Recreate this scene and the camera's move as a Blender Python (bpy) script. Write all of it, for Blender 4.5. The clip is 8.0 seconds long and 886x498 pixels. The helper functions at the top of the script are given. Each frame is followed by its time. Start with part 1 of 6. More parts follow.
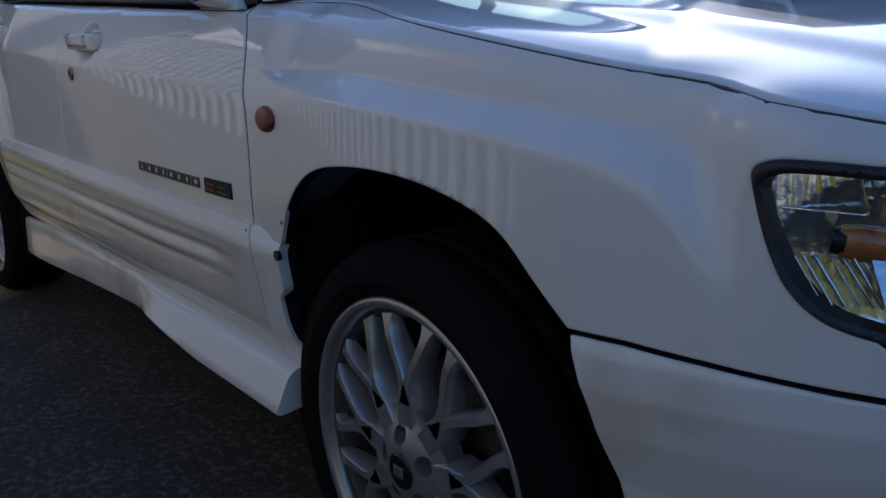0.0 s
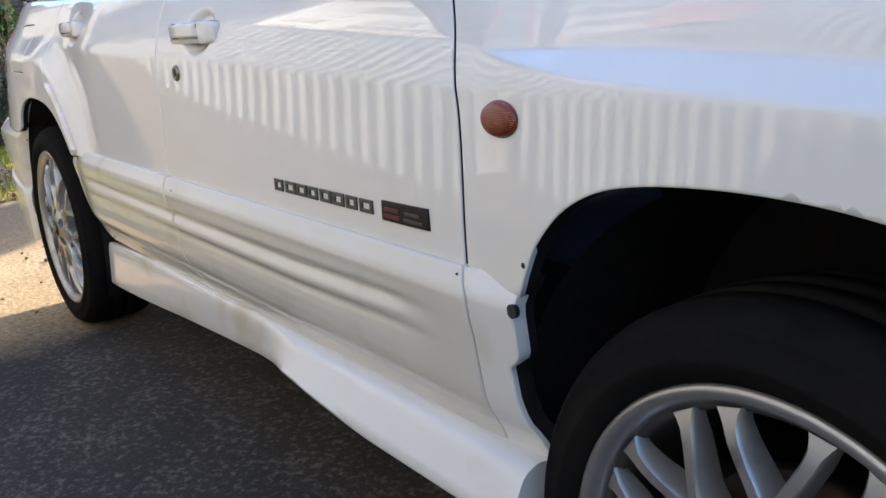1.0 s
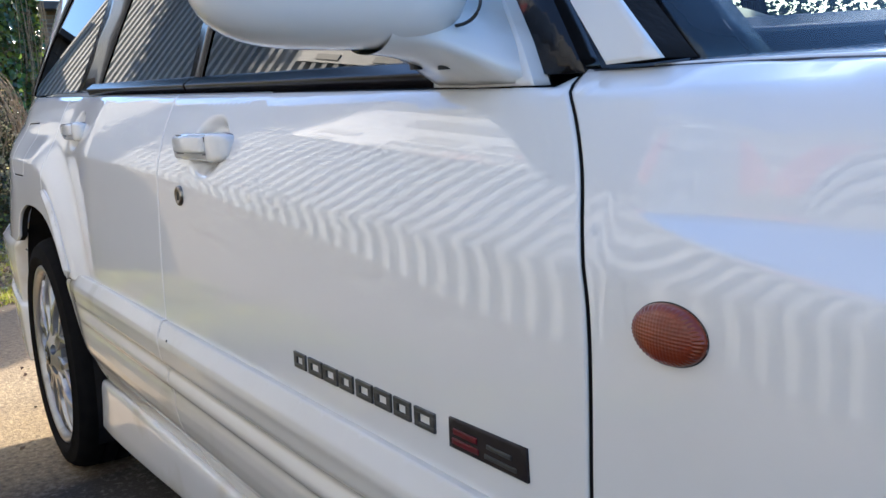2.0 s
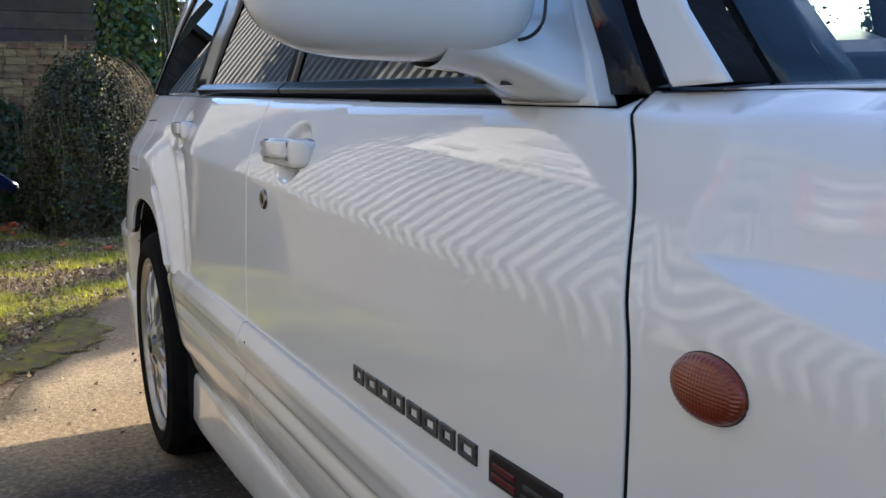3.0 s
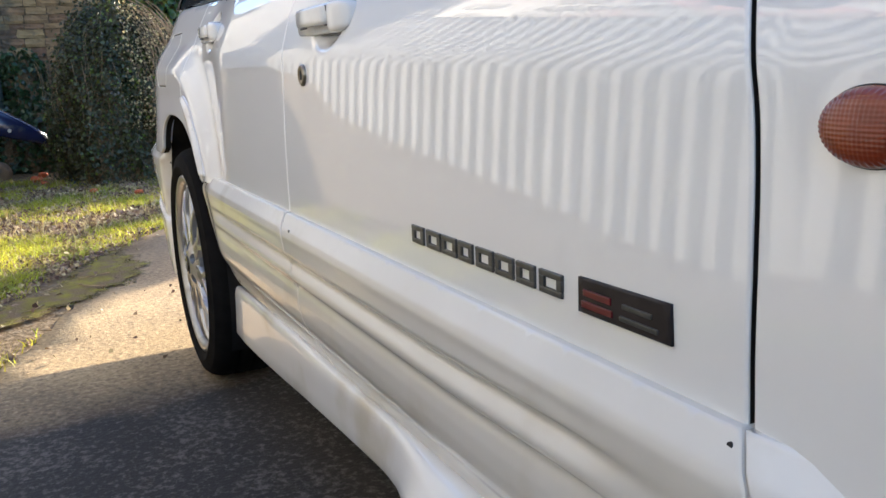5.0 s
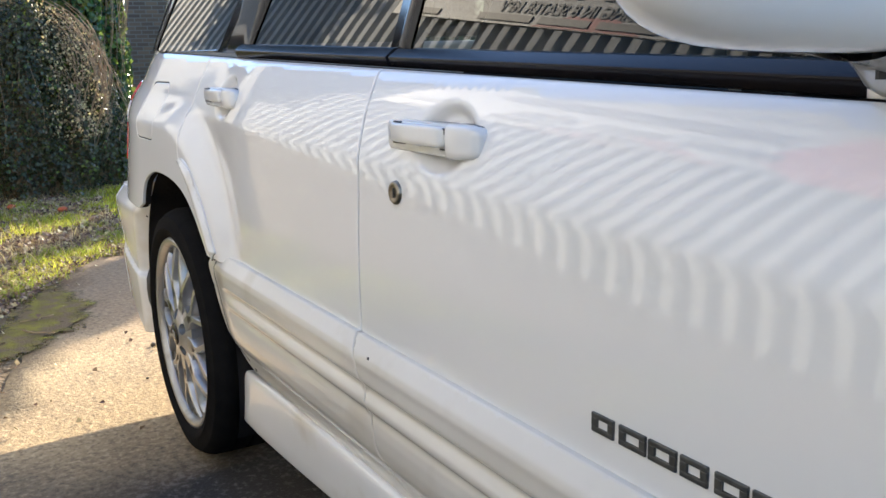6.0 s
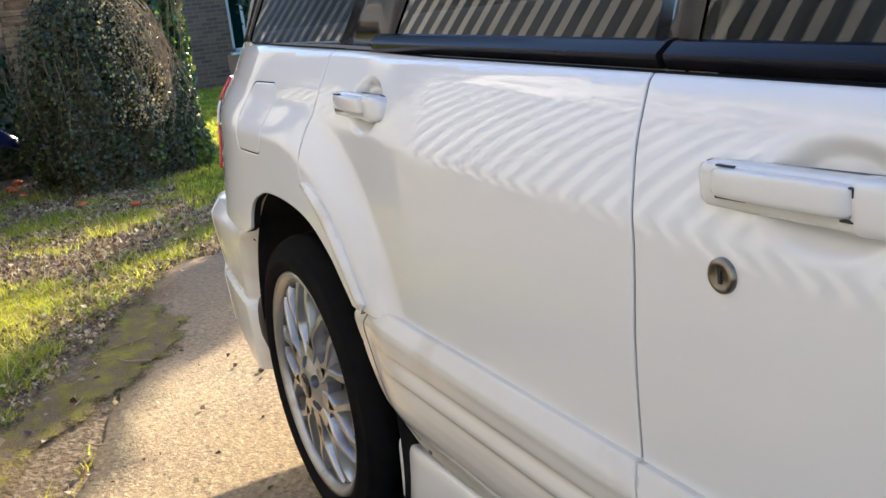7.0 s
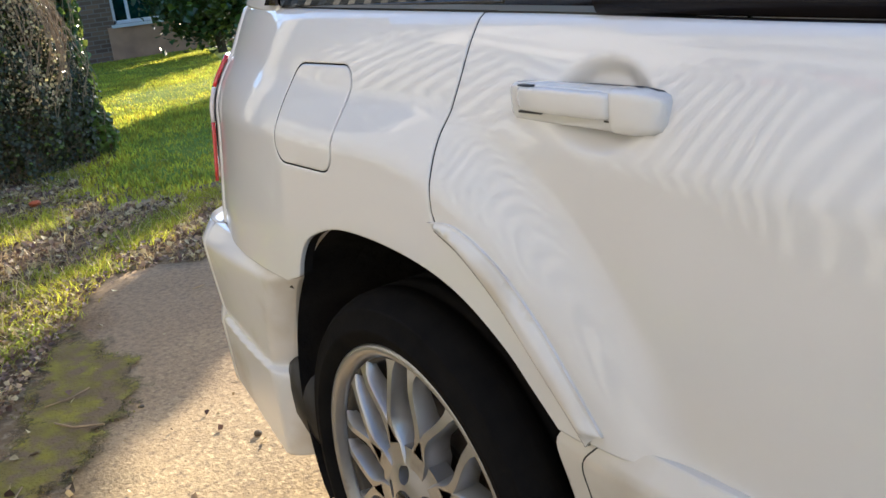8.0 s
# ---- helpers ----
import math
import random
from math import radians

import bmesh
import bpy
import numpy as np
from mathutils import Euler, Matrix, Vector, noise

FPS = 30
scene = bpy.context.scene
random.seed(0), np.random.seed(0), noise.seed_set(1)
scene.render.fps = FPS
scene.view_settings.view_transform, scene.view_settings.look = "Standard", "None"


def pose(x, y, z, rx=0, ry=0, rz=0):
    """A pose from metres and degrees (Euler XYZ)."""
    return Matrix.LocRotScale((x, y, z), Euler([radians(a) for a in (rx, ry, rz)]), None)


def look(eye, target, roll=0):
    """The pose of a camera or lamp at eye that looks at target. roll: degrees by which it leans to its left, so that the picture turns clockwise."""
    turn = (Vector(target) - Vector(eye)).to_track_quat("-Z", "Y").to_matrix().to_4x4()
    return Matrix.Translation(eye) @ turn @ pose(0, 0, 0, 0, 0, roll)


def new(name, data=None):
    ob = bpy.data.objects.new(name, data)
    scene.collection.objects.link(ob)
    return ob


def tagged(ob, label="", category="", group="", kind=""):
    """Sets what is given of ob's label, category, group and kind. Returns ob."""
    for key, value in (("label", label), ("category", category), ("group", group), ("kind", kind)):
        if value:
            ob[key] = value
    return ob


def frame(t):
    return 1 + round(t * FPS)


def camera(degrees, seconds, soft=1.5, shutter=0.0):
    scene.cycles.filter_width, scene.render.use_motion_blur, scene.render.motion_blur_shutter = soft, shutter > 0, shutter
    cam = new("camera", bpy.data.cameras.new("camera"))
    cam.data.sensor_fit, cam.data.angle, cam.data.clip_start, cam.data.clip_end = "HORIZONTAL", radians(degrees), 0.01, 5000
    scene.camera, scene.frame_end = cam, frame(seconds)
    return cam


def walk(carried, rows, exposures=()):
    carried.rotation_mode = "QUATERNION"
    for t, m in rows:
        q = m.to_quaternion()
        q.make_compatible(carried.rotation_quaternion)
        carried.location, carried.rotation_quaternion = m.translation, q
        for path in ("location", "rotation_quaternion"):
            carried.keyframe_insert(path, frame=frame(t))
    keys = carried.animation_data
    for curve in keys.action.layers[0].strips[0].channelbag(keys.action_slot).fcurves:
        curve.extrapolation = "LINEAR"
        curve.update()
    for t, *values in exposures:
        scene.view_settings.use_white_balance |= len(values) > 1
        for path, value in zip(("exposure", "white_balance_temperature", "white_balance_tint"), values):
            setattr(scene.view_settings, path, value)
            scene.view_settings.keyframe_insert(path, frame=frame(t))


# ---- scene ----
cam = camera(51.3, 8.0)

PATH = [
    (0, (1.017, -0.65, 0.936), (-0.526, 0.511, 0.415), -2.6),
    (0.5, (0.745, -0.663, 0.907), (-0.83, 0.459, 0.397), -3.2),
    (1, (0.5, -0.629, 0.892), (-1.095, 0.467, 0.386), -4.2),
    (1.5, (0.24, -0.498, 0.861), (-1.379, 0.582, 0.4), -3.6),
    (2, (0.113, -0.428, 0.922), (-1.547, 0.645, 0.613), -3.0),
    (2.2, (0.094, -0.429, 0.951), (-1.586, 0.622, 0.688), -2.7),
    (3.3, (0.133, -0.299, 0.91), (-1.674, 0.498, 0.597), -0.3),
    (3.5, (0.155, -0.267, 0.898), (-1.656, 0.515, 0.568), -0.5),
    (4, (0.165, -0.262, 0.839), (-1.647, 0.505, 0.481), -2.5),
    (4.5, (0.11, -0.296, 0.777), (-1.711, 0.462, 0.445), -2.5),
    (4.7, (0.08, -0.309, 0.783), (-1.744, 0.433, 0.435), -3.6),
    (5.8, (-0.161, -0.535, 0.946), (-1.847, 0.402, 0.417), 0.5),
    (6, (-0.234, -0.532, 0.98), (-1.934, 0.436, 0.566), -1.7),
    (6.5, (-0.49, -0.498, 1.017), (-2.268, 0.325, 0.618), -6.2),
    (7, (-0.743, -0.517, 1.048), (-2.484, 0.323, 0.537), -6.5),
    (7.5, (-1.098, -0.588, 1.066), (-2.757, 0.367, 0.488), -6.6),
    (8, (-1.482, -0.566, 1.052), (-3.086, 0.47, 0.457), -6.6),
]
EXPOSURES = [(0.0, 0.02, 4580, 16), (0.2, 0.3, 4620, 16), (0.5, 1.25, 4880, 13), (0.8, 1.74, 5130, 14), (1.0, 1.80, 5130, 14), (1.5, 1.88, 5030, 14), (2.0, 1.66, 4830, 14), (2.2, 1.14, 4850, 14), (3.5, 1.29, 4930, 14), (4.0, 1.38, 4960, 14), (4.5, 1.86, 5130, 14), (6.0, 1.87, 5060, 12), (6.5, 1.74, 5110, 13), (7.0, 1.75, 5130, 13), (8.0, 1.61, 5170, 12)]
walk(cam, [(t, look(eye, target, roll)) for t, eye, target, roll in PATH], EXPOSURES)

#### WORLD
SUN_FROM = Vector((-0.67, 0.742, 0.287)).normalized()
world = bpy.data.worlds.new("sky")
scene.world = world
world.use_nodes = True
nt = world.node_tree
sky = nt.nodes.new("ShaderNodeTexSky")
sky.sky_type = "NISHITA"
sky.sun_disc = False
sky.sun_elevation = math.asin(SUN_FROM.z)
sky.sun_rotation = math.atan2(SUN_FROM.x, SUN_FROM.y)
sky.air_density, sky.dust_density = 1.0, 0.8
nt.links.new(sky.outputs[0], nt.nodes["Background"].inputs[0])
nt.nodes["Background"].inputs[1].default_value = 0.14
sun = new("sun", bpy.data.lights.new("sun", "SUN"))
sun.data.energy, sun.data.angle, sun.data.color = 5.0, radians(0.53), (1.0, 0.75, 0.43)
sun.matrix_world = look(SUN_FROM * 30, (0, 0, 0))

# ---- materials ----


def material(name, c1, c2=None, scale=8.0, rough=0.5, bump=0.0, bump_scale=None, metallic=0.0, coat=0.0, stain=None,
             stain_scale=1.5, stain_at=0.55, vary=0.0, island=False, spec=0.5, rough2=None, detail=6.0):
    m = bpy.data.materials.new(name)
    m.use_nodes = True
    t = m.node_tree
    b = t.nodes["Principled BSDF"]
    b.inputs["Roughness"].default_value = rough
    b.inputs["Metallic"].default_value = metallic
    b.inputs["Coat Weight"].default_value = coat
    b.inputs["Coat Roughness"].default_value = 0.015
    b.inputs["Coat IOR"].default_value = 1.55
    b.inputs["Specular IOR Level"].default_value = spec
    geo = t.nodes.new("ShaderNodeNewGeometry")
    n = t.nodes.new("ShaderNodeTexNoise")
    n.inputs["Scale"].default_value, n.inputs["Detail"].default_value = scale, detail
    t.links.new(geo.outputs["Position"], n.inputs["Vector"])
    mix = t.nodes.new("ShaderNodeMix")
    mix.data_type = "RGBA"
    mix.inputs["A"].default_value, mix.inputs["B"].default_value = (*c1, 1), (*(c2 or c1), 1)
    ramp = t.nodes.new("ShaderNodeMapRange")
    ramp.inputs["From Min"].default_value, ramp.inputs["From Max"].default_value = 0.32, 0.68
    t.links.new(n.outputs["Fac"], ramp.inputs["Value"])
    t.links.new(ramp.outputs[0], mix.inputs["Factor"])
    out = mix.outputs["Result"]
    if stain:
        s = t.nodes.new("ShaderNodeTexNoise")
        s.inputs["Scale"].default_value, s.inputs["Detail"].default_value = stain_scale, 8.0
        t.links.new(geo.outputs["Position"], s.inputs["Vector"])
        r = t.nodes.new("ShaderNodeMapRange")
        r.inputs["From Min"].default_value, r.inputs["From Max"].default_value = stain_at - 0.06, stain_at + 0.12
        t.links.new(s.outputs["Fac"], r.inputs["Value"])
        mx = t.nodes.new("ShaderNodeMix")
        mx.data_type = "RGBA"
        t.links.new(out, mx.inputs["A"])
        mx.inputs["B"].default_value = (*stain, 1)
        t.links.new(r.outputs[0], mx.inputs["Factor"])
        out = mx.outputs["Result"]
    if vary:
        hsv = t.nodes.new("ShaderNodeHueSaturation")
        src = geo.outputs["Random Per Island"] if island else t.nodes.new("ShaderNodeObjectInfo").outputs["Random"]
        vr = t.nodes.new("ShaderNodeMapRange")
        vr.inputs["To Min"].default_value, vr.inputs["To Max"].default_value = 1 - vary, 1 + vary
        t.links.new(src, vr.inputs["Value"])
        t.links.new(vr.outputs[0], hsv.inputs["Value"])
        hr = t.nodes.new("ShaderNodeMapRange")
        hr.inputs["To Min"].default_value, hr.inputs["To Max"].default_value = 0.5 - vary * 0.06, 0.5 + vary * 0.06
        t.links.new(src, hr.inputs["Value"])
        t.links.new(hr.outputs[0], hsv.inputs["Hue"])
        t.links.new(out, hsv.inputs["Color"])
        out = hsv.outputs["Color"]
    t.links.new(out, b.inputs["Base Color"])
    if rough2 is not None:
        rr = t.nodes.new("ShaderNodeMapRange")
        rr.inputs["To Min"].default_value, rr.inputs["To Max"].default_value = rough, rough2
        t.links.new(n.outputs["Fac"], rr.inputs["Value"])
        t.links.new(rr.outputs[0], b.inputs["Roughness"])
    if bump:
        bn = t.nodes.new("ShaderNodeTexNoise")
        bn.inputs["Scale"].default_value, bn.inputs["Detail"].default_value = bump_scale or scale, 5.0
        t.links.new(geo.outputs["Position"], bn.inputs["Vector"])
        bp = t.nodes.new("ShaderNodeBump")
        bp.inputs["Strength"].default_value, bp.inputs["Distance"].default_value = 1.0, bump
        t.links.new(bn.outputs["Fac"], bp.inputs["Height"])
        t.links.new(bp.outputs[0], b.inputs["Normal"])
    return m


def leafy(name, c1, c2, scale=3.0, rough=0.4, translucent=0.35, vary=0.45):
    """Leaves: coloured by clump, each leaf a little different, and letting some light through."""
    m = material(name, c1, c2, scale=scale, rough=rough, vary=vary, island=True)
    t = m.node_tree
    b = t.nodes["Principled BSDF"]
    tr = t.nodes.new("ShaderNodeBsdfTranslucent")
    src = b.inputs["Base Color"].links[0].from_socket
    t.links.new(src, tr.inputs["Color"])
    mx = t.nodes.new("ShaderNodeMixShader")
    mx.inputs[0].default_value = translucent
    t.links.new(b.outputs[0], mx.inputs[1])
    t.links.new(tr.outputs[0], mx.inputs[2])
    t.links.new(mx.outputs[0], t.nodes["Material Output"].inputs["Surface"])
    return m


def glass(name, tint, rough=0.0, clear=0.7):
    """A pane: a mirror-like face over a see-through tint."""
    m = bpy.data.materials.new(name)
    m.use_nodes = True
    t = m.node_tree
    t.nodes.remove(t.nodes["Principled BSDF"])
    tr = t.nodes.new("ShaderNodeBsdfTransparent")
    tr.inputs[0].default_value = (*[c * clear for c in tint], 1)
    gl = t.nodes.new("ShaderNodeBsdfGlossy")
    gl.inputs["Roughness"].default_value = rough
    lw = t.nodes.new("ShaderNodeLayerWeight")
    lw.inputs[0].default_value = 0.5
    po = t.nodes.new("ShaderNodeMath")
    po.operation = "POWER"
    po.inputs[1].default_value = 4.2
    t.links.new(lw.outputs["Facing"], po.inputs[0])
    fr = t.nodes.new("ShaderNodeMapRange")
    fr.inputs["To Min"].default_value, fr.inputs["To Max"].default_value = 0.045, 1.0
    t.links.new(po.outputs[0], fr.inputs["Value"])
    mx = t.nodes.new("ShaderNodeMixShader")
    t.links.new(fr.outputs[0], mx.inputs[0])
    t.links.new(tr.outputs[0], mx.inputs[1])
    t.links.new(gl.outputs[0], mx.inputs[2])
    t.links.new(mx.outputs[0], t.nodes["Material Output"].inputs["Surface"])
    return m


PAINT = material("white_pearl_paint", (0.68, 0.68, 0.67), (0.66, 0.66, 0.645), scale=2.0, rough=0.5, spec=0.05, coat=1.0, stain=(0.64, 0.63, 0.605), stain_scale=1.3, stain_at=0.6)
PLASTIC_WHITE = material("white_painted_plastic", (0.68, 0.68, 0.67), (0.66, 0.655, 0.63), scale=5.0, rough=0.5, spec=0.05, coat=1.0, stain=(0.53, 0.49, 0.41), stain_scale=5.0, stain_at=0.60)
PAINT.node_tree.nodes["Principled BSDF"].inputs["Coat Roughness"].default_value = 0.03
PLASTIC_WHITE.node_tree.nodes["Principled BSDF"].inputs["Coat Roughness"].default_value = 0.08
CLADDING = material("grimy_white_cladding", (0.63, 0.615, 0.575), (0.58, 0.56, 0.505), scale=4.0, rough=0.5, spec=0.05, coat=1.0, stain=(0.50, 0.465, 0.39), stain_scale=6.0, stain_at=0.64)
CLADDING.node_tree.nodes["Principled BSDF"].inputs["Coat Roughness"].default_value = 0.13
BLACK = material("black_plastic", (0.012, 0.012, 0.013), (0.02, 0.02, 0.021), scale=30, rough=0.5, bump=0.0004, bump_scale=300)
GLOSS_BLACK = material("gloss_black_trim", (0.008, 0.008, 0.01), (0.014, 0.013, 0.013), scale=10, rough=0.12, spec=0.35)
STRIP_BLACK = material("satin_black_strip", (0.007, 0.007, 0.010), (0.013, 0.011, 0.011), scale=10, rough=0.2, spec=0.13)
LINER = material("wheel_arch_felt", (0.013, 0.013, 0.014), (0.024, 0.022, 0.021), scale=12, rough=0.95, bump=0.003, bump_scale=60, spec=0.04)
RUBBER = material("tyre_rubber", (0.007, 0.007, 0.0075), (0.011, 0.0105, 0.010), scale=25, rough=0.85, spec=0.04, bump=0.0006, bump_scale=180, stain=(0.014, 0.0125, 0.011), stain_scale=9, stain_at=0.62)
ALLOY = material("silver_alloy", (0.40, 0.40, 0.405), (0.33, 0.33, 0.325), scale=14, rough=0.34, metallic=0.7, coat=0.3, stain=(0.20, 0.185, 0.165), stain_scale=18, stain_at=0.66)
# silver barrel coloured dark to stand for the shade inside the wheel
BARREL_SHADE = material("shade_dark_alloy", (0.085, 0.08, 0.075), (0.05, 0.046, 0.042), scale=20, rough=0.55, metallic=0.4)
STEEL = material("brake_steel", (0.06, 0.052, 0.047), (0.035, 0.027, 0.022), scale=30, rough=0.6, metallic=0.6)
CHROME = material("chrome_reflector", (0.85, 0.85, 0.86), rough=0.14, metallic=1.0, bump=0.0012, bump_scale=55)
AMBER = material("amber_lens", (0.20, 0.034, 0.006), (0.12, 0.018, 0.004), scale=40, rough=0.4, spec=0.2, coat=0.6, bump=0.0002, bump_scale=260, stain=(0.12, 0.018, 0.008), stain_scale=25, stain_at=0.58)
BULB_AMBER = material("amber_bulb_glass", (0.45, 0.17, 0.03), (0.22, 0.085, 0.025), scale=35, rough=0.25, coat=0.8, bump=0.0008, bump_scale=120)
RED_LENS = material("red_lamp_lens", (0.55, 0.015, 0.012), (0.45, 0.012, 0.01), scale=60, rough=0.1, coat=1.0)
CLEAR_LENS = material("pale_lamp_lens", (0.75, 0.72, 0.70), (0.62, 0.55, 0.54), scale=80, rough=0.1, coat=1.0)
LETTER = material("dark_grey_lettering", (0.05, 0.052, 0.05), (0.09, 0.09, 0.085), scale=60, rough=0.35, metallic=0.5)
BADGE_RED = material("badge_red", (0.11, 0.006, 0.012), (0.07, 0.004, 0.009), scale=60, rough=0.3)
BADGE_BLACK = material("badge_black", (0.012, 0.010, 0.010), (0.025, 0.02, 0.02), scale=40, rough=0.45, spec=0.15)
LOCK_METAL = material("worn_lock_metal", (0.30, 0.27, 0.21), (0.16, 0.13, 0.09), scale=90, rough=0.4, metallic=0.9)
DASH = material("dark_dashboard", (0.03, 0.034, 0.04), (0.045, 0.05, 0.055), scale=30, rough=0.6, bump=0.0005, bump_scale=400)
SEAT = material("seat_cloth", (0.03, 0.033, 0.04), (0.05, 0.05, 0.055), scale=60, rough=0.9)
SIDE_GLASS = glass("tinted_side_glass", (0.20, 0.22, 0.22), clear=0.35)
FRONT_GLASS = glass("front_side_glass", (0.80, 0.92, 0.86), clear=0.42)
WIND_GLASS = glass("windscreen_glass", (0.86, 0.95, 0.98), clear=0.97)
LENS_GLASS = glass("clear_lamp_glass", (0.95, 0.97, 0.96), clear=0.97)
HOUSE_GLASS = glass("house_window_glass", (0.55, 0.80, 0.80), clear=0.75)



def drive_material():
    """Pale sandy concrete at the garden end, running out over older tarmac, darkened further for the car's shade."""
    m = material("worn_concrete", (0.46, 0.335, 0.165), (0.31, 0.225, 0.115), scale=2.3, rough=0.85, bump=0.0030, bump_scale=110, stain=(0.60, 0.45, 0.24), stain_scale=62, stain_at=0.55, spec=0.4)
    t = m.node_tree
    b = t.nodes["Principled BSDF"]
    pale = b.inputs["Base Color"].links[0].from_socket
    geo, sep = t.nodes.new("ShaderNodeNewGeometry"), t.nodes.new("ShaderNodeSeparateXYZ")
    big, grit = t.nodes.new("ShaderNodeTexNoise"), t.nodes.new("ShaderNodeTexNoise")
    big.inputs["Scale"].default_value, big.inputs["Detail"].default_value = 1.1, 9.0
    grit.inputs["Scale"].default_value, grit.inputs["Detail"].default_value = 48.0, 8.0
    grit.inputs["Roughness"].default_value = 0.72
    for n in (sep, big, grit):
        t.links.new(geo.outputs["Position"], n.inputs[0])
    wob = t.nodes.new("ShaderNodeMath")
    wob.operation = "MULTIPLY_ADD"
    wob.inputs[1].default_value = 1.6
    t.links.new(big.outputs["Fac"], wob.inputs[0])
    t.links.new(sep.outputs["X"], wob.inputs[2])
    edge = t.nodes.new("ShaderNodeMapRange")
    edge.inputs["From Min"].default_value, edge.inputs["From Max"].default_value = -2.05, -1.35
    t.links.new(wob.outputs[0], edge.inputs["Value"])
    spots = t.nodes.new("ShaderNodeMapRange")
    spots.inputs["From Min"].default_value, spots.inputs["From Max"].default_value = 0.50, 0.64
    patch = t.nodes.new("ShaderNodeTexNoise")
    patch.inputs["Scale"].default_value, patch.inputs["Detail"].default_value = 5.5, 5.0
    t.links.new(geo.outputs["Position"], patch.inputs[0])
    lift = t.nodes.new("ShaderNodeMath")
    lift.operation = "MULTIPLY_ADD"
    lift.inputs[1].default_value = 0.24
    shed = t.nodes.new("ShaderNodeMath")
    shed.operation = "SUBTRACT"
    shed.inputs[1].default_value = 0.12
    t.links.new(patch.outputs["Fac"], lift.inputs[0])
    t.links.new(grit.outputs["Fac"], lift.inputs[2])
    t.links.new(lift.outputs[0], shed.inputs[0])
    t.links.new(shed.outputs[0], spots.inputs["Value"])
    # front colour: dark tarmac with the shade beside the car put in
    shaded_tar = t.nodes.new("ShaderNodeMix")
    shaded_tar.data_type = "RGBA"
    shaded_tar.inputs["A"].default_value, shaded_tar.inputs["B"].default_value = (0.024, 0.0225, 0.021, 1), (0.115, 0.103, 0.090, 1)
    t.links.new(spots.outputs[0], shaded_tar.inputs["Factor"])
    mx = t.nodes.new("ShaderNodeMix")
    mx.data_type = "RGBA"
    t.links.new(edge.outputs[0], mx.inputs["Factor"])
    specks = t.nodes.new("ShaderNodeMapRange")
    specks.inputs["From Min"].default_value, specks.inputs["From Max"].default_value = 0.36, 0.50
    specks.inputs["To Min"].default_value, specks.inputs["To Max"].default_value = 0.85, 0.0
    t.links.new(grit.outputs["Fac"], specks.inputs["Value"])
    gravel = t.nodes.new("ShaderNodeMix")
    gravel.data_type = "RGBA"
    gravel.inputs["B"].default_value = (0.15, 0.105, 0.058, 1)
    t.links.new(specks.outputs[0], gravel.inputs["Factor"])
    t.links.new(pale, gravel.inputs["A"])
    soil_edge = t.nodes.new("ShaderNodeMapRange")
    soil_edge.inputs["From Min"].default_value, soil_edge.inputs["From Max"].default_value = -2.65, -3.35
    soil_edge.inputs["To Max"].default_value = 0.88
    t.links.new(wob.outputs[0], soil_edge.inputs["Value"])
    soil = t.nodes.new("ShaderNodeMix")
    soil.data_type = "RGBA"
    soil_mix = t.nodes.new("ShaderNodeMix")
    soil_mix.data_type = "RGBA"
    soil_mix.inputs["A"].default_value, soil_mix.inputs["B"].default_value = (0.115, 0.070, 0.034, 1), (0.29, 0.20, 0.105, 1)
    mottle = t.nodes.new("ShaderNodeMapRange")
    mottle.inputs["From Min"].default_value, mottle.inputs["From Max"].default_value = 0.40, 0.78
    t.links.new(lift.outputs[0], mottle.inputs["Value"])
    t.links.new(mottle.outputs[0], soil_mix.inputs["Factor"])
    t.links.new(soil_edge.outputs[0], soil.inputs["Factor"])
    t.links.new(gravel.outputs["Result"], soil.inputs["A"])
    t.links.new(soil_mix.outputs["Result"], soil.inputs["B"])
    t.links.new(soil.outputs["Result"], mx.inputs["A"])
    t.links.new(shaded_tar.outputs["Result"], mx.inputs["B"])
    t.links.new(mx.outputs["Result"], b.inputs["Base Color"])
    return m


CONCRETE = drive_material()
ROUGH_GROUND = material("leafy_earth", (0.18, 0.125, 0.065), (0.09, 0.066, 0.035), scale=6, rough=0.95, bump=0.012, bump_scale=55, stain=(0.26, 0.20, 0.125), stain_scale=38, stain_at=0.55, spec=0.2)
def fading(m, name="cover"):
    """Lets a surface thin out, speck by speck, where its cover runs low."""
    t = m.node_tree
    at, nz = t.nodes.new("ShaderNodeAttribute"), t.nodes.new("ShaderNodeTexNoise")
    at.attribute_name = name
    nz.inputs["Scale"].default_value, nz.inputs["Detail"].default_value, nz.inputs["Roughness"].default_value = 16.0, 10.0, 0.75
    geo = t.nodes.new("ShaderNodeNewGeometry")
    t.links.new(geo.outputs["Position"], nz.inputs["Vector"])
    dif = t.nodes.new("ShaderNodeMath")
    dif.operation = "SUBTRACT"
    t.links.new(at.outputs["Fac"], dif.inputs[0])
    t.links.new(nz.outputs["Fac"], dif.inputs[1])
    r = t.nodes.new("ShaderNodeMapRange")
    r.inputs["From Min"].default_value, r.inputs["From Max"].default_value = -0.06, 0.10
    t.links.new(dif.outputs[0], r.inputs["Value"])
    t.links.new(r.outputs[0], t.nodes["Principled BSDF"].inputs["Alpha"])
    return m


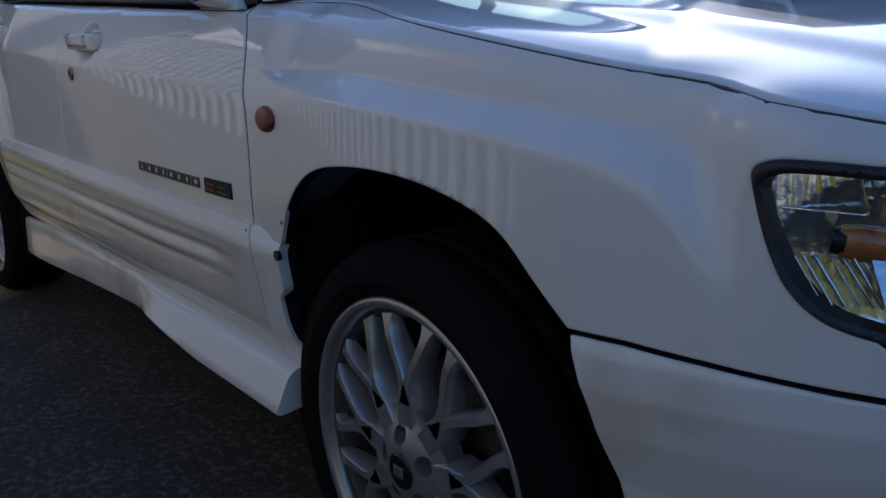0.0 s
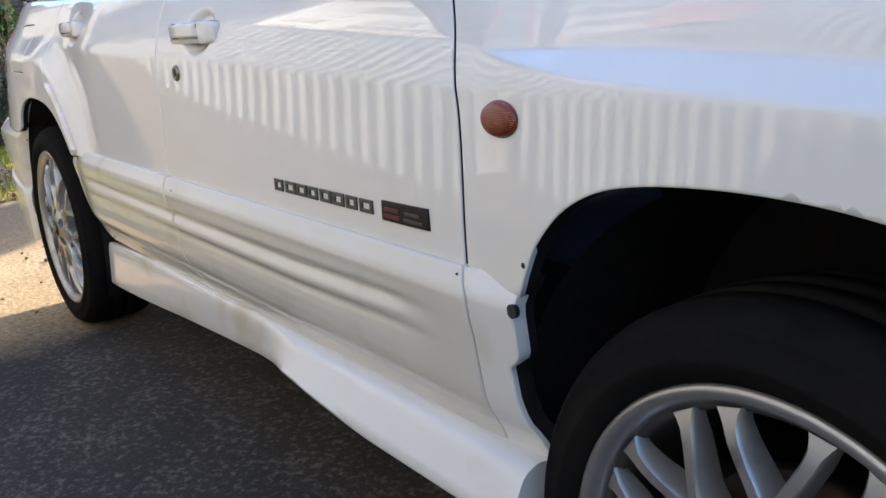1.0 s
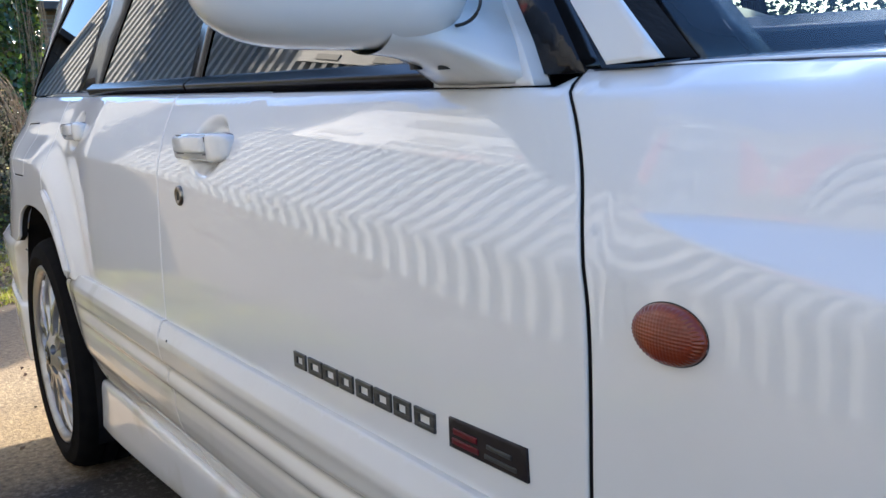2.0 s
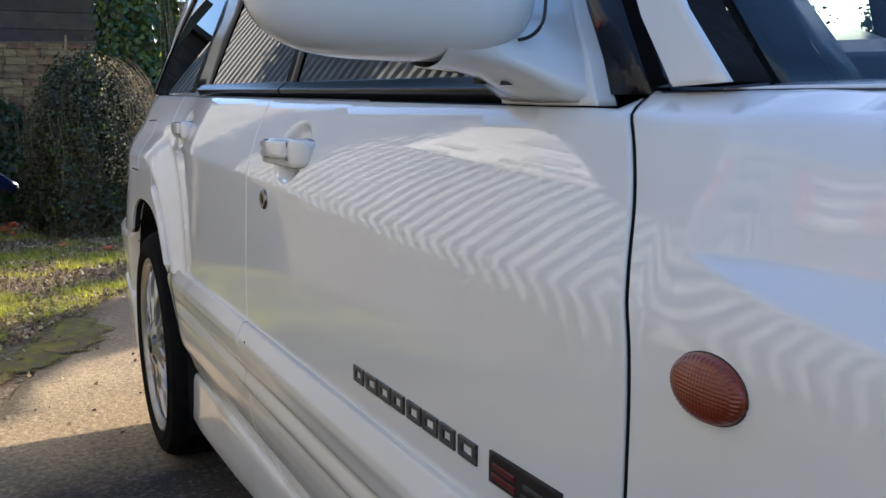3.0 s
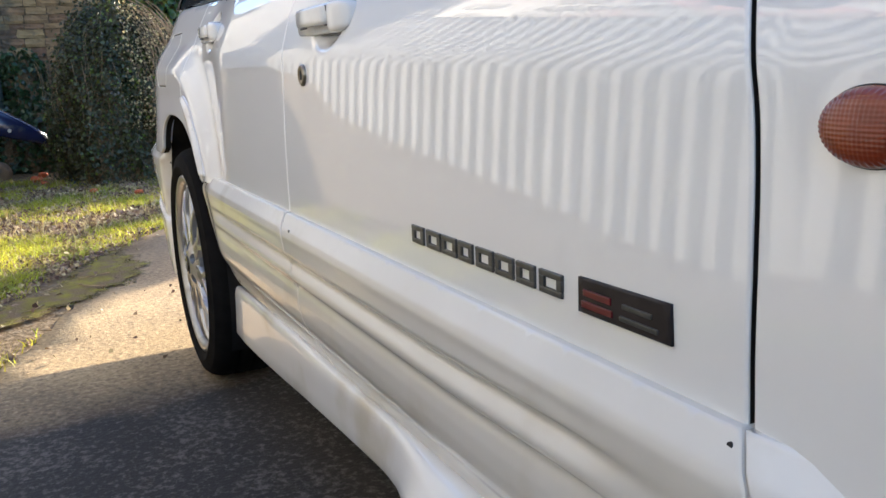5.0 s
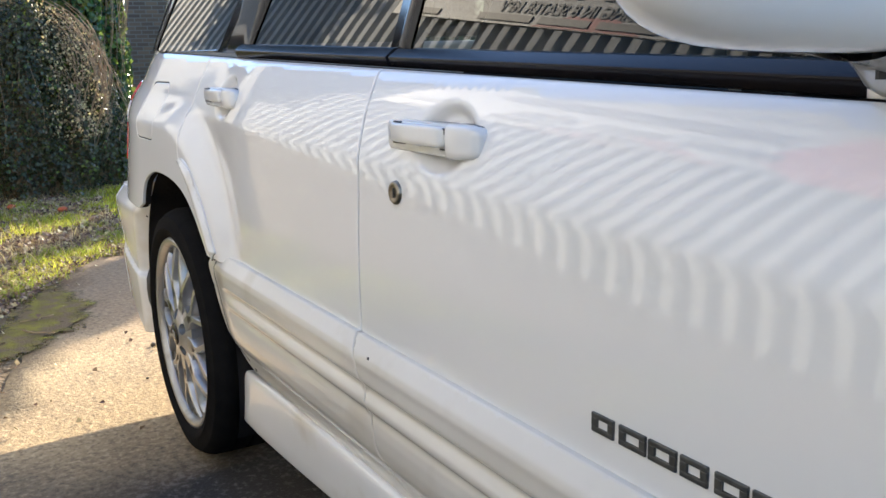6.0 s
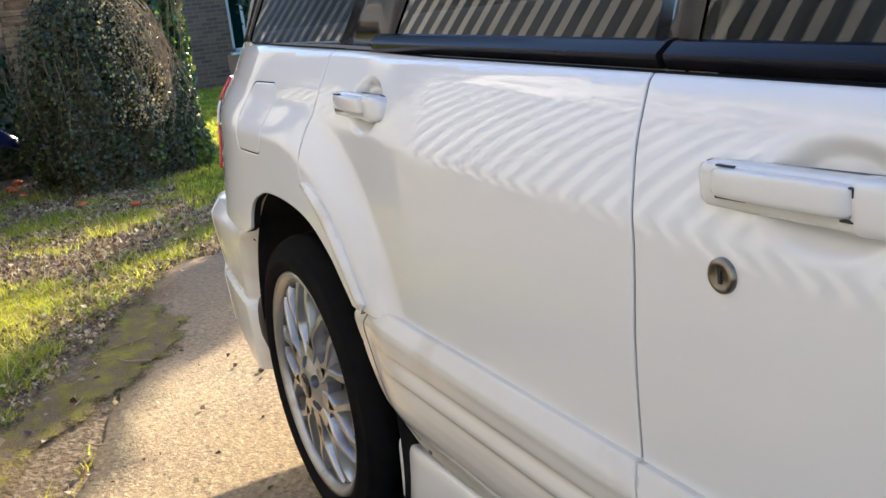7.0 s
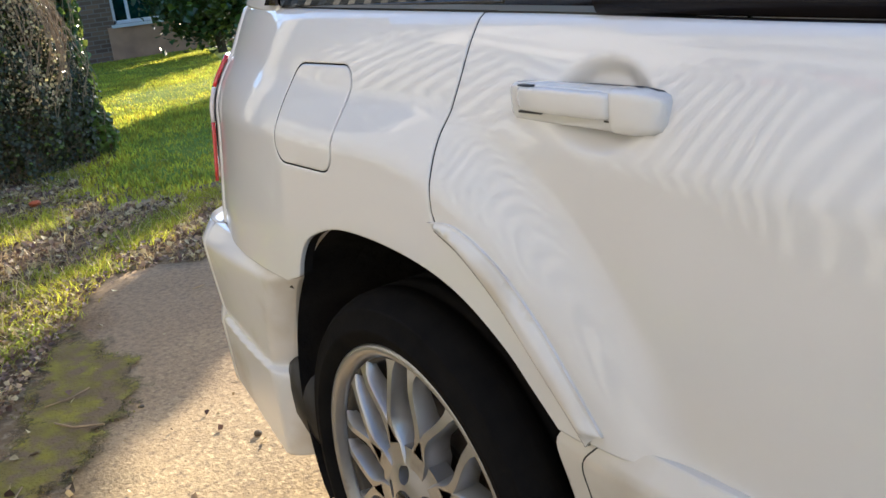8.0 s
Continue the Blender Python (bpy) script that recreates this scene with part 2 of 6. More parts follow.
MOSS = material("moss", (0.235, 0.205, 0.032), (0.130, 0.100, 0.038), scale=11, rough=1.0, bump=0.008, bump_scale=90, stain=(0.16, 0.115, 0.065), stain_scale=15, stain_at=0.48, spec=0.1)
fading(MOSS)
LAWN = material("lawn_soil", (0.20, 0.26, 0.04), (0.14, 0.20, 0.03), scale=5, rough=1.0, bump=0.03, bump_scale=40, spec=0.1)
GRASS = leafy("grass_blades", (0.60, 0.57, 0.045), (0.23, 0.27, 0.034), scale=2.5, rough=0.5, translucent=0.62, vary=0.4)
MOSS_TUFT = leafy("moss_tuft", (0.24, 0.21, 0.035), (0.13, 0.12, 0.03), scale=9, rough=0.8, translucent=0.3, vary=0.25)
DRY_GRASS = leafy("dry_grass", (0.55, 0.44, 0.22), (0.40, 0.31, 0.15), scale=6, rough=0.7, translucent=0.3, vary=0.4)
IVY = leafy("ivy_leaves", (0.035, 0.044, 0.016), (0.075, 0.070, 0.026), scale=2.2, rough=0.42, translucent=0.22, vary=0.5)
IVY_YOUNG = leafy("young_ivy_leaves", (0.19, 0.24, 0.04), (0.12, 0.16, 0.035), scale=3, rough=0.3, translucent=0.4, vary=0.4)
DARK_LEAF = leafy("evergreen_leaves", (0.035, 0.07, 0.026), (0.055, 0.09, 0.03), scale=2, rough=0.32, translucent=0.2, vary=0.45)
VINE = material("dry_vine", (0.42, 0.30, 0.16), (0.20, 0.14, 0.08), scale=20, rough=0.85)
DEAD_LEAF = leafy("fallen_leaves", (0.44, 0.32, 0.20), (0.13, 0.085, 0.05), scale=14, rough=0.75, translucent=0.15, vary=0.75)
BARK = material("bark", (0.10, 0.08, 0.06), (0.05, 0.04, 0.03), scale=12, rough=0.95, bump=0.02, bump_scale=30)
STONE = material("rubble_stone", (0.33, 0.22, 0.12), (0.22, 0.15, 0.085), scale=9, rough=0.92, bump=0.012, bump_scale=28, stain=(0.11, 0.095, 0.07), stain_scale=6, stain_at=0.58, vary=0.3)
MORTAR = material("lime_mortar", (0.17, 0.14, 0.10), (0.11, 0.09, 0.065), scale=14, rough=1.0, bump=0.01, bump_scale=60)
TIMBER = material("weathered_timber", (0.085, 0.06, 0.042), (0.05, 0.037, 0.028), scale=7, rough=0.85, bump=0.004, bump_scale=50, vary=0.2)
GREEN_PAINT = material("green_painted_wood", (0.022, 0.04, 0.032), (0.016, 0.028, 0.023), scale=9, rough=0.6)
SHEET = material("cream_corrugated_sheet", (0.47, 0.47, 0.455), (0.40, 0.40, 0.385), scale=3.5, rough=0.75, bump=0.002, bump_scale=40, stain=(0.33, 0.325, 0.31), stain_scale=1.8, stain_at=0.6)
SHEET_GREY = material("pale_corrugated_sheet", (0.42, 0.42, 0.40), (0.32, 0.32, 0.30), scale=4, rough=0.7)
SIGN_WHITE = material("sign_white", (0.36, 0.355, 0.345), (0.31, 0.305, 0.295), scale=6, rough=0.4)
SIGN_RED = material("sign_red", (0.36, 0.03, 0.025), (0.30, 0.025, 0.022), scale=6, rough=0.4)
SIGN_BLACK = material("sign_black", (0.02, 0.02, 0.02), rough=0.4)
BLUE_PLASTIC = material("dark_blue_bumper_paint", (0.012, 0.018, 0.07), (0.02, 0.025, 0.08), scale=5, rough=0.25, coat=0.8, stain=(0.08, 0.08, 0.08), stain_scale=9, stain_at=0.62)
TERRACOTTA = material("orange_terracotta", (0.55, 0.13, 0.04), (0.42, 0.10, 0.035), scale=15, rough=0.8)
RENDER_WALL = material("rendered_base", (0.510, 0.304, 0.180), (0.374, 0.217, 0.132), scale=4, rough=0.9)
WINDOW_PAINT = material("white_window_frame", (0.75, 0.76, 0.77), rough=0.4)
CURTAIN = material("teal_interior", (0.10, 0.22, 0.22), (0.14, 0.28, 0.27), scale=2, rough=0.9)
ROOF_TILE = material("roof_tiles", (0.09, 0.07, 0.06), (0.06, 0.05, 0.045), scale=6, rough=0.9)


def brick_material():
    m = material("dark_brown_brick", (0.13, 0.075, 0.05), (0.09, 0.055, 0.04), scale=9, rough=0.9)
    t = m.node_tree
    br = t.nodes.new("ShaderNodeTexBrick")
    br.inputs["Scale"].default_value = 1.0
    br.inputs["Brick Width"].default_value, br.inputs["Row Height"].default_value = 0.225, 0.075
    br.inputs["Mortar Size"].default_value = 0.010
    br.inputs["Color1"].default_value, br.inputs["Color2"].default_value = (0.25, 0.155, 0.090, 1), (0.13, 0.082, 0.055, 1)
    br.inputs["Mortar"].default_value = (0.24, 0.19, 0.14, 1)
    geo = t.nodes.new("ShaderNodeNewGeometry")
    sep, com = t.nodes.new("ShaderNodeSeparateXYZ"), t.nodes.new("ShaderNodeCombineXYZ")
    t.links.new(geo.outputs["Position"], sep.inputs[0])
    t.links.new(sep.outputs["Y"], com.inputs["X"])
    t.links.new(sep.outputs["Z"], com.inputs["Y"])
    t.links.new(com.outputs[0], br.inputs["Vector"])
    b = t.nodes["Principled BSDF"]
    t.links.new(br.outputs["Color"], b.inputs["Base Color"])
    bp = t.nodes.new("ShaderNodeBump")
    bp.inputs["Distance"].default_value = 0.008
    bp.invert = True
    t.links.new(br.outputs["Fac"], bp.inputs["Height"])
    t.links.new(bp.outputs[0], b.inputs["Normal"])
    return m


BRICK = brick_material()

# ---- mesh helpers ----


def world_of(ob):
    if ob.parent is None:
        return ob.matrix_basis.copy()
    return world_of(ob.parent) @ ob.matrix_parent_inverse @ ob.matrix_basis


def under(ob, parent):
    if parent is not None:
        ob.parent = parent
        ob.matrix_parent_inverse = world_of(parent).inverted()
    return ob


def thing(name, at, label, category, group="", kind=""):
    """An empty at the base of a thing, to carry its parts."""
    ob = new(name)
    ob.empty_display_size = 0.05
    ob.matrix_basis = Matrix.Translation(at)
    return tagged(ob, label, category, group, kind)


def mesh_part(name, verts, faces, mat, parent=None, label="", smooth=True, normals=None):
    me = bpy.data.meshes.new(name)
    me.from_pydata([tuple(map(float, v)) for v in verts], [], [tuple(int(i) for i in f) for f in faces])
    me.materials.append(mat)
    if smooth:
        me.polygons.foreach_set("use_smooth", [True] * len(me.polygons))
    me.update()
    if normals is not None:
        me.normals_split_custom_set_from_vertices([tuple(map(float, n)) for n in normals])
    ob = under(new(name, me), parent)
    return tagged(ob, label) if label else ob


def part(name, bm, mat, parent=None, label="", smooth=False, angle=35):
    me = bpy.data.meshes.new(name)
    bm.normal_update()
    if smooth:
        for e in bm.edges:
            e.smooth = not (len(e.link_faces) == 2 and e.calc_face_angle(0) > radians(angle))
        for f in bm.faces:
            f.smooth = True
    bm.to_mesh(me)
    bm.free()
    me.materials.append(mat)
    ob = under(new(name, me), parent)
    return tagged(ob, label) if label else ob


def box_bm(lo, hi, bevel=0.0, seg=2, bm=None):
    own = bm is None
    bm = bm or bmesh.new()
    lo, hi = Vector(lo), Vector(hi)
    r = bmesh.ops.create_cube(bm, size=1.0, matrix=Matrix.Translation((lo + hi) / 2) @ Matrix.Diagonal((*(hi - lo), 1)))
    if bevel:
        es = list({e for v in r["verts"] for e in v.link_edges})
        bmesh.ops.bevel(bm, geom=es, offset=bevel, segments=seg, profile=0.6, affect="EDGES")
    return bm


def curve(pts, n=8):
    """Points along a smooth line through pts."""
    p = [np.array(q, float) for q in pts]
    p = [2 * p[0] - p[1]] + p + [2 * p[-1] - p[-2]]
    out = []
    for i in range(1, len(p) - 2):
        for k in range(n):
            t = k / n
            a, b, c, d = p[i - 1], p[i], p[i + 1], p[i + 2]
            out.append(0.5 * (2 * b + (c - a) * t + (2 * a - 5 * b + 4 * c - d) * t * t + (3 * b - a - 3 * c + d) * t ** 3))
    out.append(p[-2])
    return [tuple(q) for q in out]


def dense(pts, step, closed=True):
    out = []
    n = len(pts)
    for i in range(n if closed else n - 1):
        a, b = np.array(pts[i], float), np.array(pts[(i + 1) % n], float)
        k = max(1, int(round(np.linalg.norm(b - a) / step)))
        out += [tuple(a + (b - a) * j / k) for j in range(k)]
    if not closed:
        out.append(tuple(pts[-1]))
    return out


def inside(px, pz, poly):
    """Which of the points lie in the polygon."""
    res = np.zeros(len(px), bool)
    q = np.array(poly)
    for (x0, z0), (x1, z1) in zip(q, np.roll(q, -1, 0)):
        hit = ((z0 > pz) != (z1 > pz))
        res ^= hit & (px < (x1 - x0) * (pz - z0) / ((z1 - z0) or 1e-12) + x0)
    return res


def edge_distance(px, pz, poly):
    best = np.full(len(px), 9.0)
    q = np.array(poly)
    for a, b in zip(q, np.roll(q, -1, 0)):
        d = b - a
        t = np.clip(((px - a[0]) * d[0] + (pz - a[1]) * d[1]) / max(d @ d, 1e-12), 0, 1)
        best = np.minimum(best, np.hypot(px - a[0] - t * d[0], pz - a[1] - t * d[1]))
    return best


from mathutils.geometry import delaunay_2d_cdt


def sheet2d(outline, holes, step, fine=(), inset=0.003):
    """Triangles over an outline in the plane: points, triangles, and the boundary loops."""
    loops = [outline] + list(holes)
    pts, edges, rings = [], [], []
    for lp in loops:
        k = len(pts)
        pts += [tuple(p) for p in lp]
        rings.append(list(range(k, k + len(lp))))
        edges += [(k + i, k + (i + 1) % len(lp)) for i in range(len(lp))]
    o = np.array(outline)
    extra = []
    areas = [(o[:, 0].min(), o[:, 0].max(), o[:, 1].min(), o[:, 1].max(), *step)] + [tuple(f) for f in fine]
    for k, (x0, x1, z0, z1, sx, sz) in enumerate(areas):
        gx, gz = np.meshgrid(np.arange(x0 + sx / 2, x1, sx), np.arange(z0 + sz / 2, z1, sz))
        gx, gz = gx.ravel(), gz.ravel()
        keep = inside(gx, gz, outline)
        near = min(sx, sz) * 0.5
        for lp in loops:
            keep &= edge_distance(gx, gz, lp) > near + inset
        for h in holes:
            keep &= ~inside(gx, gz, h)
        for f in areas[k + 1:]:
            keep &= ~((gx > f[0] - sx / 3) & (gx < f[1] + sx / 3) & (gz > f[2] - sz / 3) & (gz < f[3] + sz / 3))
        extra += list(zip(gx[keep], gz[keep]))
    if inset:
        for lp in loops:
            q = np.array(lp)
            tang = np.roll(q, -1, 0) - np.roll(q, 1, 0)
            tang /= np.maximum(np.linalg.norm(tang, axis=1, keepdims=True), 1e-9)
            for sgn in (1, -1):
                r = q + sgn * inset * np.stack([-tang[:, 1], tang[:, 0]], 1)
                ok = inside(r[:, 0], r[:, 1], outline)
                for h in holes:
                    ok &= ~inside(r[:, 0], r[:, 1], h)
                for l2 in loops:
                    ok &= edge_distance(r[:, 0], r[:, 1], l2) > inset * 0.8
                extra += [tuple(p) for p in r[ok]]
    res = delaunay_2d_cdt([Vector(p) for p in pts + extra], edges, [], 0, 1e-6)
    v = np.array([tuple(p) for p in res[0]])
    tri = np.array([f for f in res[2] if len(f) == 3])
    cen = v[tri].mean(1)
    keep = inside(cen[:, 0], cen[:, 1], outline)
    for h in holes:
        keep &= ~inside(cen[:, 0], cen[:, 1], h)
    tri = tri[keep]
    where = {}
    for i, orig in enumerate(res[3]):
        for q in orig:
            where[q] = i
    return v, tri, [[where[i] for i in ring] for ring in rings]


WIDE = 1.72     # across the car, from one flank to the other


def panel(name, outline, fn, mat, parent, step=(0.02, 0.02), holes=(), fine=(), depth=0.018, label="", left=False, drop=0.0016, inset=0.003, lip=0.004):
    """A pressed sheet: fn(x, z) is its y; its rim turns inward by depth."""
    v, tri, rings = sheet2d(outline, holes, step, fine, inset)
    x, z = v[:, 0], v[:, 1]
    y = fn(x, z)
    h = 0.002
    nx, nz = (fn(x + h, z) - fn(x - h, z)) / (2 * h), (fn(x, z + h) - fn(x, z - h)) / (2 * h)
    nor = np.stack([nx, -np.ones_like(nx), nz], 1)
    nor /= np.linalg.norm(nor, axis=1, keepdims=True)
    verts, norms = np.stack([x, y, z], 1), nor
    a, b, c = verts[tri[:, 0]], verts[tri[:, 1]], verts[tri[:, 2]]
    flip = np.cross(b - a, c - a)[:, 1] > 0
    faces = [(t[0], t[2], t[1]) if f else tuple(t) for t, f in zip(tri, flip)]
    gap_shade_faces = []
    for k, ring in enumerate(rings):
        q = v[ring]
        area = np.sum(q[:, 0] * np.roll(q[:, 1], -1) - np.roll(q[:, 0], -1) * q[:, 1])
        turn = 1 if (area > 0) == (k == 0) else -1
        tang = np.roll(q, -1, 0) - np.roll(q, 1, 0)
        tang /= np.maximum(np.linalg.norm(tang, axis=1, keepdims=True), 1e-9)
        out = turn * np.stack([tang[:, 1], np.zeros(len(q)), -tang[:, 0]], 1)
        verts[ring, 1] += drop
        if drop:
            norms[ring] = norms[ring] * 0.75 + out * 0.65
        top, mid, low = verts[ring].copy(), verts[ring].copy(), verts[ring].copy()
        mid[:, 1] += np.minimum(lip(q[:, 0], q[:, 1]) if callable(lip) else lip, depth * 0.9)
        low[:, 1] += depth
        n0 = len(verts)
        verts = np.concatenate([verts, top, mid, mid, low])
        norms = np.concatenate([norms, out * 0.9 + norms[ring] * 0.3, out, out, out])
        m = len(ring)
        for base, dark in ((n0, False), (n0 + 2 * m, True)):
            for i in range(m):
                j = (i + 1) % m
                f = (base + i, base + j, base + m + j, base + m + i)
                if dark:
                    gap_shade_faces.append(len(faces))
                faces.append(f[::-1] if area > 0 else f)
    if left:
        verts[:, 1] = WIDE - verts[:, 1]
        norms[:, 1] *= -1
        faces = [f[::-1] for f in faces]
    norms = norms / np.linalg.norm(norms, axis=1, keepdims=True)
    if mat is BLACK:
        bm = bmesh.new()
        vs = [bm.verts.new([float(c) for c in p]) for p in verts]
        for f in faces:
            bm.faces.new([vs[int(k)] for k in f])
        bmesh.ops.remove_doubles(bm, verts=bm.verts, dist=1e-5)
        return part(name, bm, mat, parent, label, smooth=True, angle=60)
    ob = mesh_part(name, verts, faces, mat, parent, label, True, norms)
    # inner rim faces coloured near-black: the shade deep in the shut lines
    if mat in (PAINT, PLASTIC_WHITE):
        ob.data.materials.append(LINER)
        for i in gap_shade_faces:
            ob.data.polygons[i].material_index = 1
    return ob


def grid_part(name, rows, mat, parent, label="", flip=False, closed=False, solid=0.0, smooth=True):
    """A skin through rows of points."""
    rows = [list(r) for r in rows]
    n, m = len(rows), len(rows[0])
    verts = [p for r in rows for p in r]
    faces = []
    for i in range(n - 1):
        for j in range(m if closed else m - 1):
            k = (j + 1) % m
            f = (i * m + j, i * m + k, (i + 1) * m + k, (i + 1) * m + j)
            faces.append(f[::-1] if flip else f)
    ob = mesh_part(name, verts, faces, mat, parent, label, smooth)
    if solid:
        md = ob.modifiers.new("thickness", "SOLIDIFY")
        md.thickness, md.offset = solid, -1
    return ob


def lathe_rows(profile, seg, centre, axis_y=1.0, flat=None):
    """Rows of points: profile of (radius, y) turned about an axle along y."""
    rows = []
    for k in range(seg + 1):
        a = 2 * math.pi * k / seg
        row = []
        for r, y in profile:
            z = centre[2] + r * math.sin(a)
            if flat is not None:
                z = max(z, flat)
            row.append((centre[0] + r * math.cos(a), centre[1] + y * axis_y, z))
        rows.append(row)
    return rows


def tube_bm(pts, radius, seg=8, closed=False, bm=None, taper=None):
    """A round bar along pts."""
    bm = bm or bmesh.new()
    p = [Vector(q) for q in pts]
    n = len(p)
    rings = []
    for i, q in enumerate(p):
        a = p[(i - 1) % n] if closed or i else p[0]
        b = p[(i + 1) % n] if closed or i < n - 1 else p[-1]
        d = (b - a).normalized()
        s = d.cross(Vector((0, 0, 1)) if abs(d.z) < 0.9 else Vector((1, 0, 0))).normalized()
        u = d.cross(s)
        r = radius * (taper[i] if taper else 1.0)
        rings.append([bm.verts.new(q + (s * math.cos(2 * math.pi * k / seg) + u * math.sin(2 * math.pi * k / seg)) * float(r)) for k in range(seg)])
    for i in range(n if closed else n - 1):
        A, B = rings[i], rings[(i + 1) % n]
        for k in range(seg):
            bm.faces.new((A[k], A[(k + 1) % seg], B[(k + 1) % seg], B[k]))
    if not closed:
        bm.faces.new(rings[0][::-1])
        bm.faces.new(rings[-1])
    bmesh.ops.recalc_face_normals(bm, faces=bm.faces)
    return bm


def smooth01(t):
    t = np.clip(t, 0, 1)
    return t * t * (3 - 2 * t)

# ---- the car ----
car = thing("car", (-1.25, 0.86, 0.0), "white estate car with silver alloy wheels parked on the concrete drive", "car")


def table(knots, sigma, step=0.001):
    """A smooth curve through knots of (place, value)."""
    k = np.array(knots)
    s = np.arange(k[0, 0], k[-1, 0] + step, step)
    w = np.arange(-3 * sigma, 3 * sigma + step, step)
    g = np.exp(-0.5 * (w / sigma) ** 2)
    g /= g.sum()
    v = np.interp(s, k[:, 0], k[:, 1])
    n = len(w) // 2
    pad = np.concatenate([v[0] + (v[1] - v[0]) * np.arange(-n, 0), v, v[-1] + (v[-1] - v[-2]) * np.arange(1, n + 1)])
    f = np.convolve(pad, g, "valid")[: len(s)]
    return lambda q: np.interp(q, s, f)


SEAM = table([(-0.60, 0.944), (-0.40, 0.945), (-0.20, 0.940), (0.05, 0.908), (0.25, 0.881), (0.40, 0.860), (0.55, 0.840), (0.75, 0.80)], 0.05)


LEDGE_LOW = table([(-0.60, 0.850), (-0.335, 0.841), (-0.298, 0.833), (-0.262, 0.8265), (-0.17, 0.816), (-0.03, 0.808), (0.15, 0.799), (0.28, 0.791), (0.40, 0.777), (0.464, 0.755), (0.501, 0.711), (0.53, 0.65), (0.57, 0.56), (0.75, 0.40)], 0.010)
LEDGE_HIGH = table([(-0.60, 0.850), (-0.335, 0.841), (-0.20, 0.8425), (-0.05, 0.841), (0.05, 0.836), (0.15, 0.829), (0.33, 0.817), (0.435, 0.804), (0.498, 0.778), (0.534, 0.73), (0.57, 0.64), (0.62, 0.56), (0.75, 0.45)], 0.010)


def belt(x):
    return 0.938 + (-0.6 - x) * 0.031


def ramp(t, k):
    """Zero below nought, t above it, with a bend about k long."""
    return k * np.logaddexp(0, np.asarray(t, float) / k)


def side(x, z):
    """The flank of the body: y over the length and the height."""
    x, z = np.asarray(x, float), np.asarray(z, float)
    s = z - belt(x)
    knee = 0.800 + 0.035 * np.clip(-0.40 - x, 0, 2.4)
    above = ramp(z - knee, 0.004)
    # the wing stands more upright above its ledge than the door does at the belt
    lean = 1 - 0.60 * smooth01((x + 0.32) / 0.62)
    door = (0.24 * above + 1.3 * above ** 2) * lean + 0.048 * ramp(z - 0.62, 0.03) + 1.6 * ramp(s + 0.005, 0.002) - 0.06 * ramp(0.60 - z, 0.012)
    xc = np.clip(x, -0.6, 0.75)
    low, high, seam = LEDGE_LOW(xc), LEDGE_HIGH(xc), SEAM(xc)
    rise = high - low
    tall = np.maximum(rise, 0.004)
    up, soft = (z - low) / tall, 0.05 + 0.05 * smooth01((x - 0.05) / 0.35)
    pitch = 0.90 + 0.55 * np.exp(-((x + 0.30) / 0.05) ** 2) + 0.45 * smooth01((x - 0.02) / 0.30)
    ledge = pitch * np.clip(rise, 0, 0.036) * (1 - smooth01((x - 0.46) / 0.10)) * (ramp(up, soft) - ramp(up - 1, soft))
    bulge = (1 - np.clip((0.05 - x) / 0.42, 0, 1) ** 2) ** 1.5 - 2.3 * np.maximum(0, x - 0.05) ** 2 * (1 - smooth01((x - 0.40) / 0.2))
    y = door - 0.022 * bulge + ledge + 0.55 * ramp(z - (seam - 0.026), 0.008) * smooth01((x + 0.385) / 0.12)
    # flare over the rear wheel, carried on to the tail as a shoulder
    rear = smooth01((-1.90 - x) / 0.36)
    tail = smooth01((-2.30 - x) / 0.25)
    far = smooth01((-2.55 - x) / 0.60)
    reach = smooth01((np.where(x > -2.5, np.hypot(x + 2.5, z - 0.31), z - 0.31) - 0.50 - 0.012 * tail) / (0.10 - 0.022 * tail + 0.05 * far))
    y = y + 0.018 * rear * reach - 0.018 * (1 - reach) * (x < -1.6) - 0.08 * far * ramp(0.80 - z, 0.02)
    y = y + 0.9 * np.maximum(0, x - 0.30) ** 2 + 0.36 * np.maximum(0, -2.74 - x) ** 2
    return y


CLAD = table([(0.30, 0.030), (0.345, 0.020), (0.372, 0.013), (0.392, 0.006), (0.404, -0.0015), (0.415, -0.006), (0.432, -0.0095), (0.47, -0.0140), (0.51, -0.0185), (0.545, -0.0235), (0.557, -0.0245), (0.568, -0.0222), (0.585, -0.0120), (0.594, -0.0070), (0.61, 0.0)], 0.0022)
RIBBED = table([(0.30, 0.030), (0.345, 0.020), (0.372, 0.013), (0.392, 0.006), (0.404, -0.0015), (0.415, -0.006), (0.432, -0.0095), (0.452, -0.0110), (0.466, -0.0102), (0.474, -0.0085), (0.479, -0.0090), (0.4865, -0.0165), (0.4915, -0.0188), (0.498, -0.0186), (0.507, -0.0150), (0.5135, -0.0118), (0.5185, -0.0122), (0.5265, -0.0205), (0.5315, -0.0228), (0.538, -0.0230), (0.548, -0.0232), (0.557, -0.0245), (0.568, -0.0222), (0.585, -0.0120), (0.594, -0.0070), (0.61, 0.0)], 0.0016, 0.0005)


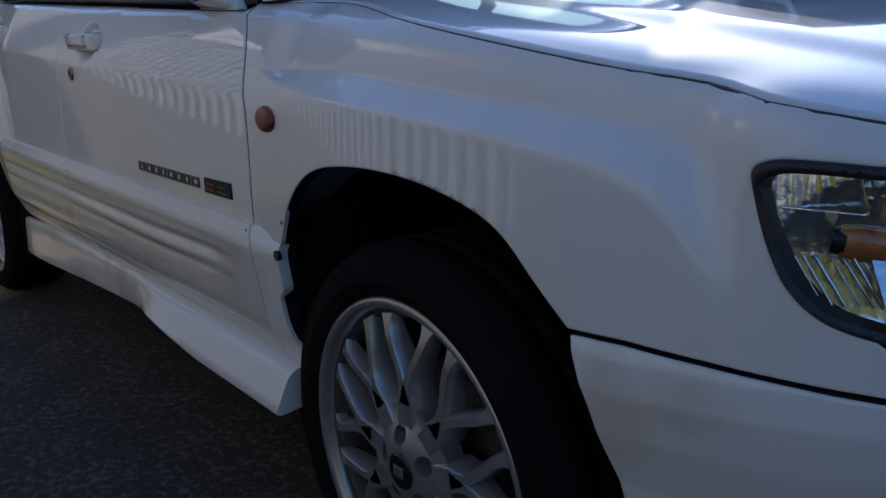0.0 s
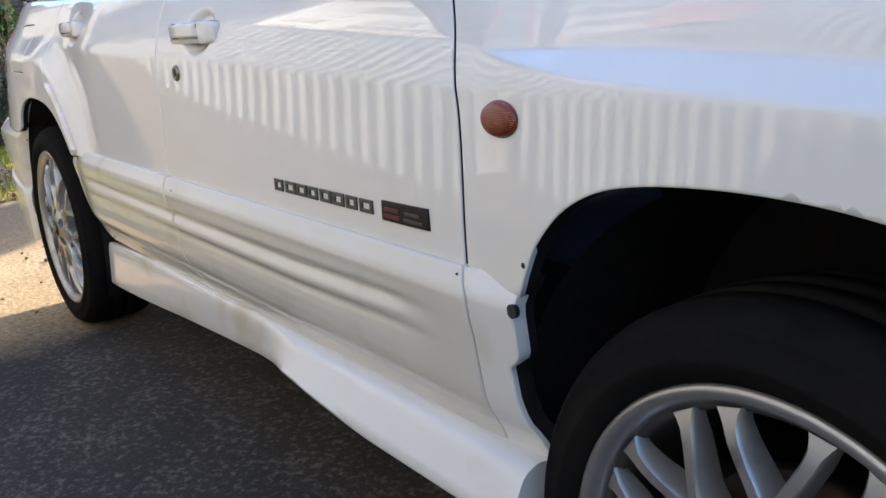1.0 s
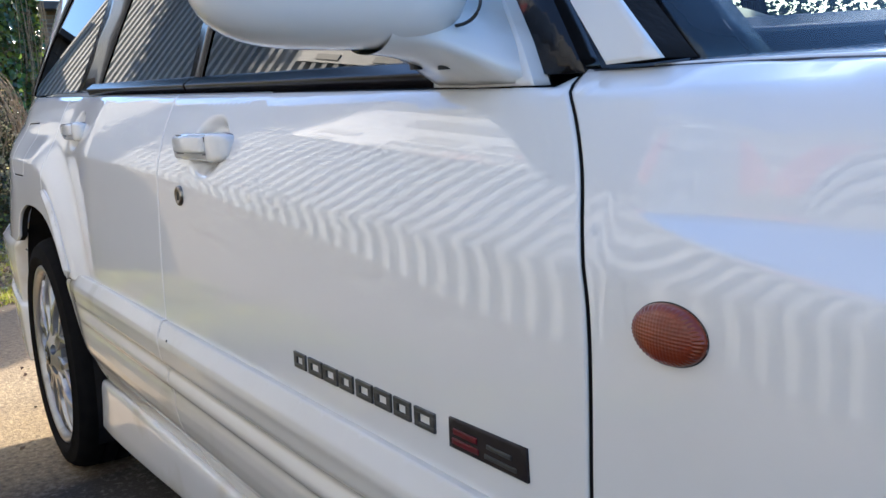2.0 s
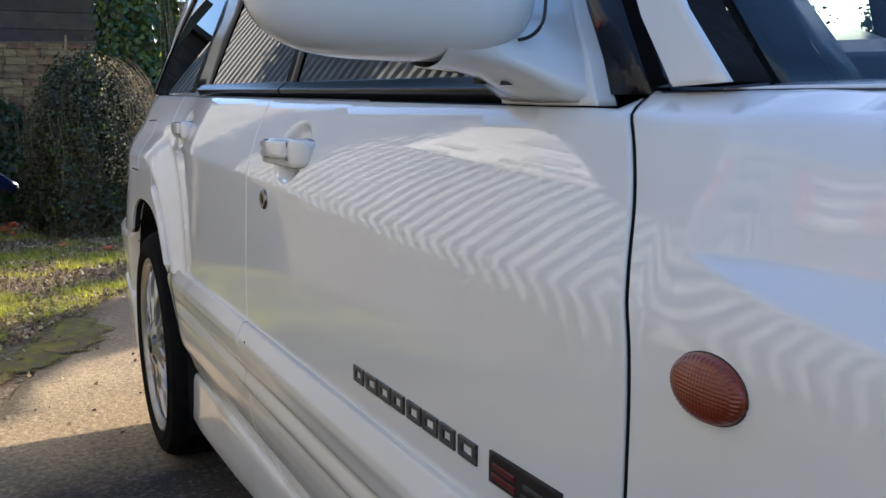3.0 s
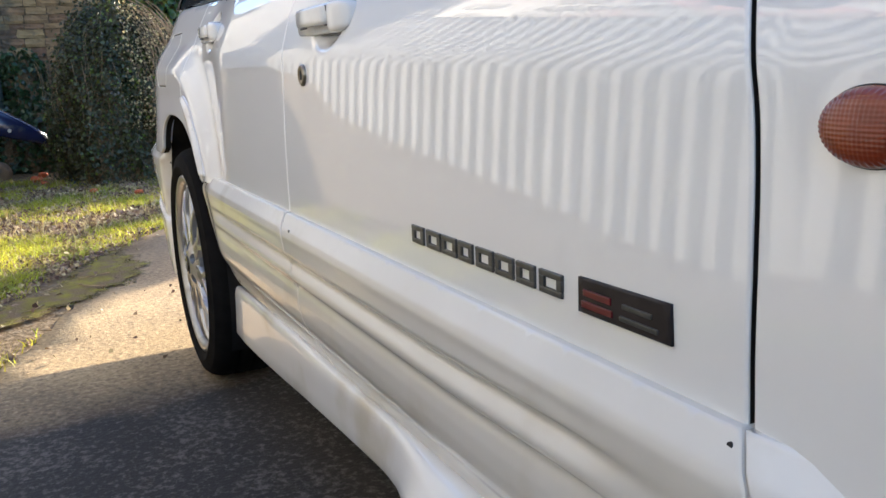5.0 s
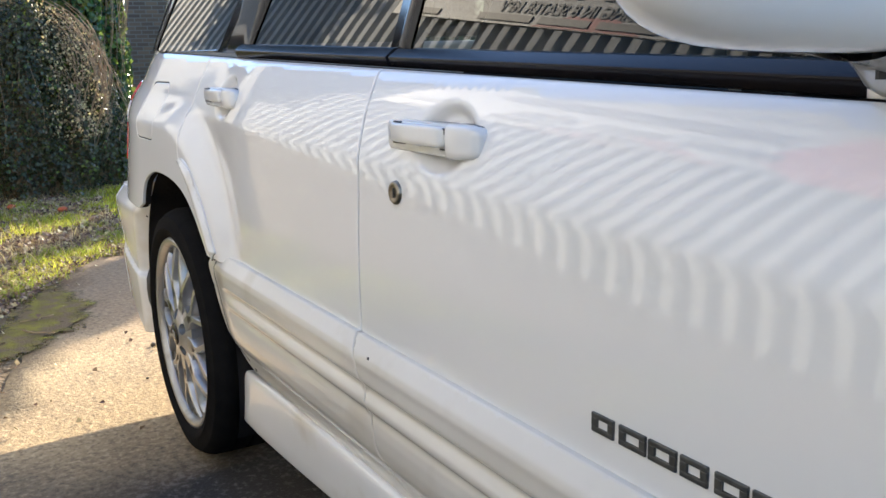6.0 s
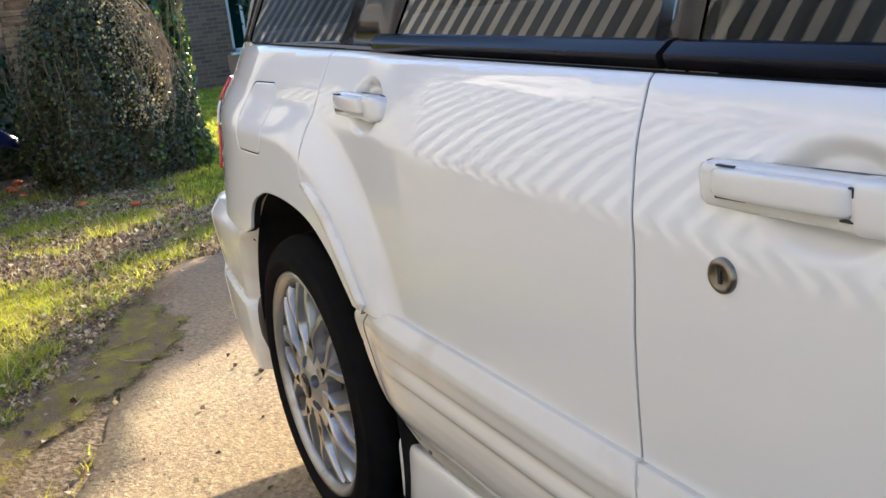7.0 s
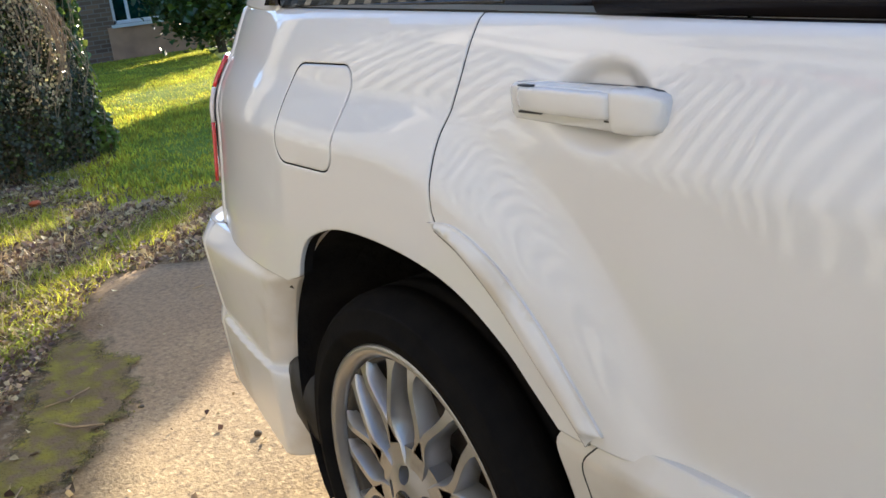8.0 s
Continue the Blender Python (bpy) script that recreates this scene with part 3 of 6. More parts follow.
def clad(x, z):
    """The cladding: a ledge, then two steps that overhang, flattening out at both ends."""
    x, z = np.asarray(x, float), np.asarray(z, float)
    zr = z - 0.007 * smooth01((x + 0.85) / 0.4) * smooth01((z - 0.44) / 0.03) * smooth01((0.55 - z) / 0.02)
    k = smooth01((x + 2.08) / 0.15) * smooth01((-0.40 - x) / 0.16)
    y = CLAD(z) * (1 - k) + RIBBED(zr) * k
    return y + 0.012 * smooth01((x + 0.40) / 0.14) + 0.010 * smooth01((-2.02 - x) / 0.12)


FGAP = curve([(-0.475, 0.945), (-0.437, 0.908), (-0.409, 0.869), (-0.392, 0.829), (-0.379, 0.788), (-0.374, 0.745), (-0.372, 0.69), (-0.371, 0.63), (-0.368, 0.574)], 6)
BGAP = curve([(-1.456, 0.966), (-1.448, 0.935), (-1.441, 0.90), (-1.430, 0.86), (-1.423, 0.82), (-1.422, 0.78), (-1.423, 0.713), (-1.420, 0.643), (-1.415, 0.574)], 6)
RGAP = curve([(-2.352, 0.995), (-2.356, 0.96), (-2.357, 0.93), (-2.359, 0.91), (-2.364, 0.883), (-2.370, 0.853), (-2.364, 0.813), (-2.361, 0.775)], 6)
TRIM_IN = curve([(-2.352, 0.755), (-2.30, 0.733), (-2.235, 0.69), (-2.175, 0.637), (-2.105, 0.574)], 6)
TRIM_OUT = curve([(-2.365, 0.762), (-2.312, 0.765), (-2.243, 0.739), (-2.174, 0.689), (-2.12, 0.634), (-2.082, 0.592)], 6)
F_ARCH = curve([(-0.252, 0.600), (-0.232, 0.637), (-0.19, 0.679), (-0.137, 0.707), (-0.07, 0.722), (0.02, 0.729), (0.11, 0.727), (0.19, 0.716), (0.25, 0.700), (0.29, 0.678), (0.332, 0.641), (0.374, 0.603)], 5)
R_ARCH = curve([(-2.150, 0.574), (-2.191, 0.606), (-2.234, 0.640), (-2.302, 0.677), (-2.378, 0.700), (-2.481, 0.712), (-2.587, 0.712), (-2.649, 0.700), (-2.702, 0.678), (-2.730, 0.645), (-2.742, 0.612)], 5)
LAMP = curve([(0.637, 0.787), (0.59, 0.791), (0.562, 0.790), (0.547, 0.780), (0.551, 0.757), (0.567, 0.707), (0.585, 0.673), (0.613, 0.648), (0.655, 0.634), (0.70, 0.628)], 5)


def shift(pts, dx, dz=0.0):
    return [(p[0] + dx, p[1] + dz) for p in pts]


def belt_line(x0, x1, n=12, dz=-0.003):
    return [(x, belt(x) + dz) for x in np.linspace(x0, x1, n)]


def rounded(x0, x1, z0, z1, r, n=6):
    out = []
    for cx, cz, a in ((x1 - r, z1 - r, 0), (x0 + r, z1 - r, 90), (x0 + r, z0 + r, 180), (x1 - r, z0 + r, 270)):
        out += [(cx + r * math.cos(radians(a + 90 * k / n)), cz + r * math.sin(radians(a + 90 * k / n))) for k in range(n + 1)]
    return out


def dished(x, z, cx, cz, rx, rz, deep):
    r = np.sqrt(((x - cx) / rx) ** 2 + ((z - cz) / rz) ** 2)
    return deep * smooth01((1 - r) / 0.50)


def front_door_skin(x, z):
    return side(x, z) + dished(x, z, -1.212, 0.8785, 0.078, 0.047, 0.016)


def rear_door_skin(x, z):
    return side(x, z) + dished(x, z, -2.123, 0.9045, 0.078, 0.047, 0.016)


FLAP = rounded(-2.782, -2.600, 0.788, 0.930, 0.032)


def wide_of(fn, dy):
    return lambda x, z: fn(x, z) + dy


def arch_lip(x, z):
    """Painted lips are deep only round the wheel arches."""
    near = np.minimum(np.hypot(x - 0.06, z - 0.32), np.hypot(x + 2.48, z - 0.32))
    return np.where(near < 0.43, 0.007, 0.0010)


def flank(left):
    """One side of the body: wing, doors, quarter and the ribbed cladding below them."""
    g = 0.0015
    seam = [(x, float(SEAM(x)) - 0.002) for x in np.linspace(0.66, -0.455, 26)]
    wing_line = (shift(FGAP, 0.0026) + [(-0.365, 0.574), (-0.262, 0.574)] + F_ARCH + [(0.385, 0.603), (0.44, 0.603), (0.52, 0.598), (0.589, 0.592), (0.626, 0.588), (0.66, 0.585), (0.66, 0.624)]
                 + [p for p in reversed(LAMP) if p[0] < 0.655] + [(0.66, 0.786)] + seam)
    fd_line = belt_line(-0.480, -1.452) + shift(BGAP, g)[1:] + shift(FGAP, -0.0026)[::-1][:-1]
    rd_line = belt_line(-1.461, -2.346) + shift(RGAP, g)[1:] + shift(TRIM_IN, g, 0.002) + shift(BGAP, -g)[::-1][:-1]
    q_line = (belt_line(-2.358, -3.19, 10) + [(-3.19, 0.596), (-2.95, 0.596), (-2.785, 0.596)] + R_ARCH[::-1] + shift(TRIM_IN, -g, -0.002)[::-1] + shift(RGAP, -g)[::-1][:-1])
    clean = lambda pts: dense(pts, 0.012)
    wing = panel("front_wing", clean(wing_line), side, PAINT, car, (0.018, 0.012), fine=() if left else ((-0.36, 0.02, 0.795, 0.855, 0.008, 0.003), (0.02, 0.53, 0.70, 0.85, 0.010, 0.005)), left=left, depth=0.022, lip=arch_lip)
    fd = panel("front_door", clean(fd_line), front_door_skin if not left else side, PAINT, car, (0.02, 0.012), fine=() if left else ((-1.29, -1.115, 0.815, 0.936, 0.004, 0.004),), left=left, lip=0.0012)
    rd = panel("rear_door", clean(rd_line), rear_door_skin if not left else side, PAINT, car, (0.012, 0.009), fine=() if left else ((-2.21, -2.03, 0.845, 0.960, 0.004, 0.004),), left=left, lip=0.002)
    q = panel("rear_quarter_panel", clean(q_line), side, PAINT, car, (0.018, 0.012), holes=() if left else (dense(FLAP, 0.012),), left=left, depth=0.022, lip=arch_lip)
    # the ribbed cladding, one length on each panel
    cg = [(-0.368, 0.590), (-0.350, 0.56), (-0.346, 0.50), (-0.343, 0.43), (-0.336, 0.375), (-0.333, 0.352)]
    bg = [(-1.415, 0.590), (-1.398, 0.56), (-1.384, 0.52), (-1.376, 0.47), (-1.366, 0.425), (-1.335, 0.385), (-1.28, 0.352)]
    low = lambda a, b: [(x, 0.352) for x in np.linspace(a, b, 14)][1:-1]
    cf = [(-0.366, 0.590), (-0.262, 0.590), (-0.270, 0.56), (-0.272, 0.50), (-0.276, 0.492), (-0.289, 0.480), (-0.287, 0.44), (-0.278, 0.405), (-0.262, 0.374), (-0.245, 0.352)]
    cr = curve([(-2.125, 0.590), (-2.160, 0.560), (-2.155, 0.515), (-2.135, 0.455), (-2.095, 0.405), (-2.03, 0.366), (-1.99, 0.352)], 5)
    top = lambda a, b: [(x, 0.590) for x in np.linspace(a, b, 14)][1:-1]
    step = (0.03, 0.0028)
    panel("wing_cladding", clean(cf + shift(cg, g)[::-1][:-1]), clad, PLASTIC_WHITE, car, (0.016, 0.004), left=left, depth=0.03, lip=lambda x, z: np.where((z > 0.49) & (z < 0.57), 0.018, 0.007))
    panel("front_door_cladding", clean(shift(cg, -g) + low(-0.335, -1.28) + shift(bg, g)[::-1] + top(-1.412, -0.372)), clad, CLADDING, fd, step, left=left, depth=0.02, lip=0.006)
    panel("rear_door_cladding", clean(shift(bg, -g) + low(-1.28, -1.99) + cr[::-1] + top(-2.125, -1.42)), clad, CLADDING, rd, step, left=left, depth=0.03, lip=0.012)
    # dark sills and inner skins behind the gaps
    panel("inner_skin", clean([(-0.44, 0.92), (-2.02, 0.96), (-2.02, 0.36), (-0.40, 0.36), (-0.32, 0.42), (-0.32, 0.60), (-0.36, 0.62)]), wide_of(side, 0.055), LINER, car, (0.2, 0.06), left=left, depth=0.01, inset=0)
    return wing, fd, rd, q


right_wing, right_front_door, right_rear_door, right_quarter = flank(False)
flank(True)

# strip of trim round the rear arch, on the door
trim_poly = dense(TRIM_OUT + [(-2.098, 0.583)] + TRIM_IN[::-1], 0.012)
panel("arch_trim", trim_poly, lambda x, z: side(x, z) - 0.003 - 0.0085 * (1 - (1 - np.clip(edge_distance(np.atleast_1d(x), np.atleast_1d(z), trim_poly) / 0.017, 0, 1)) ** 2), PLASTIC_WHITE, right_rear_door, (0.007, 0.007), depth=0.010, drop=0.0, inset=0.003, lip=0.009)
for name, line, r in (("trim_joint", shift(TRIM_IN, -0.001, -0.001), 0.0018),):
    part(name, tube_bm([(x, float(side(x, z)) - 0.0006, z) for x, z in line], r, 6), LINER, right_rear_door)
# fuel flap
panel("fuel_flap", dense(rounded(-2.7795, -2.6025, 0.7905, 0.9275, 0.030), 0.012), side, PAINT, right_quarter, (0.012, 0.01), depth=0.012)
panel("flap_recess", dense(rounded(-2.80, -2.58, 0.76, 0.95, 0.02), 0.03), wide_of(side, 0.021), LINER, right_quarter, (0.04, 0.03), depth=0.003, inset=0)


def superloft(sections, mat, name, parent, label="", n=20, power=0.5, left=False):
    """Sections of (x, y0, y1, z0, z1): rounded-square rings joined along x, closed at the ends."""
    rows = []
    for x, y0, y1, z0, z1 in sections:
        row = []
        for k in range(n):
            a = 2 * math.pi * k / n
            c, s = math.cos(a), math.sin(a)
            row.append((x, (y0 + y1) / 2 + (y1 - y0) / 2 * math.copysign(abs(c) ** power, c), (z0 + z1) / 2 + (z1 - z0) / 2 * math.copysign(abs(s) ** power, s)))
        rows.append(row)
    verts = [p for r in rows for p in r]
    m = len(rows)
    faces = [(i * n + j, i * n + (j + 1) % n, (i + 1) * n + (j + 1) % n, (i + 1) * n + j) for i in range(m - 1) for j in range(n)]
    faces += [tuple(range(n))[::-1], tuple((m - 1) * n + j for j in range(n))]
    bm = bmesh.new()
    vs = [bm.verts.new(v) for v in verts]
    for f in faces:
        bm.faces.new([vs[i] for i in f])
    bmesh.ops.recalc_face_normals(bm, faces=bm.faces)
    return part(name, bm, mat, parent, label, smooth=True, angle=50)


def door_handle(parent, xc, zc):
    """A lift-up handle: a flat housing, a raised block at its front, and the grip between."""
    face = lambda x: float(side(x, zc))
    loft = lambda name, secs, dz, inner, mat, text="": superloft([(xc + a, face(xc + a) - out, face(xc + a) + inner, zc + dz + tip - h, zc + dz + tip + h) for a, out, h, tip in secs], mat, name, parent, text, 28, 0.42)
    loft("handle_gasket", [(-0.1118, 0.0006, 0.0105, -0.001), (-0.1090, 0.0012, 0.0186, -0.001), (0.0, 0.0012, 0.0212, -0.001), (0.075, 0.0012, 0.0218, -0.001), (0.0975, 0.0012, 0.0195, -0.0008), (0.1045, 0.0006, 0.0165, -0.0006)], 0, 0.012, BLACK)
    loft("door_handle", [(-0.1108, 0.002, 0.010, 0.0), (-0.1085, 0.0085, 0.0165, 0.0), (-0.100, 0.0125, 0.0190, 0.0), (-0.06, 0.0132, 0.0200, 0.0), (0.046, 0.0135, 0.0205, 0.0), (0.0500, 0.0165, 0.0208, 0.0), (0.056, 0.0180, 0.0210, 0.0), (0.080, 0.0172, 0.0205, 0.0), (0.098, 0.0138, 0.0185, 0.0), (0.107, 0.0090, 0.0155, 0.0), (0.1113, 0.003, 0.010, 0.0)], 0, 0.012, PLASTIC_WHITE, "white body-coloured lift handle")
    loft("handle_grip", [(-0.0885, 0.012, 0.006, 0.0), (-0.0860, 0.0180, 0.0100, 0.0), (-0.078, 0.0210, 0.0122, 0.0), (-0.03, 0.0226, 0.0128, 0.0), (0.034, 0.0222, 0.0126, 0.0), (0.0470, 0.0205, 0.0116, 0.0), (0.0505, 0.016, 0.0085, 0.0)], 0.0045, -0.006, PLASTIC_WHITE)
    for a0, a1, z0, z1, out in ((-0.087, -0.052, -0.0104, -0.0080, 0.0142), (0.042, 0.0515, 0.0142, 0.0156, 0.0170), (0.0505, 0.0518, 0.008, 0.0150, 0.0170), (0.040, 0.0515, -0.0106, -0.0090, 0.0170), (-0.085, -0.064, 0.0168, 0.0184, 0.0142)):
        part("handle_gap", box_bm((xc + a0, face(xc) - out, zc + z0), (xc + a1, face(xc) - 0.004, zc + z1), 0.0005, 1), BLACK, parent)


door_handle(right_front_door, -1.2285, 0.8785)
door_handle(right_rear_door, -2.1395, 0.9045)

# door lock
lock_at = (-1.303, float(side(-1.303, 0.804)), 0.804)
lock_rows = lathe_rows([(0.0001, -0.0035), (0.009, -0.0035), (0.0105, -0.005), (0.0135, -0.005), (0.0155, -0.003), (0.0165, 0.004)], 28, lock_at)
grid_part("door_lock", lock_rows, LOCK_METAL, right_front_door, "worn round metal key lock")
part("keyhole", box_bm((lock_at[0] - 0.0017, lock_at[1] - 0.0052, lock_at[2] - 0.0065), (lock_at[0] + 0.0017, lock_at[1] - 0.002, lock_at[2] + 0.0065), 0.0005), BLACK, right_front_door)

# side repeater lamp on the wing
amber_rows = []
for k in range(265):
    a = 2 * math.pi * k / 264
    row = []
    for f in np.sin(np.linspace(0, math.pi / 2, 56)):
        x, z = -0.2915 + 0.0335 * f * math.cos(a), 0.7695 + 0.0200 * f * math.sin(a)
        fluted = 0.00008 * (math.sin(2 * math.pi * x / 0.0030) + math.sin(2 * math.pi * z / 0.0024)) if f < 0.80 else 0.0004 * math.sin(44 * a) * math.sin(math.pi * (f - 0.80) / 0.20)
        row.append((x, float(side(x, z)) - 0.0065 * (1 - f ** 7) ** 0.5 - 0.0042 * (1 - f * f) - 0.0006 - fluted, z))
    amber_rows.append(row)
grid_part("side_repeater", amber_rows, AMBER, right_wing, "oval amber indicator lens", flip=True)
ring = [(-0.2915 + 0.0338 * math.cos(a), float(side(-0.2915 + 0.0338 * math.cos(a), 0.7695 + 0.0203 * math.sin(a))), 0.7695 + 0.0203 * math.sin(a)) for a in np.linspace(0, 2 * math.pi, 40, endpoint=False)]
part("repeater_gasket", tube_bm(ring, 0.0005, 6, True), BLACK, right_wing, smooth=True)

# eight raised plain open blocks where a word stands, and the dark badge beside it
for i, w in enumerate((0.032, 0.036, 0.035, 0.032, 0.035, 0.034, 0.032, 0.036)):
    x0 = -0.889 + 0.0393 * i
    y0 = float(side(x0, 0.632))
    z0 = 0.6215 + 0.0012 * i / 7
    bm = bmesh.new()
    for lo, hi in (((0, 0.0140), (w, 0.0195)), ((0, 0), (w, 0.0055)), ((0, 0.005), (0.0085, 0.0145)), ((w - 0.0085, 0.005), (w, 0.0145))):
        box_bm((x0 + lo[0], y0 - 0.0026, z0 + lo[1]), (x0 + hi[0], y0 + 0.001, z0 + hi[1]), 0.0012, bm=bm)
    part("raised_letter_block", bm, LETTER, right_front_door)
bpoly = dense([(-0.5535, 0.6465), (-0.4425, 0.6485), (-0.4405, 0.6205), (-0.553, 0.6195)], 0.01)
panel("badge", bpoly, lambda x, z: side(x, z) - 0.0035, BADGE_BLACK, right_front_door, (0.02, 0.02), depth=0.005, drop=0.001, inset=0.002)
for x0, z0, w, h, mat in ((-0.546, 0.6245, 0.040, 0.0055, BADGE_RED), (-0.544, 0.6335, 0.036, 0.0055, BADGE_RED), (-0.497, 0.6250, 0.044, 0.0040, LETTER), (-0.494, 0.6340, 0.034, 0.0040, LETTER)):
    yb = float(side(x0, z0)) - 0.0046
    part("badge_mark", box_bm((x0, yb, z0), (x0 + w, yb + 0.002, z0 + h), 0.0008), mat, right_front_door)

cap_line = [(-2.092, 0.578), (-2.120, 0.545), (-2.117, 0.510), (-2.098, 0.455), (-2.060, 0.412), (-2.00, 0.376)]
part("cladding_joint", tube_bm([(x, float(clad(x, z)) - 0.0002, z) for x, z in curve(cap_line, 6)], 0.0010, 6), LETTER, right_rear_door)
# screws, holes and a small dark chip at the ends of the cladding
for x, z, fn, r in ((-0.253, 0.612, side, 0.0035), (-0.271, 0.556, clad, 0.0085), (-1.975, 0.365, clad, 0.006), (-1.35, 0.568, clad, 0.003), (-0.371, 0.580, clad, 0.0024)):
    y = float(fn(x, z)) - 0.0003
    part("dark_dot", tube_bm([(x, y, z), (x, y + 0.006, z)], r, 12), BLACK, car)

# ---- side skirt ----
SK_TOP = table([(-2.2, 0.316), (-2.1, 0.326), (-2.0, 0.337), (-1.8, 0.350), (-1.5, 0.358), (-1.2, 0.362), (-0.8, 0.367), (-0.4, 0.368), (-0.2, 0.362)], 0.04)
SK_LOW = table([(-2.2, 0.198), (-2.1, 0.206), (-1.8, 0.227), (-1.5, 0.253), (-1.2, 0.274), (-1.05, 0.284), (-0.97, 0.294), (-0.9, 0.306), (-0.82, 0.308), (-0.7, 0.299), (-0.6, 0.292), (-0.4, 0.291), (-0.15, 0.289)], 0.022)
SK_IN = table([(-2.2, 0.034), (-2.0, 0.022), (-1.7, 0.013), (-1.4, 0.009), (-0.5, 0.006), (-0.15, 0.004)], 0.03)
SK_OUT = table([(-2.2, 0.026), (-2.0, 0.014), (-1.6, 0.006), (-1.2, 0.003), (-1.05, 0.001), (-0.97, -0.010), (-0.88, -0.034), (-0.78, -0.042), (-0.6, -0.043), (-0.15, -0.042)], 0.020)
for left in (False, True):
    rows = []
    xs = np.concatenate([np.linspace(-2.135, -1.1, 24), np.linspace(-1.08, -0.78, 24), np.linspace(-0.75, -0.262, 16)])
    for x in xs:
        t, b, o, i = float(SK_TOP(x)), float(SK_LOW(x)), float(SK_OUT(x)), float(SK_IN(x))
        w = max(0.010, i - o)
        prof = [(0.05, t - 0.004), (i + 0.006, t), (i + 0.001, t - 0.001), (i - 0.25 * w, t - 0.006), (i - 0.42 * w, t - 0.013), (i - 0.52 * w, t - 0.021)]
        prof += [(i - 0.52 * w + (o - i + 0.52 * w) * q, t - 0.021 + (b + 0.008 - t + 0.021) * q) for q in (0.35, 0.7, 1.0)] + [(o + 0.002, b + 0.002), (o + 0.010, b), (0.09, b + 0.012)]
        rows.append([(x, WIDE - y if left else y, z) for y, z in prof])
    n = len(rows[0])
    verts = [p for r in rows for p in r]
    faces = [(k * n + j, k * n + j + 1, (k + 1) * n + j + 1, (k + 1) * n + j) for k in range(len(rows) - 1) for j in range(n - 1)]
    faces += [tuple(range(n))[::-1], tuple((len(rows) - 1) * n + j for j in range(n))]
    bm = bmesh.new()
    vs = [bm.verts.new(v) for v in verts]
    for f in faces:
        bm.faces.new([vs[k] for k in f])
    bmesh.ops.recalc_face_normals(bm, faces=bm.faces)
    part("side_skirt", bm, PLASTIC_WHITE, car, "white sculpted sill skirt", smooth=True, angle=48)

# ---- bumpers ----


RB_EDGE = curve([(-2.786, 0.6075), (-2.812, 0.592), (-2.850, 0.56), (-2.880, 0.51), (-2.905, 0.455), (-2.925, 0.41), (-2.936, 0.385), (-2.922, 0.362), (-2.922, 0.32), (-2.930, 0.26), (-2.938, 0.196)], 4)


def rear_bumper_skin(x, z):
    """A rounded top, a face that falls inward, a raised crease, and an upright lower part."""
    x, z = np.asarray(x, float), np.asarray(z, float)
    step = 0.365 - 0.13 * (x + 2.891)
    up = np.clip((z - step) / (0.565 - step), 0, 1)
    upper = 0.003 - 0.019 * up ** 0.8 + 0.030 * smooth01((z - 0.568) / 0.05)
    lower = -0.009 + 0.012 * np.clip((step - z) / 0.2, 0, 1)
    y = lower + (upper - lower) * smooth01((z - step) / 0.008)
    edge = np.interp(z, [p[1] for p in RB_EDGE[::-1]], [p[0] for p in RB_EDGE[::-1]])
    return y + 0.22 * np.maximum(0, -2.95 - x) ** 2 + 0.034 * np.clip((x - edge + 0.050) / 0.050, 0, 1) ** 2


def front_bumper_skin(x, z):
    y = np.interp(z, [0.15, 0.25, 0.36, 0.44, 0.50, 0.55, 0.585, 0.60], [0.06, 0.02, 0.004, -0.004, -0.022, -0.030, -0.026, -0.020])
    return y + 0.86 * np.maximum(0, x - 0.30) ** 2


FB_EDGE = curve([(0.382, 0.598), (0.392, 0.57), (0.405, 0.535), (0.418, 0.48), (0.430, 0.43), (0.438, 0.36), (0.44, 0.28)], 5)
for left in (False, True):
    rb = RB_EDGE + [(-2.99, 0.192), (-3.04, 0.212), (-3.12, 0.245), (-3.20, 0.262), (-3.22, 0.264), (-3.22, 0.6075)]
    panel("rear_bumper_side", dense(rb, 0.012), rear_bumper_skin, PLASTIC_WHITE, car, (0.010, 0.005), depth=0.03, left=left, lip=0.012)
    fb = FB_EDGE[::-1] + [(0.44, 0.5985), (0.52, 0.5935), (0.589, 0.5875), (0.626, 0.5835), (0.66, 0.5805), (0.79, 0.565), (0.80, 0.27), (0.60, 0.27)]
    panel("front_bumper_side", dense(fb, 0.012), front_bumper_skin, PLASTIC_WHITE, car, (0.016, 0.009), depth=0.03, left=left)


def corner_rows(skin, x0, reach, zs, into, n=14):
    """Carries a flank round the end of the car to its middle."""
    rows = []
    for z in zs:
        y0 = float(skin(x0, z))
        row = []
        for k in range(n + 1):
            a = math.pi / 2 * k / n
            row.append((x0 + reach * math.sin(a), y0 + into * (1 - math.cos(a)), z))
        mid = [(x0 + reach * (1 + 0.25 * math.sin(math.pi * u)), y0 + into + (WIDE - 2 * (y0 + into)) * u, z) for u in np.linspace(0.06, 0.94, 12)]
        back = [(p[0], WIDE - p[1], p[2]) for p in reversed(row)]
        rows.append(row + mid + back)
    return rows


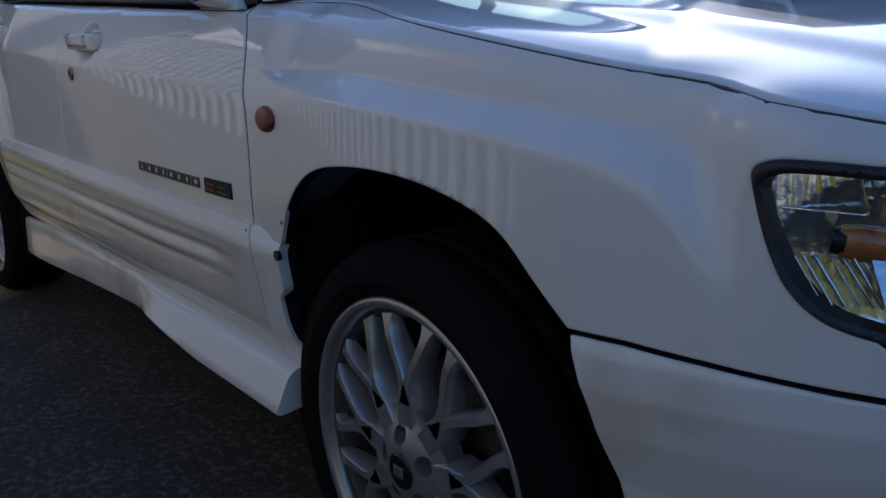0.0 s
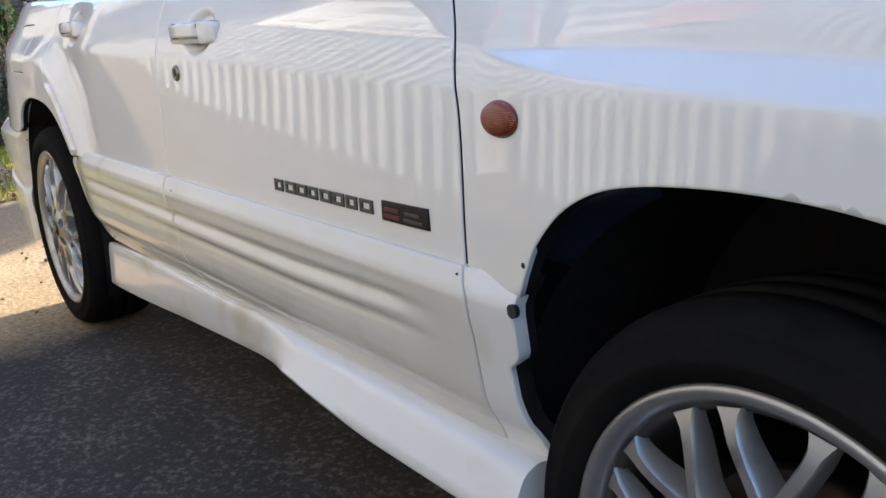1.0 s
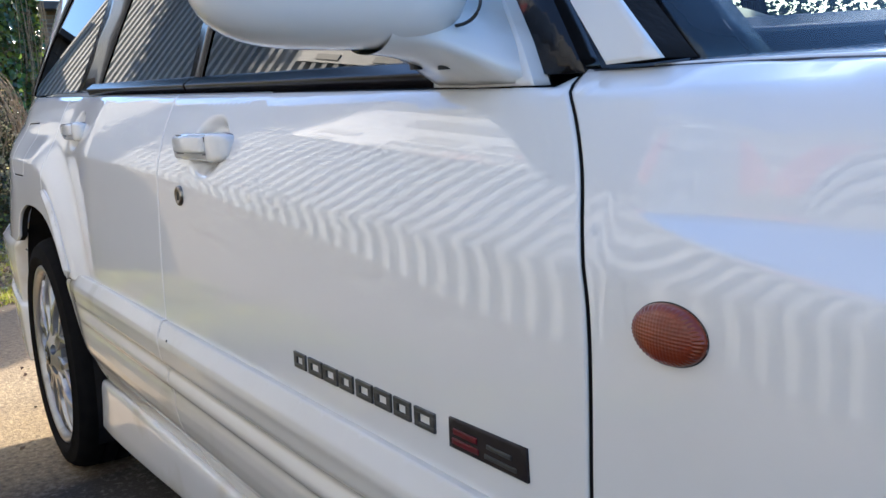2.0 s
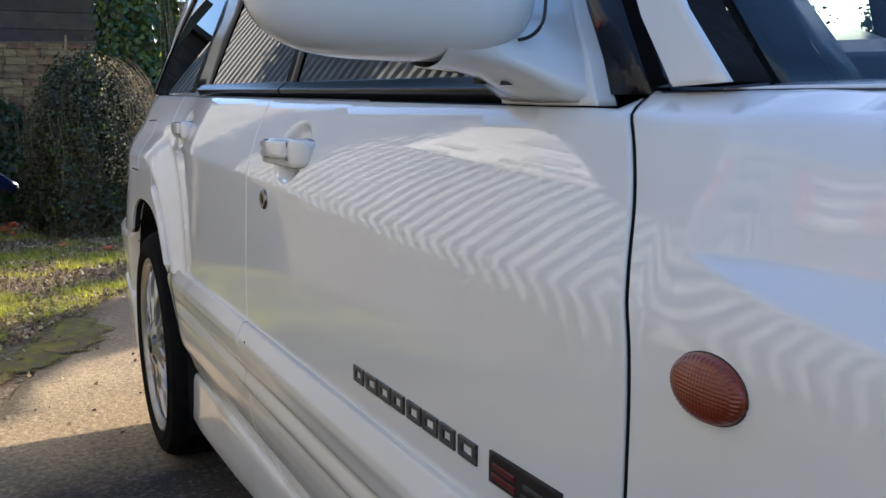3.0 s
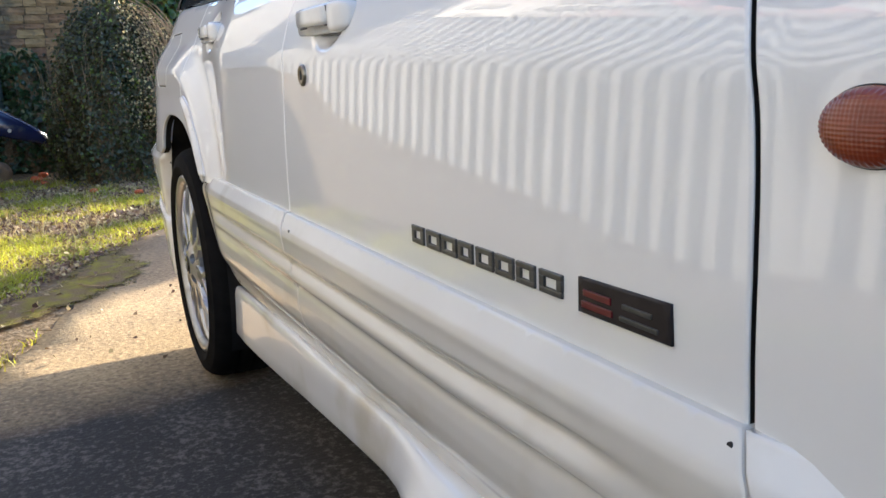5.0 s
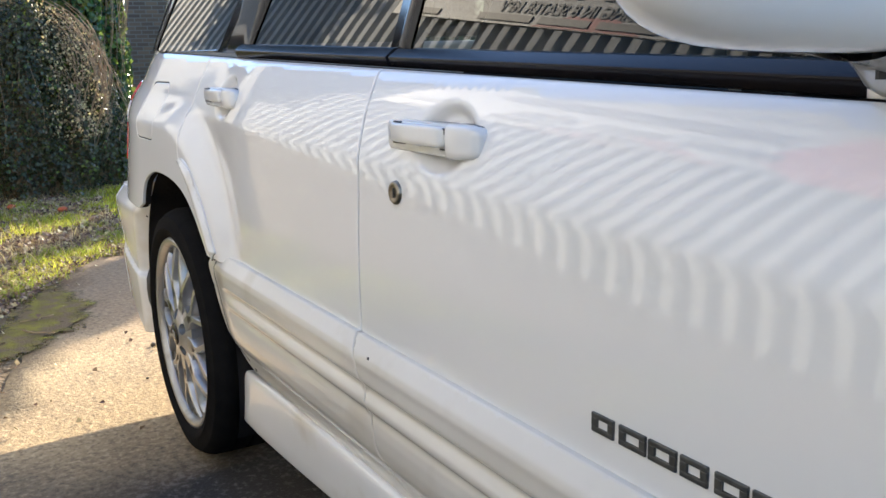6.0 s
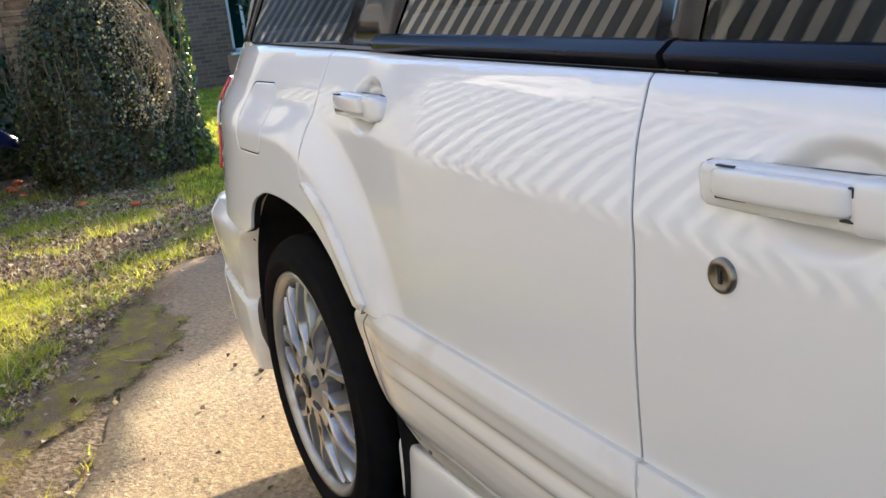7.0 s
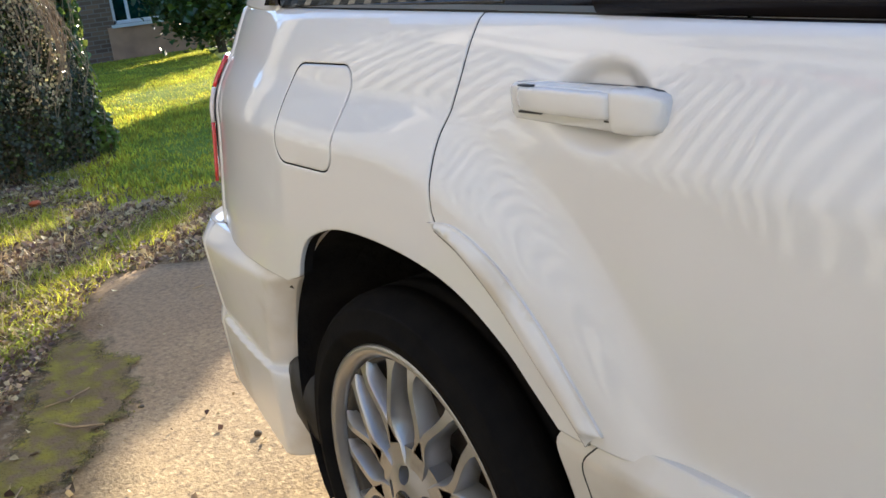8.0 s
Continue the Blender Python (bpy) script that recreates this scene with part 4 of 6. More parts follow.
grid_part("rear_bumper", corner_rows(rear_bumper_skin, -3.2205, -0.14, np.linspace(0.264, 0.6075, 22), 0.20), PLASTIC_WHITE, car, flip=True, solid=0.01)
grid_part("front_bumper", corner_rows(front_bumper_skin, 0.7995, 0.07, np.linspace(0.27, 0.562, 14), 0.25), PLASTIC_WHITE, car, solid=0.01)
grid_part("tailgate", corner_rows(side, -3.1905, -0.11, np.linspace(0.59, 1.028, 20), 0.16), PAINT, car, flip=True, solid=0.008)
shelf = [[(p[0], p[1], 0.6065) for p in corner_rows(rear_bumper_skin, -3.2205, -0.14, [0.6075], 0.20)[0]], [(p[0] + 0.02, p[1], 0.600) for p in corner_rows(side, -3.1905, -0.11, [0.60], 0.16)[0]]]
grid_part("bumper_shelf", shelf, PLASTIC_WHITE, car, solid=0.006)
for left in (False, True):
    for z0, z1, mat in ((0.690, 0.802, RED_LENS), (0.804, 0.868, CLEAR_LENS), (0.870, 0.925, RED_LENS)):
        rows = []
        for z in np.linspace(z0, z1, 6):
            y0, row = float(side(-3.1905, z)) - 0.010, []
            for k in range(1, 13):
                a = math.pi / 2 * k / 14
                row.append((-3.1905 - 0.1145 * math.sin(a) - 0.002, (WIDE - y0 - 0.16 * (1 - math.cos(a))) if left else y0 + 0.16 * (1 - math.cos(a)), z))
            rows.append(row)
        grid_part("tail_lamp", rows, mat, car, "red and clear wraparound tail lamp", flip=not left, solid=0.006)

# dark flap behind the rear wheel, below the bumper edge
superloft([(-2.955, 0.035, 0.08, 0.335, 0.385), (-2.945, 0.015, 0.11, 0.30, 0.405), (-2.915, 0.004, 0.13, 0.262, 0.412), (-2.885, 0.006, 0.14, 0.235, 0.398), (-2.86, 0.02, 0.14, 0.225, 0.35), (-2.845, 0.05, 0.13, 0.23, 0.30)], BLACK, "mud_flap", car, "black rubber mud flap bracket", 20, 0.7)
for x, y, z in ((-2.868, 0.008, 0.565), (-2.972, 0.02, 0.222)):
    part("bumper_clip", tube_bm([(x - 0.008, y - 0.002, z), (x + 0.012, y + 0.010, z - 0.003)], 0.0075, 10), BLACK, car)

# ---- bonnet, scoop, windscreen, roof ----


def bonnet_z(x, u):
    # rounded edge, a folded crease line, then a nearly level crown
    d = min(u, 1 - u) * (WIDE - 2 * seam_y(x))
    grow = 0.4 + 0.6 * float(smooth01((x + 0.4) / 0.8))
    edge = 0.011 * (1 - math.exp(-(d / 0.045) ** 1.3))
    fold = 0.0075 * float(smooth01((d + seam_y(x) - 0.245) / 0.085))
    return float(SEAM(x)) + grow * (edge + fold + 0.017 * math.sin(math.pi * u))


def seam_y(x):
    return float(side(x, float(SEAM(x)) - 0.002)) + 0.0045


rows = []
for x in np.linspace(-0.40, 0.66, 44):
    rear = 0.07 * (1 - smooth01((x + 0.40) / 0.5))
    y0 = seam_y(x)
    row = [(x + float(rear) * math.sin(math.pi * u) ** 0.6, y0 + (WIDE - 2 * y0) * u, bonnet_z(x, u)) for u in np.linspace(0, 1, 110)]
    row = [(row[0][0], row[0][1], row[0][2] - 0.02)] + row + [(row[-1][0], row[-1][1], row[-1][2] - 0.02)]
    rows.append(row)
grid_part("bonnet", rows, PAINT, car, flip=True, solid=0.006)
for left in (False, True):
    pts = [(x, seam_y(x) - 0.002 if not left else WIDE - seam_y(x) + 0.002, float(SEAM(x)) - 0.0035) for x in np.linspace(-0.46, 0.66, 30)]
    part("bonnet_shut_seal", tube_bm(pts, 0.0024, 8), BLACK, car)
# front panel under the bonnet's nose, and grille shape
part("front_panel", box_bm((0.60, 0.32, 0.56), (0.70, WIDE - 0.32, 0.80), 0.03), GLOSS_BLACK, car)
rows = []
for x in np.linspace(-0.22, 0.24, 16):
    u0 = (x + 0.22) / 0.46
    row = []
    for k in range(19):
        v = k / 18
        y = 0.57 + (WIDE - 1.14) * v
        rise = 0.052 * smooth01(u0 / 0.8) * min(1.0, 4.5 * math.sin(math.pi * v)) ** 0.5
        row.append((x + 0.04 * math.sin(math.pi * v), y, bonnet_z(x, (y - seam_y(x)) / (WIDE - 2 * seam_y(x))) - 0.003 + float(rise)))
    rows.append(row)
grid_part("bonnet_scoop", rows, PAINT, car, "white raised bonnet air scoop", flip=True, solid=0.004)
part("scoop_mouth", box_bm((0.15, 0.575, 0.885), (0.236, WIDE - 0.575, 0.952), 0.014), GLOSS_BLACK, car)

WS_LOW, WS_HIGH = 0.947, 1.465


def screen_point(u, v):
    """Over the windscreen: u across, v up."""
    bow = math.sin(math.pi * u) ** 0.8
    x = (-0.405 - 0.53 * v) + bow * (0.17 - 0.07 * v)
    y0 = 0.165 + 0.115 * v
    return (x, y0 + (WIDE - 2 * y0) * u, WS_LOW + (WS_HIGH - WS_LOW) * v + 0.012 * bow)


us, vs_ = np.linspace(0, 1, 36), np.linspace(0, 1, 16)
grid_part("windscreen", [[screen_point(u, v) for u in us] for v in vs_], WIND_GLASS, car, "clear curved windscreen").visible_shadow = False
for name, uu, vv in (("screen_border", np.linspace(0, 0.042, 4), vs_), ("screen_border", np.linspace(0.958, 1, 4), vs_), ("screen_border", us, np.linspace(-0.02, 0.07, 4)), ("screen_border", us, np.linspace(0.93, 1, 4))):
    grid_part(name, [[(screen_point(u, v)[0] - 0.006, screen_point(u, v)[1], screen_point(u, v)[2] - 0.004) for u in uu] for v in vv], GLOSS_BLACK, car, solid=0.002)


def house_y(x, z):
    rise = z - belt(x)
    return 0.088 + 0.34 * rise + 0.05 * rise * np.abs(rise)


GLASS_F = curve([(-0.665, 0.955), (-0.80, 1.19), (-0.99, 1.385), (-1.06, 1.405)], 4) + curve([(-1.25, 1.41), (-1.425, 1.408)], 3) + [(-1.425, 0.968)]
GLASS_R = [(-1.488, 0.970), (-1.482, 1.408), (-1.72, 1.405), (-1.93, 1.395), (-1.985, 1.27), (-2.06, 1.13), (-2.122, 0.990)]
GLASS_Q = [(-2.336, 1.004)] + curve([(-2.29, 1.10), (-2.22, 1.28), (-2.17, 1.385)], 3) + [(-2.52, 1.375)] + curve([(-2.66, 1.31), (-2.82, 1.17), (-2.905, 1.045), (-2.912, 1.014), (-2.88, 1.007)], 4)
for left in (False, True):
    outer = [(-0.468, 0.942), (-0.63, 1.11), (-0.80, 1.29), (-0.93, 1.42), (-0.99, 1.452), (-2.60, 1.452), (-2.78, 1.30), (-2.93, 1.12), (-2.965, 1.012), (-2.4, 0.999), (-1.455, 0.968)]
    panel("window_frame", dense(outer, 0.02), lambda x, z: house_y(x, z) + 0.004, GLOSS_BLACK, car, (0.05, 0.05), holes=[dense(g, 0.02) for g in (GLASS_F, GLASS_R, GLASS_Q)], depth=0.02, left=left, inset=0)
    for nm, g in (("front_door_window", GLASS_F), ("rear_door_window", GLASS_R), ("quarter_window", GLASS_Q)):
        bulge = lambda x, z: house_y(x, z) + 0.008 
        panel(nm, dense(g, 0.02), bulge, FRONT_GLASS if g is GLASS_F or left else SIDE_GLASS, car, (0.03, 0.03), depth=0.003, left=left, drop=0, inset=0)
    dp = [(-2.915, 1.000), (-3.19, 1.010), (-3.185, 1.05), (-3.10, 1.26), (-2.96, 1.47), (-2.30, 1.47), (-2.30, 1.41), (-2.53, 1.395), (-2.675, 1.325), (-2.835, 1.18), (-2.92, 1.05)]
    panel("rear_pillar", dense(dp, 0.02), lambda x, z: house_y(x, z) - 0.002 + 0.36 * np.maximum(0, -2.74 - x) ** 2, PAINT, car, (0.03, 0.03), depth=0.02, left=left)
    ap = [(-0.437, 0.9465), (-0.380, 0.948), (-0.449, 1.005), (-0.52, 1.080), (-0.70, 1.262), (-0.93, 1.475), (-1.02, 1.475), (-0.80, 1.318), (-0.59, 1.105), (-0.497, 1.001)]
    panel("windscreen_pillar", dense(ap, 0.02), lambda x, z: house_y(x, z) - 0.006, PAINT, car, (0.03, 0.03), depth=0.04, left=left, drop=0.004)
    for x0, x1 in ((-0.655, -1.450), (-1.460, -2.165)):
        rows = []
        for x in np.linspace(x0, x1, 14):
            y0, z0 = float(house_y(x, belt(x))) + 0.004, belt(x)
            prof = [(0.010, 0.026), (0.002, 0.0245), (-0.0105, 0.0155), (-0.0125, 0.0135), (-0.0128, 0.0115), (-0.0085, 0.001), (-0.006, -0.0015), (0.008, -0.002)]
            rows.append([(x, WIDE - y0 - dy if left else y0 + dy, z0 + dz) for dy, dz in prof])
        bm = bmesh.new()
        vv = [[bm.verts.new(p) for p in r] for r in rows]
        for r0, r1 in zip(vv, vv[1:]):
            for k in range(8):
                bm.faces.new((r0[k], r0[(k + 1) % 8], r1[(k + 1) % 8], r1[k]))
        bm.faces.new(vv[0])
        bm.faces.new(vv[-1][::-1])
        bmesh.ops.recalc_face_normals(bm, faces=bm.faces)
        part("waist_strip", bm, STRIP_BLACK, car, "glossy black window waist strip", smooth=True, angle=25)
rows = []
for x in np.linspace(-0.90, -3.02, 30):
    drop = 0.05 * max(0, (-2.6 - x) / 0.42) ** 2 + 0.06 * max(0, (x + 1.15) / 0.25) ** 2
    y0 = 0.268
    rows.append([(x, y0 + (WIDE - 2 * y0) * u, 1.455 + 0.085 * math.sin(math.pi * u) ** 0.45 - drop) for u in np.linspace(0, 1, 26)])
grid_part("roof", rows, PAINT, car, "white roof", solid=0.02)
grid_part("rear_window", [[(-2.98 - 0.22 * v + 0.06 * abs(2 * u - 1) ** 2, 0.30 - 0.12 * v + (WIDE - 0.60 + 0.24 * v) * u, 1.46 - 0.42 * v) for u in np.linspace(0, 1, 20)] for v in np.linspace(0, 1, 8)], SIDE_GLASS, car)

# ---- door mirror ----
mirror_c = Vector((-0.625, -0.055, 1.052))
wide_v, deep_v, up_v = Vector((0.40, 0.917, 0)).normalized(), Vector((0.917, -0.40, 0)).normalized(), Vector((0, 0, 1))


def mirror_shell(u, v, ew=0.62, eh=0.62):
    cu, su, cv, sv = math.cos(u), math.sin(u), math.cos(v), math.sin(v)
    p = lambda t, e: math.copysign(abs(t) ** e, t)
    w, d, h = p(cv, eh) * p(cu, ew), p(cv, eh) * p(su, ew), p(sv, eh)
    deep = 0.066 * d if d > 0 else 0.040 * d
    return mirror_c + wide_v * (0.122 * w) + deep_v * deep + up_v * (0.078 * h + 0.010 * (-w) * 0.6)


rows = [[mirror_shell(2 * math.pi * i / 48, -math.pi / 2 + math.pi * j / 24) for i in range(49)] for j in range(25)]
grid_part("door_mirror", rows, PLASTIC_WHITE, right_front_door, "white body-coloured door mirror housing")
back = mirror_c - deep_v * 0.041
bm = bmesh.new()
vs = [bm.verts.new(back + wide_v * (0.098 * math.copysign(abs(math.cos(a)) ** 0.5, math.cos(a))) + up_v * (0.058 * math.copysign(abs(math.sin(a)) ** 0.5, math.sin(a)))) for a in np.linspace(0, 2 * math.pi, 32, endpoint=False)]
bm.faces.new(vs)
r = bmesh.ops.extrude_face_region(bm, geom=bm.faces[:])
bmesh.ops.translate(bm, verts=[v for v in r["geom"] if isinstance(v, bmesh.types.BMVert)], vec=-deep_v * 0.002)
bmesh.ops.recalc_face_normals(bm, faces=bm.faces)
part("mirror_glass", bm, CHROME, right_front_door)
sail = [(-0.672, 0.939), (-0.600, 0.936), (-0.513, 0.934), (-0.545, 0.972), (-0.574, 1.003), (-0.604, 1.034), (-0.635, 1.065), (-0.668, 1.105), (-0.70, 1.15), (-0.715, 1.13), (-0.70, 1.06), (-0.688, 1.0)]
panel("mirror_sail", dense(sail, 0.01), lambda x, z: house_y(x, z) - 0.014, PLASTIC_WHITE, right_front_door, (0.012, 0.012), depth=0.02, drop=0.005, inset=0.005, lip=0.02)
foot = np.array(dense([(-0.668, 0.941), (-0.600, 0.938), (-0.522, 0.937), (-0.550, 0.974), (-0.577, 1.003), (-0.602, 1.032), (-0.622, 1.046), (-0.660, 1.035), (-0.680, 0.998)], 0.002))
turn_of = np.arctan2(foot[:, 1] - 0.985, foot[:, 0] + 0.600)
rows = []
for t in np.linspace(0, 1, 20):
    e, row = float(smooth01(t ** 0.7)), []
    for a in np.linspace(0, 2 * math.pi, 49):
        d = np.abs((turn_of - a + math.pi) % (2 * math.pi) - math.pi)
        p, q = foot[int(np.argmin(d))], (-0.606 + 0.046 * math.cos(a), 0.990 + 0.022 * math.sin(a))
        x, z = p[0] * (1 - e) + q[0] * e, p[1] * (1 - e) + q[1] * e
        row.append((x, float(house_y(x, z)) * (1 - t) - 0.012 * (1 - t) - 0.030 * t, z))
    rows.append(row)
grid_part("mirror_arm", rows, PLASTIC_WHITE, right_front_door)
seam_pts = curve([(-0.660, 0.030, 0.968), (-0.636, 0.032, 0.988), (-0.600, 0.028, 0.990), (-0.552, 0.034, 0.989), (-0.536, 0.040, 1.000), (-0.540, 0.046, 1.022)], 5)
part("mirror_joint", tube_bm([Vector(p) for p in seam_pts], 0.0016, 6), BLACK, right_front_door, smooth=True)
for x, y, z in ((-0.590, 0.038, 0.953), (-0.625, 0.030, 0.955)):
    part("dark_dot", tube_bm([(x, y, z), (x, y, z + 0.01)], 0.006, 10), BLACK, right_front_door)

# ---- headlamp ----
lamp_out = dense([p for p in LAMP if p[0] < 0.70] + [(0.74, 0.615), (0.74, 0.79)], 0.012)
inner = np.array(lamp_out)
cen = np.array((0.66, 0.705))
lens_line = [tuple(cen + (np.array(p) - cen) * np.array((0.915, 0.865))) for p in lamp_out]
panel("headlamp_surround", lamp_out, lambda x, z: side(x, z) - 0.004, BLACK, car, (0.02, 0.02), holes=[lens_line], depth=0.05, drop=0.004, inset=0.004, label="black rubber headlamp surround")
panel("headlamp_lens", lens_line, lambda x, z: side(x, z) + 0.001, LENS_GLASS, car, (0.02, 0.02), depth=0.004, drop=0, inset=0).visible_shadow = False


def bowl(x, z):
    r = np.sqrt(((x - 0.70) / 0.14) ** 2 + ((z - 0.705) / 0.085) ** 2)
    return side(x, z) + 0.016 + 0.022 * np.clip(1 - r ** 2, 0, 1) + 0.0009 * np.abs(np.sin(330 * x + 25 * z))


panel("headlamp_reflector", lens_line, bowl, CHROME, car, (0.0025, 0.006), depth=0.004, drop=0, inset=0, label="fluted chrome headlamp reflector")
for p, q in (((0.568, 0.7475), (0.628, 0.744)), ((0.622, 0.778), (0.629, 0.745))):
    pts = [(x, float(side(x, z)) + 0.012, z) for x, z in (p, q)]
    part("reflector_rib", tube_bm(pts, 0.0009, 6), CHROME, car)
rows = []
for x, r in ((0.614, 0.002), (0.616, 0.010), (0.622, 0.0145), (0.634, 0.0155), (0.652, 0.0150), (0.668, 0.012), (0.684, 0.010), (0.70, 0.002)):
    y0 = float(side(x, 0.71)) + 0.020
    rows.append([(x - 0.012, y0 + 0.8 * r * math.cos(a), 0.716 - 0.15 * (x - 0.63) + r * math.sin(a)) for a in np.linspace(0, 2 * math.pi, 25)])
grid_part("indicator_bulb", rows, BULB_AMBER, car, "brown-orange indicator bulb shield")
part("bulb_socket", tube_bm([(0.599, float(side(0.611, 0.71)) + 0.020, 0.719), (0.609, float(side(0.622, 0.71)) + 0.020, 0.717)], 0.0122, 14), GLOSS_BLACK, car, smooth=True, angle=40)
bm = bmesh.new()
for k in range(10):
    x = 0.626 + 0.0085 * k
    tube_bm([(x, float(side(x, 0.745)) + 0.016, 0.742 + 0.0012 * k), (x + 0.004, float(side(x, 0.77)) + 0.012, 0.760 + 0.0016 * k)], 0.0027, 8, bm=bm)
part("reflector_flutes", bm, CHROME, car, smooth=True, angle=50)
# lower facets of the reflector: one tipped up to the sky, a row of slanting ones beside it
facet = [(0.630, 0.708), (0.70, 0.700), (0.70, 0.655), (0.652, 0.668)]
panel("reflector_facet", facet, lambda x, z: side(x, z) + 0.016 + 0.55 * (z - 0.70), CHROME, car, (0.01, 0.01), depth=0.003, drop=0, inset=0)
bm = bmesh.new()
for k in range(7):
    x, top = 0.578 + 0.0085 * k + 0.002 * math.sin(5 * k), 0.704 + 0.005 * math.sin(3.1 * k)
    tube_bm([(x, float(side(x, top)) + 0.0165, top), (x + 0.024, float(side(x + 0.024, 0.662)) + 0.0160, 0.662)], 0.0009 + 0.0006 * (k % 3), 8, bm=bm)
part("slanting_flutes", bm, CHROME, car, smooth=True, angle=50)

# ---- wheels and arches ----


def wheel(centre, inward, phase, name="wheel"):
    """An alloy wheel with nine forked spokes."""
    cx, cy, cz = centre
    s = inward
    rim_prof = [(1.03 * r_, y_) for r_, y_ in [(0.2335, 0.010), (0.2337, 0.002), (0.2320, -0.003), (0.2280, -0.004), (0.2225, -0.001), (0.2195, 0.006), (0.2130, 0.013), (0.2075, 0.020), (0.2020, 0.05), (0.1985, 0.12), (0.2020, 0.185), (0.2240, 0.195)]]
    rim = grid_part(name, lathe_rows(rim_prof[:7], 96, centre, s), ALLOY, car, "silver multi-spoke alloy wheel", flip=s < 0, solid=0.0025)
    grid_part("rim_barrel", lathe_rows(rim_prof[6:], 64, centre, s), BARREL_SHADE, rim, "inside of the rim, its shade put into a dark colour", flip=s < 0, solid=0.0025)
    bm = bmesh.new()
    for k in range(18):
        sgn = 1 if k % 2 else -1
        base = radians(40 * (k // 2) + phase)
        rings = []
        for r, off, face, w0, w1, deep in ((0.060, 1.0, -0.005, 0.0160, 0.0190, 0.040), (0.094, 1.2, -0.003, 0.0160, 0.0195, 0.040), (0.106, 1.6, -0.003, 0.0118, 0.0155, 0.038), (0.122, 2.5, -0.003, 0.0086, 0.0125, 0.036), (0.137, 4.3, -0.002, 0.0076, 0.0112, 0.034),
                                           (0.152, 7.0, -0.001, 0.0073, 0.0108, 0.032), (0.168, 9.5, 0.000, 0.0073, 0.0108, 0.030), (0.186, 11.5, 0.002, 0.0076, 0.0110, 0.028), (0.201, 12.3, 0.005, 0.0084, 0.0118, 0.026), (0.2105, 12.5, 0.008, 0.0118, 0.0145, 0.024), (0.2165, 12.5, 0.010, 0.0150, 0.0165, 0.022)):
            a = base + radians(sgn * off)
            er, et = Vector((math.cos(a), 0, math.sin(a))), Vector((-math.sin(a), 0, math.cos(a)))
            mid = Vector(centre) + er * r
            prof = ((-w1, deep), (-w0 - 0.0012, face + 0.004), (-w0 + 0.0016, face), (w0 - 0.0016, face), (w0 + 0.0012, face + 0.004), (w1, deep))
            rings.append([bm.verts.new(mid + et * p + Vector((0, s * q, 0))) for p, q in prof])
        for A, B in zip(rings, rings[1:]):
            for i in range(6):
                bm.faces.new((A[i], A[(i + 1) % 6], B[(i + 1) % 6], B[i]))
    bmesh.ops.recalc_face_normals(bm, faces=bm.faces)
    part("spokes", bm, ALLOY, rim, smooth=True, angle=40)
    # hub with five bolt pockets
    outline = [(0.090 * math.cos(a), 0.090 * math.sin(a)) for a in np.linspace(0, 2 * math.pi, 60, endpoint=False)]
    holes = [[(0.050 * math.cos(b) + 0.0140 * math.cos(a), 0.050 * math.sin(b) + 0.0140 * math.sin(a)) for a in np.linspace(0, 2 * math.pi, 16, endpoint=False)] for b in np.radians(np.arange(5) * 72 + 26)]
    v, tri, rings = sheet2d(outline, holes, (0.008, 0.008), inset=0.002)
    rr = np.hypot(v[:, 0], v[:, 1])
    dome = lambda q: -0.016 + 0.0175 * smooth01((q - 0.028) / 0.060)
    verts = [(cx + p[0], cy + s * float(dome(q)), cz + p[1]) for p, q in zip(v, rr)]
    faces = [tuple(t) for t in tri]
    for ring in rings:
        n0 = len(verts)
        verts += [(verts[i][0], verts[i][1] + s * 0.03, verts[i][2]) for i in ring]
        m = len(ring)
        faces += [(ring[i], ring[(i + 1) % m], n0 + (i + 1) % m, n0 + i) for i in range(m)]
    bm = bmesh.new()
    bv = [bm.verts.new(p) for p in verts]
    for f in faces:
        bm.faces.new([bv[i] for i in f])
    bmesh.ops.recalc_face_normals(bm, faces=bm.faces)
    part("hub", bm, ALLOY, rim, smooth=True, angle=35)
    for b in np.radians(np.arange(5) * 72 + 26):
        q = (cx + 0.05 * math.cos(b), cz + 0.05 * math.sin(b))
        nut = tube_bm([(q[0], cy + s * 0.022, q[1]), (q[0], cy + s * 0.05, q[1])], 0.009, 6)
        part("wheel_nut", nut, STEEL, rim)
    cap = lathe_rows([(0.0001, -0.0205), (0.020, -0.020), (0.0265, -0.0185), (0.028, -0.0135), (0.028, 0.004)], 32, (cx, cy, cz), s)
    capo = grid_part("centre_cap", cap, GLOSS_BLACK, rim, "black centre cap with pale marks", flip=s < 0)
    bm = bmesh.new()
    for dx in (-0.011, -0.003, 0.005):
        box_bm((cx + dx, cy + min(-s * 0.0217, -s * 0.019), cz - 0.008), (cx + dx + 0.006, cy + max(-s * 0.0217, -s * 0.019), cz + 0.008), 0.0005, 1, bm=bm)
    part("cap_marks", bm, ALLOY, rim)
    disc = lathe_rows([(0.07, 0.06), (0.139, 0.06), (0.139, 0.085), (0.07, 0.085)], 48, (cx, cy, cz), s)
    grid_part("brake_disc", disc, STEEL, rim, flip=s < 0)
    part("hub_backing", tube_bm([(cx, cy + s * 0.052, cz), (cx, cy + s * 0.09, cz)], 0.08, 32), STEEL, rim)
